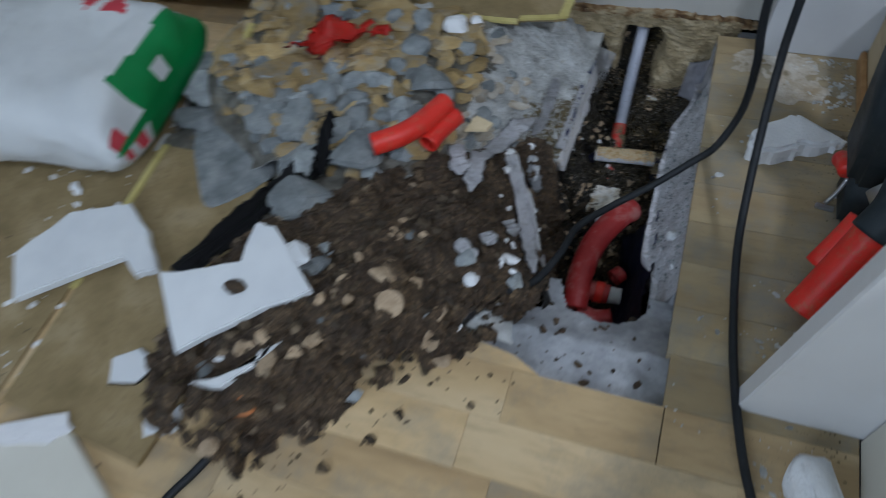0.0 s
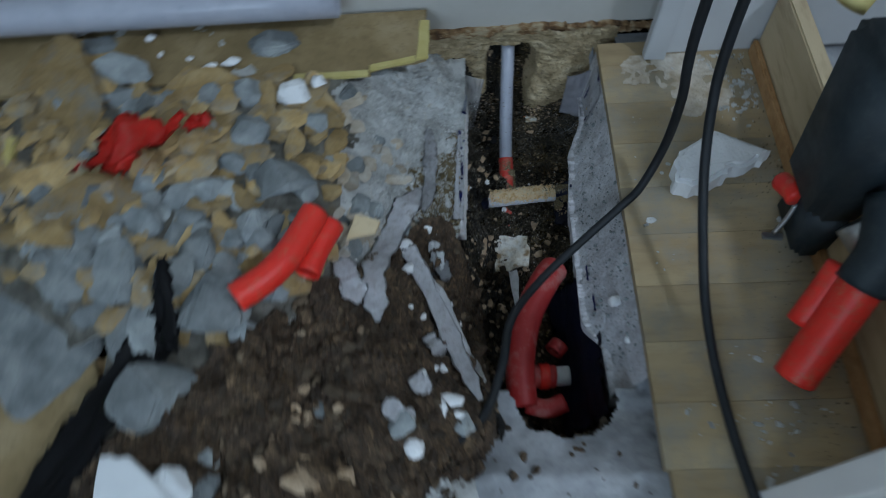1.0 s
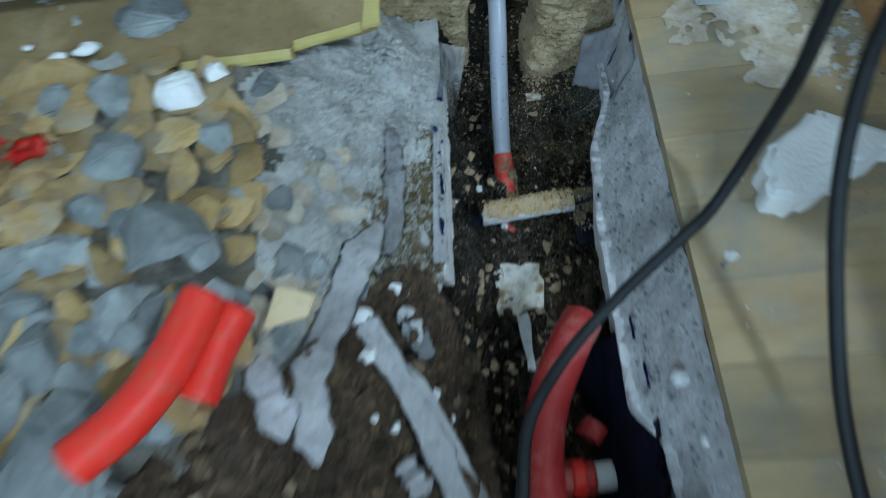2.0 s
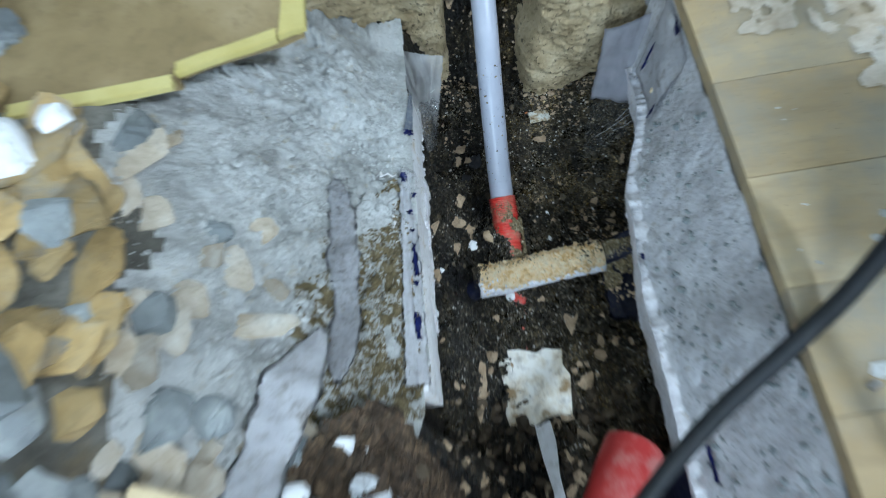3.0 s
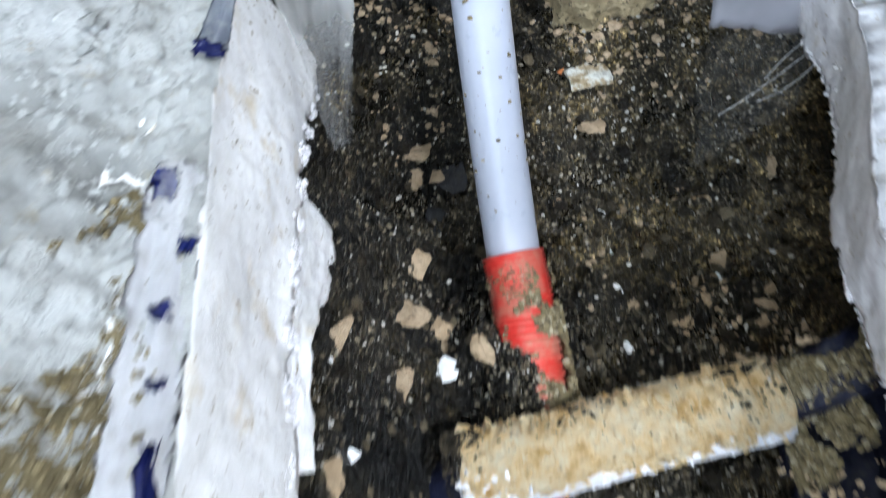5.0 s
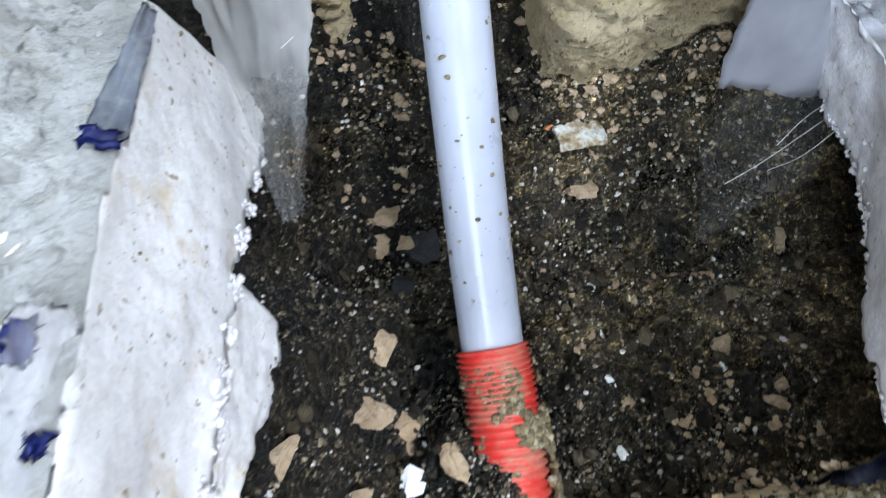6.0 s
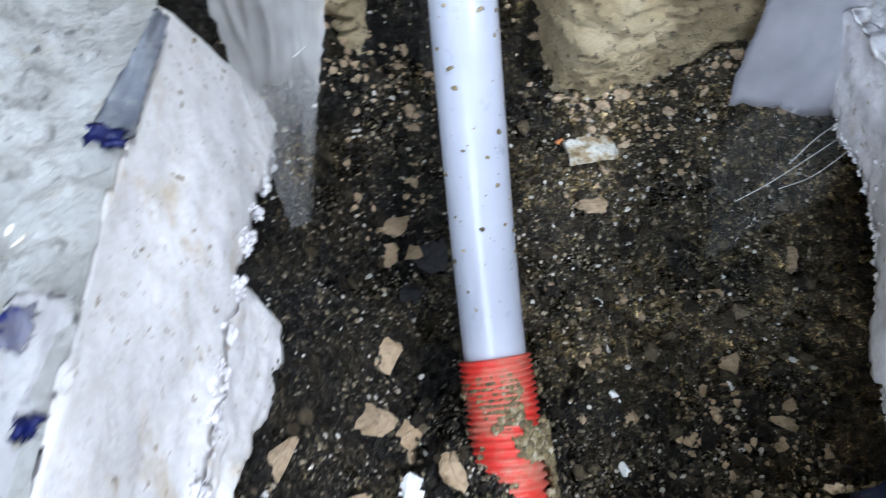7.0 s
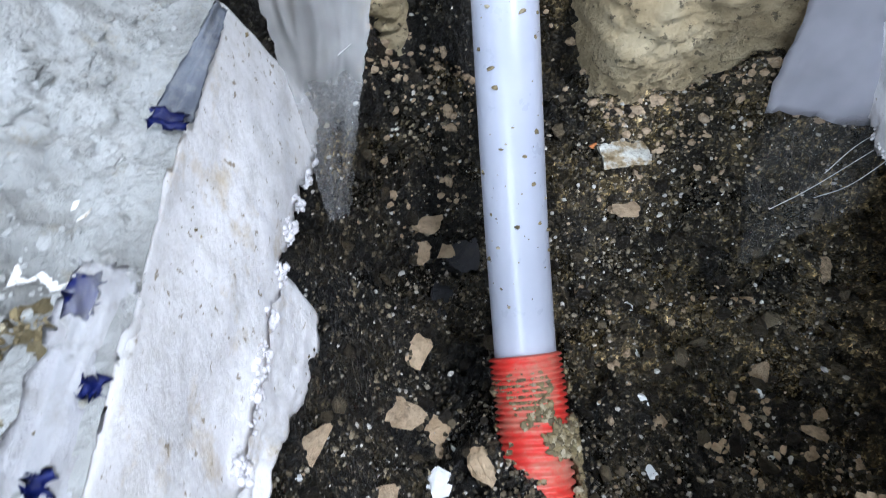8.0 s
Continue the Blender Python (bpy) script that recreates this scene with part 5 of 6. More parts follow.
lo_, hi_ = np.outer(1 - fu_, (-0.02, 0.14, -0.166)) + np.outer(fu_, (0.02, 0.13, -0.155)), np.outer(1 - fu_, (-0.016, 0.2, -0.158)) + np.outer(fu_, (0.03, 0.205, -0.142))
fp_ = lo_ * (1 - fv_)[:, None] + hi_ * fv_[:, None] + np.array((0.0, 0.0, 0.0030))
fp_ = fp_[(fbm(fp_[:, 0], fp_[:, 1], 0.014, 3, 0.6, 92) + 0.9 * (fv_ - 0.72) > 0.0)]
px_, pn_ = r_.uniform(-0.017, 0.03, 3200), r_.normal(1.9, 0.6, 3200)
pp_ = np.stack([px_, np.interp(px_, (-0.02, 0.03), (0.1885, 0.196)) - 0.0086 * np.cos(pn_), -0.1528 + 0.0086 * np.sin(pn_)], 1)
fp_ = np.concatenate([fp_, pp_[fbm(px_, pn_ * 0.009, 0.011, 3, 0.6, 94) + 0.25 * (pn_ - 1.4) > 0.0]])
scatter("film_soil", fp_, (0.0005, 0.0028), GRAVEL, 93, "soil and grit lying on the navy film and pipe", "soil", 0.8, 0.5, 0.3, 2.0)
pt_, pa_ = 0.25 + 0.1 * rs.rand(100) ** 0.7, rs.uniform(0.2, 2.9, 100)
scatter("pipe_specks", np.stack([np.interp(pt_, (0.252, 0.282, 0.32, 0.36), (-0.0852, -0.084, -0.0815, -0.0785)) + 0.0092 * np.cos(pa_), pt_ - 0.0065 * np.sin(pa_),
                                np.interp(pt_, (0.252, 0.282, 0.32, 0.36), (-0.1445, -0.118, -0.078, -0.042)) + 0.0065 * np.sin(pa_)], 1), (0.0004, 0.0026), GRAVEL, 34, "specks of soil on the white pipe", "specks", 0.5, 0.3, 0.3, 2.4)

# ---- foil scraps on the slope of the trench ----
F = "scraps of foil by the trench"
def ribbon(pts, wide, seed, material, label, lift=0.007):
    """A crumpled strip of film lying on the slope along a bent line."""
    path = spline([(x, y, 0.0) for x, y in pts], 14)
    rnd = random.Random(seed)
    bm = bmesh.new()
    rows = []
    for i, p in enumerate(path):
        w = wide * (0.85 + 0.32 * noise.noise(Vector((i * 0.21, seed, 0.5)))) * min(1.0, 0.25 + 6.0 * min(i, len(path) - 1 - i) / len(path))
        ahead = (path[min(i + 1, len(path) - 1)] - path[max(i - 1, 0)]).normalized()
        side = Vector((ahead.y, -ahead.x, 0))
        level = sum(max(top_of(c.x + side.x * w * f, c.y + side.y * w * f) for f in (-1, 0, 1)) for c in path[max(0, i - 6):i + 7:2]) / len(path[max(0, i - 6):i + 7:2])
        row = []
        for k in range(9):
            q = p + side * (k / 8 - 0.5) * 2 * w + Vector((rnd.uniform(-1, 1), rnd.uniform(-1, 1), 0)) * 0.0008
            row.append(bm.verts.new((q.x, q.y, 0.15 * top_of(q.x, q.y) + 0.85 * level + lift + 0.0025 * noise.noise(Vector((q.x * 70, q.y * 70, seed))) + rnd.uniform(0, 0.001))))
        rows.append(row)
    for r0, r1 in zip(rows, rows[1:]):
        for k in range(8):
            bm.faces.new((r0[k], r0[k + 1], r1[k + 1], r1[k]))
    bmesh.ops.solidify(bm, geom=bm.faces[:], thickness=0.0006)
    return tagged(part("foil_scrap", bm, material, smooth=True), label, "foil scrap", F)


ribbon([(-0.219, 0.022), (-0.206, 0.0), (-0.176, -0.06), (-0.155, -0.115), (-0.136, -0.163)], 0.0125, 4, FILM_LILAC, "long narrow grey film strip pointed at both ends")
# Near-white strip carries the line of highlight along the film's edge.
ribbon([(-0.188, -0.012), (-0.168, -0.048), (-0.150, -0.088), (-0.130, -0.130)], 0.0052, 8, SILVER_GLINT, "silver foil edge along a strip, its glint put into pale colour", 0.016)
ribbon([(-0.204, 0.112), (-0.222, 0.065), (-0.240, 0.012), (-0.246, -0.035), (-0.243, -0.065), (-0.240, -0.093)], 0.0165, 3, FILM_LILAC, "long crumpled pale grey film strip down the slope")
ribbon([(-0.194, 0.215), (-0.191, 0.187), (-0.191, 0.149), (-0.192, 0.119), (-0.199, 0.082)], 0.0100, 13, LEDGE, "crumpled pale grey film strip along the mortar edge", 0.003)
ribbon([(-0.285, -0.018), (-0.271, -0.046), (-0.258, -0.077)], 0.0145, 5, FILM_LILAC, "crumpled pale grey film scrap in the soil")
ribbon([(-0.188, 0.022), (-0.178, 0.010), (-0.172, -0.004)], 0.011, 6, FILM_GREY, "crumpled grey film scrap in the soil")
ribbon([(-0.192, 0.02), (-0.184, 0.026), (-0.178, 0.018), (-0.179, 0.006)], 0.005, 9, EPS_CLEAN, "small curled white plastic scrap in the soil", 0.012)
ribbon([(-0.195, -0.085), (-0.185, -0.10), (-0.176, -0.112)], 0.010, 10, FILM_LILAC, "crumpled pale grey film scrap in the soil")
ribbon([(-0.203, -0.152), (-0.195, -0.162), (-0.184, -0.17)], 0.011, 11, FILM_LILAC, "crumpled pale grey film scrap in the soil")
ribbon([(-0.228, -0.185), (-0.213, -0.195), (-0.2, -0.203)], 0.012, 12, FILM_LILAC, "crumpled pale grey film scrap in the soil")


# ---- rubble ----
GREY_G, TAN_G = "grey rubble pieces", "tan rubble flakes"


def chunk(x, y, sx, sy, rot, seed, lift=0.0):
    s = min(sx, sy)
    sx, sy = sx * 1.12, sy * 1.12
    words = "large grey screed slab piece on the rubble" if s > 0.07 else "angular grey screed chunk on the rubble" if s > 0.035 else "small grey mortar stone among rubble"
    ob = lump("rubble_chunk", x, y, sx, sy, (min(0.05, s * 0.6) if s < 0.09 else 0.02) + 0.008, 100 + seed, ROCK_GREY, words, "rubble", GREY_G, rot + (seed * 37) % 25 - 12, -0.006 + lift)
    return ob


def flake(x, y, sx, sy, rot, seed, lift=0.0):
    """A flat broken plate with an uneven outline, lying tilted."""
    rnd = random.Random(900 + seed)
    ob = part("rubble_flake", rock(900 + seed, sx * 1.32, sy * 1.32, rnd.uniform(0.008, 0.014) * (0.5 if x > -0.298 else 1.0), 13, 0.07, 0.07), ROCK_PALE if x > -0.298 else ROCK_TAN)
    ob.matrix_world = pose(x, y, top_of(x, y) + (rnd.uniform(-0.003, 0.004) if x < -0.298 else -0.002) + lift, rnd.uniform(-12, 12) * (1.0 if x < -0.298 else 0.3), rnd.uniform(-12, 12) * (1.0 if x < -0.298 else 0.3), rot)
    return tagged(ob, "large flat tan plate on the rubble" if max(sx, sy) > 0.1 else "pale broken stone flake by the trench" if x > -0.298 else "flat broken tan flake among the rubble", "rubble", TAN_G)


chunk(-0.582, 0.258, 0.085, 0.045, -5, 0, 0.012)
chunk(-0.585, 0.226, 0.080, 0.030, -5, 1)
chunk(-0.390, 0.300, 0.065, 0.050, -5, 2)
chunk(-0.413, 0.216, 0.045, 0.047, -5, 3)
chunk(-0.399, 0.151, 0.059, 0.051, -5, 4)
chunk(-0.444, 0.081, 0.049, 0.051, -5, 5)
chunk(-0.350, 0.075, 0.076, 0.067, -5, 6)
chunk(-0.501, 0.099, 0.030, 0.038, -5, 7)
chunk(-0.478, 0.068, 0.056, 0.041, -5, 8)
chunk(-0.280, 0.066, 0.055, 0.031, -5, 9)
chunk(-0.439, -0.006, 0.050, 0.063, -5, 10)
chunk(-0.382, 0.019, 0.044, 0.051, -5, 11)
chunk(-0.353, 0.011, 0.030, 0.049, -5, 12)
chunk(-0.406, -0.083, 0.086, 0.098, -5, 13)
chunk(-0.477, -0.102, 0.032, 0.066, -5, 14)
chunk(-0.458, -0.039, 0.047, 0.058, -5, 15)
chunk(-0.432, -0.163, 0.059, 0.034, -5, 16)
chunk(-0.276, 0.115, 0.028, 0.028, -5, 17)
chunk(-0.258, 0.066, 0.032, 0.030, -5, 18)
chunk(-0.416, 0.109, 0.047, 0.031, -5, 19)
chunk(-0.530, -0.028, 0.063, 0.089, -5, 20)
chunk(-0.506, -0.099, 0.049, 0.068, -5, 21)
chunk(-0.260, 0.168, 0.031, 0.023, -5, 22)
chunk(-0.288, 0.037, 0.022, 0.019, -5, 23)
chunk(-0.328, 0.066, 0.030, 0.037, -5, 24)
chunk(-0.406, 0.060, 0.025, 0.027, -5, 25)
chunk(-0.457, 0.034, 0.042, 0.034, -5, 26)
chunk(-0.511, 0.030, 0.047, 0.048, -5, 27)
chunk(-0.643, -0.075, 0.167, 0.217, 18, 28)
chunk(-0.583, -0.015, 0.097, 0.100, 18, 29)
chunk(-0.477, -0.095, 0.049, 0.102, 18, 30)
chunk(-0.737, 0.027, 0.071, 0.081, 18, 31)
chunk(-0.728, -0.019, 0.088, 0.062, 18, 32)
chunk(-0.761, 0.078, 0.060, 0.086, 18, 33)
chunk(-0.455, -0.170, 0.098, 0.077, 18, 35)
chunk(-0.159, -0.192, 0.029, 0.034, 18, 37)
chunk(-0.215, -0.202, 0.035, 0.031, -1, 38)
chunk(-0.401, -0.260, 0.050, 0.040, 18, 39)
flake(-0.485, 0.239, 0.077, 0.066, -5, 0)
flake(-0.459, 0.214, 0.039, 0.092, -5, 1)
flake(-0.364, 0.172, 0.073, 0.037, -5, 2)
flake(-0.308, 0.143, 0.046, 0.040, -5, 3)
flake(-0.521, 0.206, 0.071, 0.043, -5, 4)
flake(-0.413, 0.136, 0.051, 0.040, -5, 5)
flake(-0.398, 0.117, 0.045, 0.040, -5, 6)
flake(-0.322, 0.099, 0.062, 0.034, -5, 7)
flake(-0.290, 0.091, 0.049, 0.029, -5, 8)
flake(-0.250, 0.142, 0.042, 0.029, -5, 9)
flake(-0.335, 0.197, 0.045, 0.032, -5, 10)
flake(-0.622, 0.238, 0.068, 0.060, -5, 11)
flake(-0.438, 0.207, 0.035, 0.061, -5, 12)
flake(-0.476, 0.128, 0.022, 0.061, -5, 13)
flake(-0.348, 0.134, 0.021, 0.043, -5, 14)
flake(-0.285, 0.173, 0.046, 0.022, -5, 15)
flake(-0.242, 0.113, 0.062, 0.015, -5, 16)
flake(-0.266, 0.124, 0.029, 0.020, -5, 17)
flake(-0.234, 0.173, 0.019, 0.016, -5, 18)
flake(-0.496, -0.004, 0.056, 0.022, -5, 19)
flake(-0.382, 0.245, 0.069, 0.035, -5, 20)
flake(-0.331, 0.179, 0.034, 0.030, -5, 21)
flake(-0.454, 0.159, 0.043, 0.042, -5, 22)
flake(-0.306, 0.119, 0.038, 0.020, -5, 23)
flake(-0.289, 0.123, 0.023, 0.035, -5, 24)
flake(-0.231, 0.136, 0.023, 0.015, -5, 25)
flake(-0.256, 0.153, 0.023, 0.017, -5, 26)
flake(-0.675, 0.192, 0.134, 0.216, -1, 27)
flake(-0.557, 0.062, 0.166, 0.068, -1, 28)
flake(-0.607, 0.092, 0.131, 0.082, 18, 29)
flake(-0.714, 0.106, 0.060, 0.131, 18, 30)
flake(-0.522, -0.001, 0.051, 0.039, 18, 31)
flake(-0.470, 0.218, 0.092, 0.079, 18, 32)
flake(-0.623, 0.268, 0.142, 0.107, 18, 33)
flake(-0.443, -0.169, 0.030, 0.030, 18, 34)
flake(-0.492, -0.045, 0.023, 0.018, -5, 35)
flake(-0.377, -0.013, 0.019, 0.014, -5, 36)
# smaller pieces filling the gaps between the named ones
rf = random.Random(77)
for k in range(420):
    x, y = rf.uniform(-0.72, -0.215), rf.uniform(-0.12, 0.232)
    if inside(np.array([x]), np.array([y]), SOIL_OUTLINE)[0] or x > left_edge(y) - (0.13 if y > 0.07 else 0.055) or y < -0.25 - (x + 0.1) * 0.6 - 0.1:
        continue
    s = rf.uniform(0.014, 0.036)
    if rf.random() < 0.5 + 0.4 * (y > 0.09):
        flake(x, y, s * rf.uniform(1.0, 1.8), s, rf.uniform(0, 360), 100 + k, 0.0)
    else:
        chunk(x, y, s * rf.uniform(0.9, 1.4), s, rf.uniform(0, 360), 100 + k, 0.0)

# ---- red plastic on the rubble ----
tagged(part("red_pipe_piece", tube([(-0.372, -0.088, 0.106), (-0.346, -0.067, 0.104), (-0.329, -0.045, 0.102), (-0.317, -0.020, 0.099), (-0.304, 0.014, 0.096)], 0.0152, 10, 28, 0.0018), RED_PIPE, smooth=True),
       "bright red curved plastic pipe piece on grey rubble", "pipe piece")
tagged(part("red_pipe_piece", tube([(-0.311, -0.05, 0.079), (-0.303, -0.022, 0.079), (-0.289, 0.010, 0.078)], 0.0138, 8, 28, 0.0018), RED_PIPE, smooth=True),
       "short red plastic pipe piece beside a longer one", "pipe piece")
sheet("red_plastic_scrap", ((-0.585, 0.085, 0.088), (-0.532, 0.085, 0.09), (-0.455, 0.155, 0.086), (-0.545, 0.152, 0.096)), RED_PIPE, "crumpled red plastic scrap on the rubble", 16, 16, 0.016, 0.008, 31, 0.003, "plastic scrap")
sheet("red_plastic_scrap", ((-0.478, 0.143, 0.088), (-0.458, 0.14, 0.088), (-0.437, 0.157, 0.084), (-0.462, 0.163, 0.09)), RED_PIPE, "small torn red plastic scrap", 8, 8, 0.006, 0.003, 32, 0.003, "plastic scrap")
tagged(part("wood_chip", prism([(-0.276, 0.0), (-0.268, 0.03), (-0.24, 0.02), (-0.245, 0.006)], 0.058, 0.063, 0.001, None, 0.001, 5, 1), CHIP), "pale wedge of wood beside the red pipe", "wood chip")
tagged(part("yellow_strip", prism([(-0.705, 0.085), (-0.69, 0.085), (-0.70, 0.165), (-0.715, 0.165)], 0.05, 0.062, 0.002, None, 0.002, 6, 3), YELLOW), "short strip of yellow foam on the rubble", "foam strip")

# ---- white foam and plaster lumps ----
W = "white lumps on the floor"
lump("foam_lump", -0.352, 0.205, 0.055, 0.05, 0.035, 301, EPS_CLEAN, "bright white foam lump on the rubble", "foam lump", W)
lump("foam_lump", -0.324, 0.226, 0.026, 0.03, 0.025, 302, EPS_CLEAN, "bright white foam lump on the rubble", "foam lump", W)
lump("foam_lump", -0.44, 0.265, 0.035, 0.02, 0.018, 303, EPS_CLEAN, "small white foam crumb on the board", "foam lump", W, z=0.062)
lump("foam_lump", -0.47, 0.262, 0.03, 0.014, 0.01, 304, EPS_CLEAN, "small white foam crumb on the board", "foam lump", W, z=0.062)
for x, y, s, k in ((-0.56, 0.32, 0.018, 1), (-0.54, 0.29, 0.012, 2), (-0.50, 0.28, 0.012, 3), (-0.66, 0.335, 0.024, 4), (-0.64, 0.25, 0.03, 5)):
    lump("foam_lump", x, y, s, s * 0.8, s * 0.5, 310 + k, EPS_CLEAN, "small white foam crumb on the board", "foam lump", W, z=0.062 if y > 0.27 else None)
wedge = prism([(0.100, 0.082), (0.105, 0.112), (0.118, 0.126), (0.150, 0.150), (0.170, 0.146), (0.227, 0.130), (0.212, 0.112), (0.172, 0.100), (0.150, 0.084), (0.118, 0.072)], 0.0, 0.03, 0.005, lambda x, y: -0.25 * max(0.0, x - 0.16) * 1.0, 0.004, 61, 3)
tagged(part("foam_slab", wedge, EPS_CLEAN), "white broken foam wedge lying on the laminate", "foam lump", W)
lump("foam_lump", 0.027, -0.036, 0.022, 0.02, 0.018, 321, EPS_CLEAN, "white foam crumb on the screed ledge", "foam lump", W, z=float(ledge_height(0.027, -0.036)) - 0.002)
lump("foam_lump", 0.035, -0.085, 0.012, 0.014, 0.01, 322, EPS_CLEAN, "white foam crumb on the screed ledge", "foam lump", W, z=float(ledge_height(0.035, -0.085)) - 0.001)
for x, y, sx, sy, k in ((-0.167, -0.172, 0.036, 0.02, 1), (-0.2, -0.222, 0.028, 0.028, 2), (-0.187, -0.132, 0.018, 0.014, 3), (-0.177, -0.125, 0.012, 0.012, 4), (-0.274, -0.055, 0.02, 0.032, 5),
                        (-0.222, 0.022, 0.03, 0.02, 6), (-0.186, 0.034, 0.02, 0.03, 7), (-0.174, -0.03, 0.02, 0.014, 8), (-0.163, -0.06, 0.016, 0.012, 9), (-0.192, 0.045, 0.014, 0.012, 10), (-0.2, -0.06, 0.012, 0.012, 11)):
    lump("plaster_bit", x, y, sx, sy, 0.012, 330 + k, EPS_CLEAN, "white plaster bit lying in dark soil", "plaster bit", "white bits in the soil", crest=0.4)
for x, y, w, k in ((-0.215, -0.009, 0.02, 1), (-0.211, -0.057, 0.009, 2), (-0.160, -0.046, 0.012, 3), (-0.195, -0.142, 0.012, 4), (-0.158, -0.185, 0.014, 5), (-0.245, -0.012, 0.007, 6)):
    lump("plaster_bit", x, y, w, w * 0.8, w * 0.55, 430 + k, EPS_CLEAN, "white plaster bit lying in dark soil", "plaster bit", "white bits in the soil", k * 40, 0.0, crest=0.8)
lump("foam_lump", 0.205, -0.36, 0.08, 0.09, 0.05, 350, EPS_CLEAN, "white foam lump on the floor by the cabinet", "foam lump", W, z=0.0)
for x, y, s, k in ((-0.88, -0.32, 0.02, 1), (-0.86, -0.28, 0.022, 2), (-0.80, -0.27, 0.018, 3), (-0.9, -0.41, 0.03, 4), (-0.85, -0.40, 0.016, 5)):
    lump("foam_lump", x, y, s * 1.4, s, s * 0.4, 360 + k, GLAZE, "small white crumb on the floor", "plaster bit", W, z=0.0)

# ---- white broken fragments ----
G = "white broken fragments"
tagged(part("white_fragment", prism([(-0.577, -0.328), (-0.535, -0.315), (-0.475, -0.29), (-0.478, -0.235), (-0.452, -0.235), (-0.37, -0.305), (-0.42, -0.34), (-0.504, -0.417)], 0.08, 0.09, 0.002,
     lambda x, y: 0.12 * (y + 0.3), 0.002, 7, 2), GLAZE), "large white broken board piece lying on the soil", "fragment", G)
lump("soil_clod", -0.464, -0.325, 0.040, 0.026, 0.012, 372, HEAP_SOIL, "dark clod of soil on a white fragment", "soil clod", z=0.086)
tagged(part("white_fragment", prism([(-0.81, -0.395), (-0.86, -0.33), (-0.82, -0.245), (-0.735, -0.21), (-0.68, -0.245), (-0.63, -0.3), (-0.655, -0.318), (-0.69, -0.295)], 0.018, 0.03, 0.002,
     None, 0.002, 8, 2), GLAZE), "large white broken board piece lying on the floor", "fragment", G)
tagged(part("white_fragment", prism([(-0.632, -0.428), (-0.6, -0.405), (-0.558, -0.418), (-0.575, -0.452), (-0.615, -0.462)], 0.0, 0.012, 0.003, None, 0.001, 9, 1), GLAZE), "small white six-sided fragment on the floor", "fragment", G)
tagged(part("white_fragment", prism([(-0.535, -0.445), (-0.505, -0.46), (-0.495, -0.487), (-0.53, -0.512), (-0.55, -0.485)], 0.0, 0.01, 0.003, None, 0.001, 10, 1), GLAZE), "small white pointed fragment on the floor", "fragment", G)
tagged(part("white_fragment", prism([(-0.47, -0.445), (-0.44, -0.43), (-0.4, -0.395), (-0.385, -0.37), (-0.40, -0.40), (-0.43, -0.44)], top_of(-0.42, -0.415) + 0.001, top_of(-0.42, -0.415) + 0.011, 0.002, None, 0.002, 11, 2), GLAZE), "thin white fragment half covered by soil", "fragment", G)
tagged(part("tan_disc", tube([(-0.277, -0.292, top_of(-0.277, -0.292) + 0.001), (-0.274, -0.296, top_of(-0.277, -0.292) + 0.010)], 0.0165, 4, 24), PALE_TAN, smooth=False), "round pale tan disc on the soil heap", "disc")
for x, y, sx, sy, k in ((-0.295, -0.255, 0.05, 0.028, 1), (-0.262, -0.25, 0.028, 0.02, 2), (-0.225, -0.272, 0.02, 0.028, 3), (-0.233, -0.305, 0.012, 0.03, 4), (-0.39, -0.40, 0.028, 0.04, 5), (-0.43, -0.5, 0.03, 0.03, 6),
                        (-0.33, -0.3, 0.02, 0.014, 7), (-0.34, -0.24, 0.016, 0.014, 8), (-0.36, -0.31, 0.02, 0.02, 9), (-0.31, -0.2, 0.014, 0.012, 10), (-0.27, -0.19, 0.014, 0.01, 11), (-0.35, -0.36, 0.03, 0.02, 12)):
    lump("tan_stone", x, y, sx, sy, 0.012, 380 + k, PALE_TAN, "pale tan stone flake in the soil", "stone", "tan stones in the soil", crest=0.6)
rd = random.Random(58)
for k in range(42):
    x, y = rd.uniform(-0.5, -0.16), rd.uniform(-0.47, -0.08)
    if not inside(np.array([x]), np.array([y]), SOIL_OUTLINE)[0]:
        continue
    w, kind = rd.uniform(0.008, 0.024), rd.random()
    if kind < 0.5:
        lump("tan_stone", x, y, w * 1.3, w, w * 0.45, 700 + k, PALE_TAN, "pale tan stone flake in the soil", "stone", "tan stones in the soil", rd.uniform(0, 180), crest=0.6)
    elif kind < 0.72:
        lump("plaster_bit", x, y, w, w * 0.6, w * 0.3, 700 + k, EPS_CLEAN, "white plaster bit lying in dark soil", "plaster bit", "white bits in the soil", rd.uniform(0, 180), crest=0.6)
    else:
        lump("mortar_piece", x, y, w * 1.6, w * 1.2, w * 0.6, 700 + k, ROCK_GREY, "grey mortar piece lying in dark soil", "mortar piece", "grey pieces in the soil", rd.uniform(0, 180))
lump("brick_bit", -0.405, -0.445, 0.034, 0.04, 0.02, 395, ORANGE, "orange broken brick bit in the soil", "brick bit")

# ---- flakes and stones on the trench bed ----
T = "small pieces on the trench bed"


def bed_flake(x, y, sx, sy, rot, seed, material, label, thick=0.003):
    rnd = random.Random(seed)
    ob = part("bed_flake", rock(seed, sx * 1.1, sy * 1.1, max(thick, 0.35 * min(sx, sy)), 12, 0.12, 0.08), material)
    ob.matrix_world = pose(x, y, top_of(x, y) - 0.0008, rnd.uniform(-8, 8), rnd.uniform(-8, 8), rot)
    return tagged(ob, label, "flake", T)


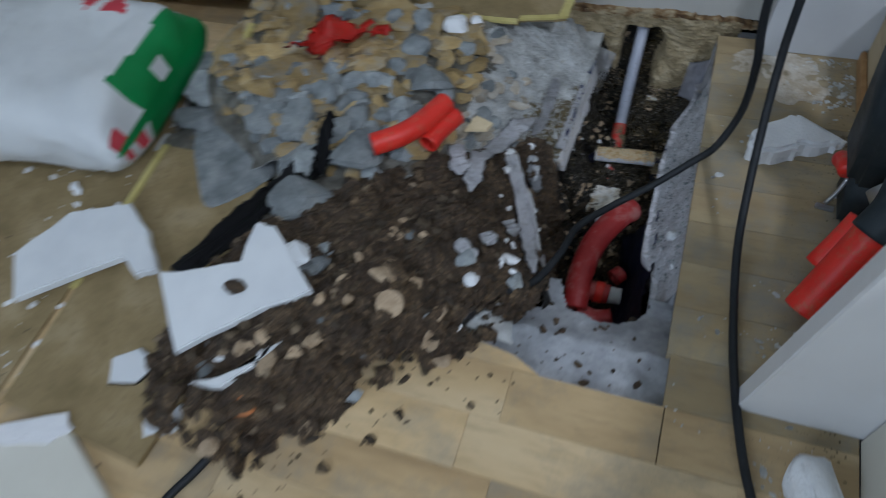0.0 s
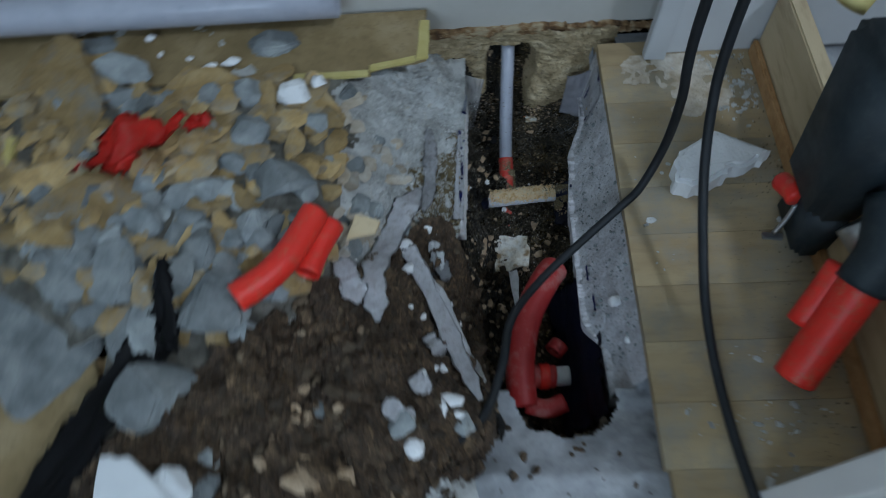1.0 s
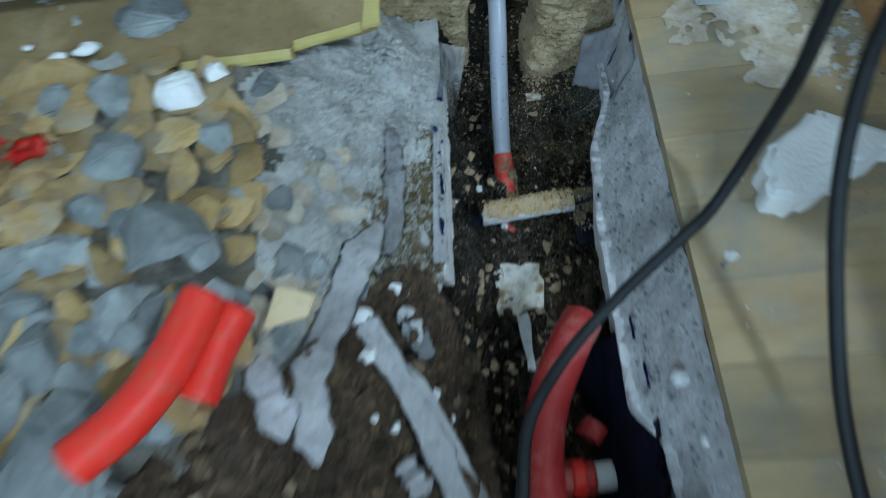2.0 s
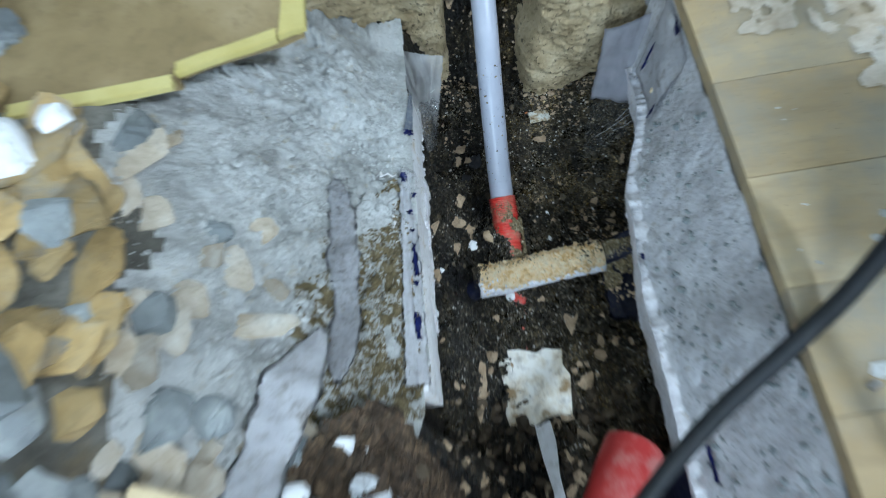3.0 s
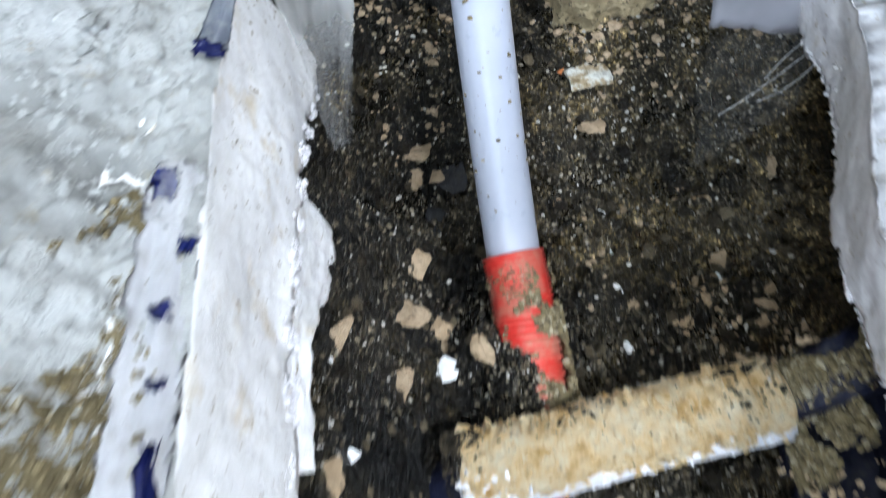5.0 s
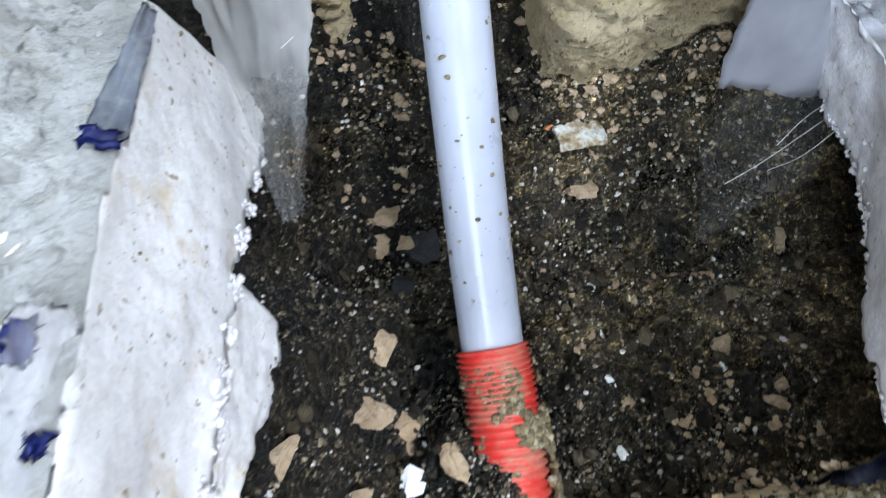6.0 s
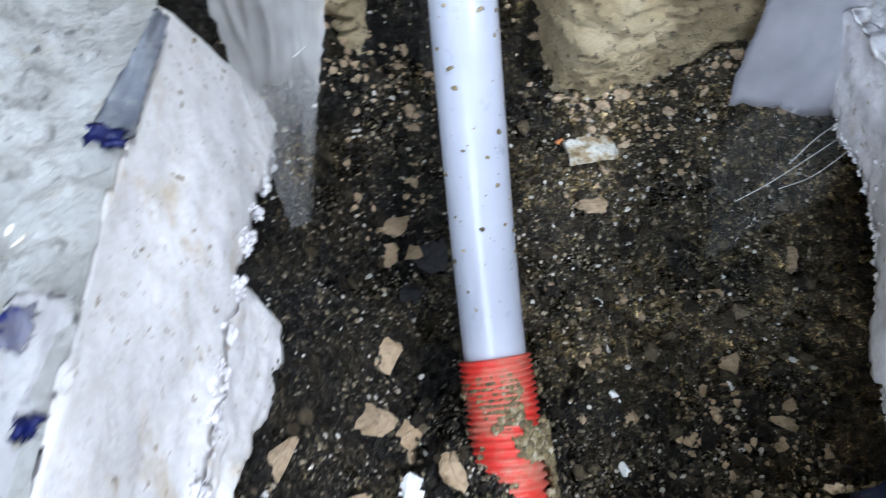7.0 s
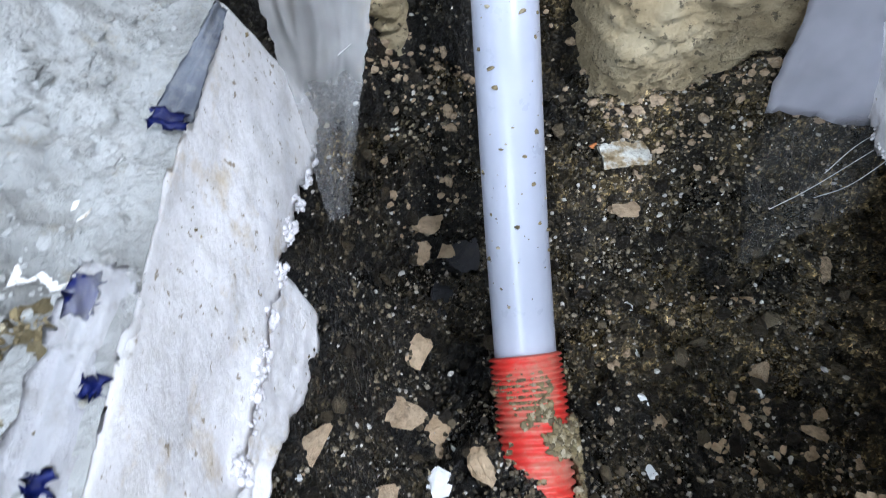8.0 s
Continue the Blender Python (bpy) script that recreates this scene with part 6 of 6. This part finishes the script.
bed_flake(-0.1020, 0.2990, 0.0135, 0.0250, 8, 655, DARK_SLATE, "dark slate-grey wet flake lying beside the pipe")
bed_flake(-0.1212, 0.2651, 0.0133, 0.0161, 28, 600, PALE_TAN, "pale tan flake lying on wet soil")
bed_flake(-0.1272, 0.2393, 0.0125, 0.0090, -2, 601, PALE_TAN, "pale tan flake lying on wet soil")
bed_flake(-0.1154, 0.2329, 0.0123, 0.0108, 28, 602, PALE_TAN, "pale tan flake lying on wet soil")
bed_flake(-0.1429, 0.2191, 0.0085, 0.0223, -27, 603, PALE_TAN, "pale tan flake lying on wet soil")
bed_flake(-0.0997, 0.2183, 0.0138, 0.0183, 8, 604, PALE_TAN, "pale tan flake lying on wet soil")
bed_flake(-0.1135, 0.3065, 0.0170, 0.0141, -2, 605, PALE_TAN, "pale tan flake lying on wet soil")
bed_flake(-0.1180, 0.2985, 0.0110, 0.0123, 8, 606, PALE_TAN, "pale tan flake lying on wet soil")
bed_flake(-0.1080, 0.2995, 0.0097, 0.0092, -2, 607, PALE_TAN, "pale tan flake lying on wet soil")
bed_flake(-0.0430, 0.3225, 0.0230, 0.0200, 8, 608, SOILED_STONE, "pale soiled stone in the wet soil", 0.0045)
bed_flake(-0.1153, 0.2183, 0.0089, 0.0144, -22, 609, EPS_CLEAN, "small white foam crumb on wet soil")
bed_flake(-0.0071, 0.2751, 0.0120, 0.0065, -2, 610, PALE_TAN, "pale tan flake lying on wet soil")
bed_flake(0.0030, 0.2292, 0.0087, 0.0099, -2, 611, PALE_TAN, "pale tan flake lying on wet soil")
bed_flake(0.0059, 0.2347, 0.0048, 0.0055, -2, 612, PALE_TAN, "pale tan flake lying on wet soil")
bed_flake(-0.0094, 0.2429, 0.0036, 0.0051, -2, 613, EPS_CLEAN, "small white foam crumb on wet soil")
bed_flake(-0.0501, 0.2195, 0.0035, 0.0071, 18, 614, EPS_CLEAN, "small white foam crumb on wet soil")
bed_flake(0.0120, 0.2486, 0.0066, 0.0041, -2, 615, EPS_CLEAN, "small white foam crumb on wet soil")
bed_flake(-0.0460, 0.2607, 0.0030, 0.0038, -2, 616, EPS_CLEAN, "small white foam crumb on wet soil")
bed_flake(-0.0488, 0.2426, 0.0029, 0.0062, 13, 617, EPS_CLEAN, "small white foam crumb on wet soil")
bed_flake(-0.0452, 0.2808, 0.0054, 0.0063, -2, 618, EPS_CLEAN, "small white foam crumb on wet soil")
bed_flake(-0.0049, 0.2521, 0.0093, 0.0108, -2, 619, PALE_TAN, "pale tan flake lying on wet soil")
bed_flake(-0.0520, 0.3260, 0.0048, 0.0039, -2, 620, ORANGE, "tiny orange brick bit on wet soil")
bed_flake(-0.0440, 0.3080, 0.0119, 0.0122, -2, 621, PALE_TAN, "pale tan flake lying on wet soil")
bed_flake(-0.1041, 0.3804, 0.0092, 0.0178, -2, 622, PALE_TAN, "pale tan flake lying on wet soil")
bed_flake(-0.1085, 0.3950, 0.0136, 0.0253, -2, 623, PALE_TAN, "pale tan flake lying on wet soil")
bed_flake(-0.1445, 0.2114, 0.0030, 0.0023, -2, 624, EPS_CLEAN, "small white foam crumb on wet soil")
bed_flake(0.0240, 0.2866, 0.0077, 0.0133, -2, 625, PALE_TAN, "pale tan flake lying on wet soil")
bed_flake(-0.1450, 0.1780, 0.0103, 0.0139, -8, 626, PALE_TAN, "pale tan flake lying on wet soil")
bed_flake(-0.0689, 0.1690, 0.0113, 0.0124, -8, 627, PALE_TAN, "pale tan flake lying on wet soil")
bed_flake(-0.0908, 0.1723, 0.0079, 0.0118, 22, 628, EPS_CLEAN, "small white foam crumb on wet soil")
bed_flake(-0.0481, 0.1473, 0.0108, 0.0252, -8, 629, PALE_TAN, "pale tan flake lying on wet soil")
bed_flake(-0.1285, 0.2109, 0.0091, 0.0165, -8, 630, PALE_TAN, "pale tan flake lying on wet soil")
bed_flake(-0.0220, 0.1479, 0.0038, 0.0114, 37, 631, PALE_TAN, "pale tan flake lying on wet soil")
bed_flake(-0.1264, 0.2388, 0.0190, 0.0107, -8, 632, PALE_TAN, "pale tan flake lying on wet soil")
bed_flake(-0.1148, 0.2381, 0.0142, 0.0124, -8, 633, PALE_TAN, "pale tan flake lying on wet soil")
bed_flake(-0.1041, 0.1547, 0.0111, 0.0085, -8, 634, PALE_TAN, "pale tan flake lying on wet soil")
bed_flake(-0.1471, 0.1455, 0.0042, 0.0056, -8, 635, EPS_CLEAN, "small white foam crumb on wet soil")
bed_flake(-0.1414, 0.1847, 0.0058, 0.0050, -8, 636, EPS_CLEAN, "small white foam crumb on wet soil")
bed_flake(-0.1557, 0.1458, 0.0097, 0.0165, -5, 637, PALE_TAN, "pale tan flake lying on wet soil")
bed_flake(-0.1251, 0.0986, 0.0132, 0.0424, -4, 638, PALE_TAN, "pale tan flake lying on wet soil")
bed_flake(-0.0444, 0.0968, 0.0197, 0.0141, 26, 639, PALE_TAN, "pale tan flake lying on wet soil")
bed_flake(-0.1206, 0.0180, 0.0122, 0.0189, -4, 640, PALE_TAN, "pale tan flake lying on wet soil")
bed_flake(-0.1033, 0.0231, 0.0152, 0.0196, -4, 641, PALE_TAN, "pale tan flake lying on wet soil")

lump("white_fragment", -0.415, -0.262, 0.06, 0.045, 0.022, 411, GLAZE, "crumpled white fragment smeared with soil", "fragment", G, 20, 0.004, crest=0.9)
lump("dark_stone", -0.1105, 0.287, 0.016, 0.03, 0.01, 398, surface("dark_slate_stone", ((0.3, (0.012, 0.013, 0.016)), (0.7, (0.03, 0.031, 0.036))), 90.0, 0.55, bump=0.5, bump_scale=300.0),
     "dark slate stone beside the white pipe", "stone", lift=-0.004)

# ---- sheets by the wall ----
board = thing("hardboard_sheet", (-0.6, 0.30, 0.05), "tan hardboard sheet with yellow edge lying on the rubble", "board")
ob = part("sheet", prism([(-1.3, 0.23), (-0.262, 0.245), (-0.262, 0.252), (-0.19, 0.268), (-0.19, 0.352), (-1.3, 0.352)], 0.048, 0.058, 0.001, None, 0.0015, 12, 4), BOARD, board)
ob.location = (0.6, -0.30, -0.05)
for pts, sd in (([(-0.203, 0.262), (-0.187, 0.266), (-0.186, 0.33), (-0.198, 0.332)], 13), ([(-0.262, 0.2475), (-0.204, 0.2605), (-0.204, 0.2685), (-0.262, 0.256)], 14), ([(-0.36, 0.2375), (-0.264, 0.2395), (-0.264, 0.248), (-0.36, 0.2465)], 15)):
    ob = part("foam_edge", prism(pts, 0.0545, 0.0592, 0.0005, None, 0.0008, sd, 3), YELLOW, board, "yellow foam edge")
    ob.location = (0.6, -0.30, -0.05)
lump("slate_piece", -0.39, 0.302, 0.085, 0.05, 0.014, 401, ROCK_GREY, "flat grey slate piece on the hardboard", "rubble", z=0.058)
lump("slate_piece", -0.63, 0.315, 0.07, 0.04, 0.012, 402, ROCK_GREY, "flat grey slate piece on the hardboard", "rubble", z=0.058)
tagged(part("white_pipe", tube([(-1.4, 0.329, 0.103), (-0.9, 0.331, 0.101), (-0.302, 0.335, 0.098)], 0.024, 6, 26, 0.002), PIPE_WHITE, smooth=True), "white plastic pipe lying along the wall", "pipe")

# black plastic sheet showing between slabs and soil
sheet("black_plastic_sheet", ((-0.60, -0.30, 0.046), (-0.55, -0.335, 0.069), (-0.44, -0.125, 0.071), (-0.475, -0.085, 0.065)), FILM_BLACK, "black plastic sheet sticking out between slabs and soil", 20, 40, 0.007, 0.004, 41, 0.002)
sheet("black_plastic_sheet", ((-0.475, -0.10, 0.068), (-0.435, -0.13, 0.072), (-0.452, -0.035, 0.10), (-0.462, -0.035, 0.10)), FILM_BLACK, "pointed black plastic tongue between stones", 8, 20, 0.006, 0.003, 42, 0.002)

# ---- sack ----
sack = thing("cement_sack", (-1.053, -0.051, 0.005), "full white paper sack with a green end and red print", "sack")


def sack_mesh(x_from=-1.0, x_to=1.0, swell=0.0):
    bm = bmesh.new()
    nu, nv = 120, 100
    rows = []
    for i in range(nu + 1):
        u = x_from + (x_to - x_from) * i / nu
        taper = (1 - abs(u) ** 9) ** 0.4 if abs(u) < 1 else 0.0
        row = []
        for j in range(nv):
            a = 2 * math.pi * j / nv
            c, s = math.cos(a), math.sin(a)
            yy = math.copysign(abs(c) ** 0.5, c) * (0.152 + swell) * (0.93 + 0.07 * taper)
            zz = math.copysign(abs(s) ** 0.7, s) * (0.075 + swell) * (0.12 + 0.88 * taper)
            fold = noise.noise(Vector((u * 3.0, yy * 16, zz * 16))) * 0.009 + abs(noise.noise(Vector((u * 8.0, yy * 22, zz * 22)))) * 0.006
            row.append(bm.verts.new((u * 0.3 + fold, yy + fold, max(0.002, 0.08 + zz + fold))))
        rows.append(row)
    for a, b in zip(rows, rows[1:]):
        for j in range(nv):
            bm.faces.new((a[j], a[(j + 1) % nv], b[(j + 1) % nv], b[j]))
    bm.faces.new(rows[0])
    bm.faces.new(rows[-1][::-1])
    bmesh.ops.recalc_face_normals(bm, faces=bm.faces[:])
    return bm


def sack_zone(c):
    """Which print covers a spot of the sack."""
    u, w = (c.x - 0.13) / 0.05, (c.y - 0.08) / 0.045
    if c.z > 0.1 and 0 < u < 2 and 0 < w < 1 and abs(u % 1 - 0.5) * 2 < (w if u < 1 else 1 - w):
        return "red_a" if u < 1 else "red_b"
    u, w = (c.y + 0.142) / 0.034, (c.z - 0.05) / 0.05
    if c.x > 0.22 and 0 < u < 2.1 and 0 < w < 1 and abs(u % 1 - 0.5) * 2 < (w if u < 1 else 1 - w):
        return "red_c" if u < 1 else "red_d" if u < 2 else "paper"
    if c.x > 0.272 and c.y > -0.062 and c.z > 0.02:
        return "mark" if 0.01 < c.y < 0.035 and 0.085 < c.z < 0.115 else "green"
    return "grey" if -0.02 < c.x < 0.03 and -0.13 < c.y < -0.10 and c.z > 0.1 else "paper"


for zone, m, words in (("paper", BAG, "white paper"), ("green", GREEN, "green printed patch"), ("red_a", RED_INK, "plain red printed mark"), ("red_b", RED_INK, "plain red printed mark"), ("red_c", RED_INK, "plain red printed mark"), ("red_d", RED_INK, "plain red printed mark"), ("mark", BAG, "plain white printed mark"), ("grey", GREY_INK, "plain grey printed mark")):
    skin_ = sack_mesh()
    bmesh.ops.delete(skin_, geom=[f for f in skin_.faces if sack_zone(f.calc_center_median()) != zone], context="FACES")
    if zone == "paper":
        paper = part("paper", skin_, m, sack, words, True)
    elif skin_.faces:
        part("green_patch" if zone == "green" else "print_mark", skin_, m, paper, words, True)
    else:
        skin_.free()
sack.rotation_euler = (0.0, 0.0, radians(4))

# white sheet and silver tape at the walk's start
near = thing("white_sheet", (-0.62, -0.62, 0.0), "cream white rigid sheet lying on the floor with silver tape", "sheet")
part("sheet", prism([(-0.14, 0.05), (-0.02, 0.1), (0.19, -0.02), (0.35, -0.3), (-0.2, -0.32)], 0.0, 0.012, 0.002), CREAM, near)
part("tape", prism([(-0.1, 0.072), (-0.02, 0.11), (0.0, 0.095), (-0.02, 0.07), (-0.09, 0.05)], 0.013, 0.016, 0.0005, None, 0.003, 16, 3), SILVER_GLINT, near, "crumpled silver tape")

# ---- right-hand side: panels, plinth, tools ----
lean = box(0.122, 0.7, -0.287, -0.262, 0.0, 0.5, 0.0015)
for v in lean.verts:
    v.co.x += 0.11 * v.co.z
# Front panel takes the lit tone; the one by the wall takes the shaded tone.
tagged(part("side_panel", lean, PANEL_LIT), "white melamine cabinet side panel leaning on the cabinet", "panel")
tagged(part("cabinet", box(0.247, 0.7, -1.1, -0.2885, 0.0, 0.46, 0.002), CREAM), "cream painted cabinet against the wall", "cabinet")
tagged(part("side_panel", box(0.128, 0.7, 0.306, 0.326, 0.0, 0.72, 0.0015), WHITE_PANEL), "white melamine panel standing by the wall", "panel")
slat = part("slat", box(-0.014, 0.014, -0.008, 0.008, 0.0, 0.5, 0.0015), WHITE_PANEL)
slat.matrix_world = pose(0.114, 0.302, 0.0, -3, 4, 0)
tagged(slat, "narrow white slat leaning by the wall", "slat")
plinth = thing("plinth", (0.247, 0.0, 0.0), "brown wooden plinth board along the floor", "plinth")
part("face", box(0.0, 0.02, -0.255, 0.30, 0.0, 0.11, 0.002), WOOD, plinth)
part("edge_strip", box(-0.008, -0.0005, -0.255, 0.30, 0.0, 0.024, 0.002), LAM_CORE, plinth, "dark orange edge strip")

tool = thing("rotary_hammer", (0.235, 0.04, 0.0), "dark slate power tool with a red grip standing against the plinth", "power tool")


def shaped(x0, x1, y0, y1, z0, z1, pinch, bevel):
    """A rounded moulded body that narrows downwards."""
    bm = box(x0, x1, y0, y1, z0, z1)
    for v in bm.verts:
        if v.co.z < (z0 + z1) / 2:
            v.co.x += (0.5 * (x0 + x1) - v.co.x) * pinch
            v.co.y += (0.5 * (y0 + y1) - v.co.y) * pinch
    bmesh.ops.bevel(bm, geom=bm.edges[:], offset=bevel, segments=3, affect="EDGES")
    return bm


part("body", shaped(-0.045, 0.05, -0.07, 0.045, 0.075, 0.27, 0.25, 0.012), TOOL, tool, "dark slate moulded housing", True)
part("foot", shaped(-0.02, 0.04, -0.055, 0.02, 0.002, 0.085, 0.0, 0.008), TOOL, tool, "", True)
part("collar", tube([(0.0, -0.072, 0.115), (0.014, -0.098, 0.105)], 0.024, 4, 22), STEEL, tool, "dull steel collar", True)
part("knob", tube([(-0.028, 0.018, 0.05), (-0.026, 0.0, 0.06), (-0.024, -0.012, 0.062)], 0.0115, 5, 20), RED_PIPE, tool, "shiny red knob", True)
part("bit", tube([(-0.02, -0.012, 0.05), (-0.026, -0.02, 0.03), (-0.034, -0.026, 0.012)], 0.0028, 5, 12), STEEL, tool, "thin steel bit", True)
part("yellow_plug", tube([(-0.02, 0.085, 0.235), (-0.008, 0.095, 0.25), (0.0, 0.1, 0.27)], 0.015, 5, 16), YELLOW, tool, "yellow fitting", True)
part("cord", tube([(0.01, 0.05, 0.27), (0.0, 0.03, 0.31), (0.0, -0.03, 0.29), (0.015, -0.075, 0.2), (0.035, -0.12, 0.1)], 0.0045, 8, 12), RUBBER, tool, "thin black cord", True)
tagged(part("steel_clip", box(-0.011, 0.011, -0.004, 0.004, 0.0, 0.005, 0.001), STEEL), "small steel clip lying on the laminate", "clip").matrix_world = pose(0.203, 0.015, 0.0, 0, 0, -8)
grip = part("side_grip", tube([(-0.058, -0.197, 0.021), (-0.044, -0.178, 0.044), (-0.028, -0.156, 0.074), (-0.010, -0.131, 0.108)], 0.0205, 8, 30, 0.003), RED_PIPE, tool, "bright red plastic side grip", True)
part("grip_ridge", tube([(-0.052, -0.150, 0.050), (-0.034, -0.128, 0.078), (-0.022, -0.112, 0.098)], 0.0135, 5, 22), RED_PIPE, grip, "", True)
part("grip_neck", tube([(-0.014, -0.136, 0.102), (0.002, -0.114, 0.128), (0.014, -0.07, 0.15)], 0.0235, 6, 26), TOOL, tool, "dark slate neck", True)

# ---- cables ----
tagged(part("cable", tube([(0.10, 0.33, 1.15), (0.075, 0.2, 0.75), (0.066, 0.1, 0.42), (0.069, 0.093, 0.235), (0.079, 0.096, 0.15), (0.080, 0.098, 0.07), (0.060, 0.078, 0.018), (0.036, 0.062, 0.0), (-0.01, 0.032, -0.028),
     (-0.06, -0.012, -0.036), (-0.098, -0.065, -0.026), (-0.112, -0.125, -0.014), (-0.14, -0.19, 0.0), (-0.21, -0.245, 0.03), (-0.29, -0.30, 0.05)], 0.0050, 8, 14), RUBBER, smooth=True),
       "black rubber cable hanging down and crossing the trench", "cable", "cables")
tagged(part("cable", tube([(0.17, 0.32, 1.1), (0.125, 0.2, 0.7), (0.104, 0.11, 0.40), (0.1, 0.09, 0.23), (0.1, 0.07, 0.165), (0.1, 0.03, 0.11), (0.099, -0.03, 0.068), (0.1, -0.09, 0.035), (0.107, -0.16, 0.010), (0.116, -0.25, 0.0068),
     (0.135, -0.35, 0.0068), (0.17, -0.46, 0.0068), (0.2, -0.6, 0.0068)], 0.0050, 8, 14), RUBBER, smooth=True), "black rubber cable hanging down onto the laminate", "cable", "cables")
tagged(part("cable", tube([(-0.395, -0.42, 0.055), (-0.42, -0.47, 0.018), (-0.445, -0.52, 0.0066), (-0.475, -0.6, 0.0066), (-0.5, -0.8, 0.0066)], 0.0050, 8, 14), RUBBER, smooth=True),
       "black rubber cable running out from under the soil", "cable", "cables")
tagged(part("screw", tube([(0.062, 0.036, 0.002), (0.067, 0.038, 0.002)], 0.0018, 3, 10), STEEL), "tiny dark screw on the laminate", "screw")

# loose board with a yellow edge
loose = thing("loose_board", (-0.64, -0.3, 0.0), "loose tan floor board with a yellow edge by the sack", "board")
part("panel", prism([(-0.105, -0.22), (0.12, -0.24), (0.16, 0.05), (0.06, 0.22), (-0.115, 0.22)], 0.001, 0.009, 0.001, None, 0.001, 17, 3), BOARD, loose)
part("edge", prism([(-0.118, -0.05), (-0.106, -0.05), (-0.116, 0.22), (-0.128, 0.22)], 0.001, 0.011, 0.001, None, 0.001, 18, 3), YELLOW, loose, "yellow foam edge")

loose = thing("floor_board", (-1.1, -0.3, 0.0), "large olive-tan hardboard sheet lying on the floor", "board")
part("panel", prism([(-0.9, -0.5), (0.335, -0.5), (0.338, 0.28), (0.42, 0.42), (-0.9, 0.42)], 0.0005, 0.0045, 0.0006, None, 0.001, 27, 3), BOARD, loose)

# ---- laminate staves ----
rl = random.Random(5)
ROW, GAP = 0.066, 0.00015
row = -20
y0 = -0.305 + row * ROW
while y0 < NORTH - 0.05:
    y1 = min(y0 + ROW, NORTH - 0.03)
    spans = [(WEST, 0.2465)] if y1 < -0.30 else [(WEST, -0.66 if y1 > -0.06 else -0.44), (0.042, 0.2465)]
    if -0.31 < y0 < -0.29:
        spans = [(WEST, -0.15), (0.047, 0.2465)]
    elif y1 < -0.30 and y0 > -0.40:
        spans = [(WEST, 0.0485), (0.0495, 0.2465)]
    for a, b in spans:
        x = a
        while x < b - 1e-6:
            end = min(b, x + rl.uniform(0.2, 0.42))
            if b - end < 0.06:
                end = b
            cut = [(x + GAP, y0 + GAP), (end - GAP, y0 + GAP), (end - GAP, y1 - GAP), (x + GAP, y1 - GAP)]
            if abs(end + 0.15) < 1e-6:
                cut = [(x + GAP, y0 + GAP), (-0.095, y0 + GAP), (-0.13, y0 + 0.018), (-0.2, y0 + 0.03), (-0.26, y1 - GAP), (x + GAP, y1 - GAP)] if x < -0.27 else [(x + GAP, y0 + GAP), (-0.095, y0 + GAP), (-0.13, y0 + 0.018), (max(x + 0.002, -0.2), y0 + 0.03)]
            lift = rl.uniform(-0.0003, 0.0003)
            part("plank", prism(cut, lift, 0.012 + lift, 0.0003), LAM_DUSTY if x > 0.03 and y0 > -0.33 else LAM, slab)
            x = end
    y0, row = y1, row + 1
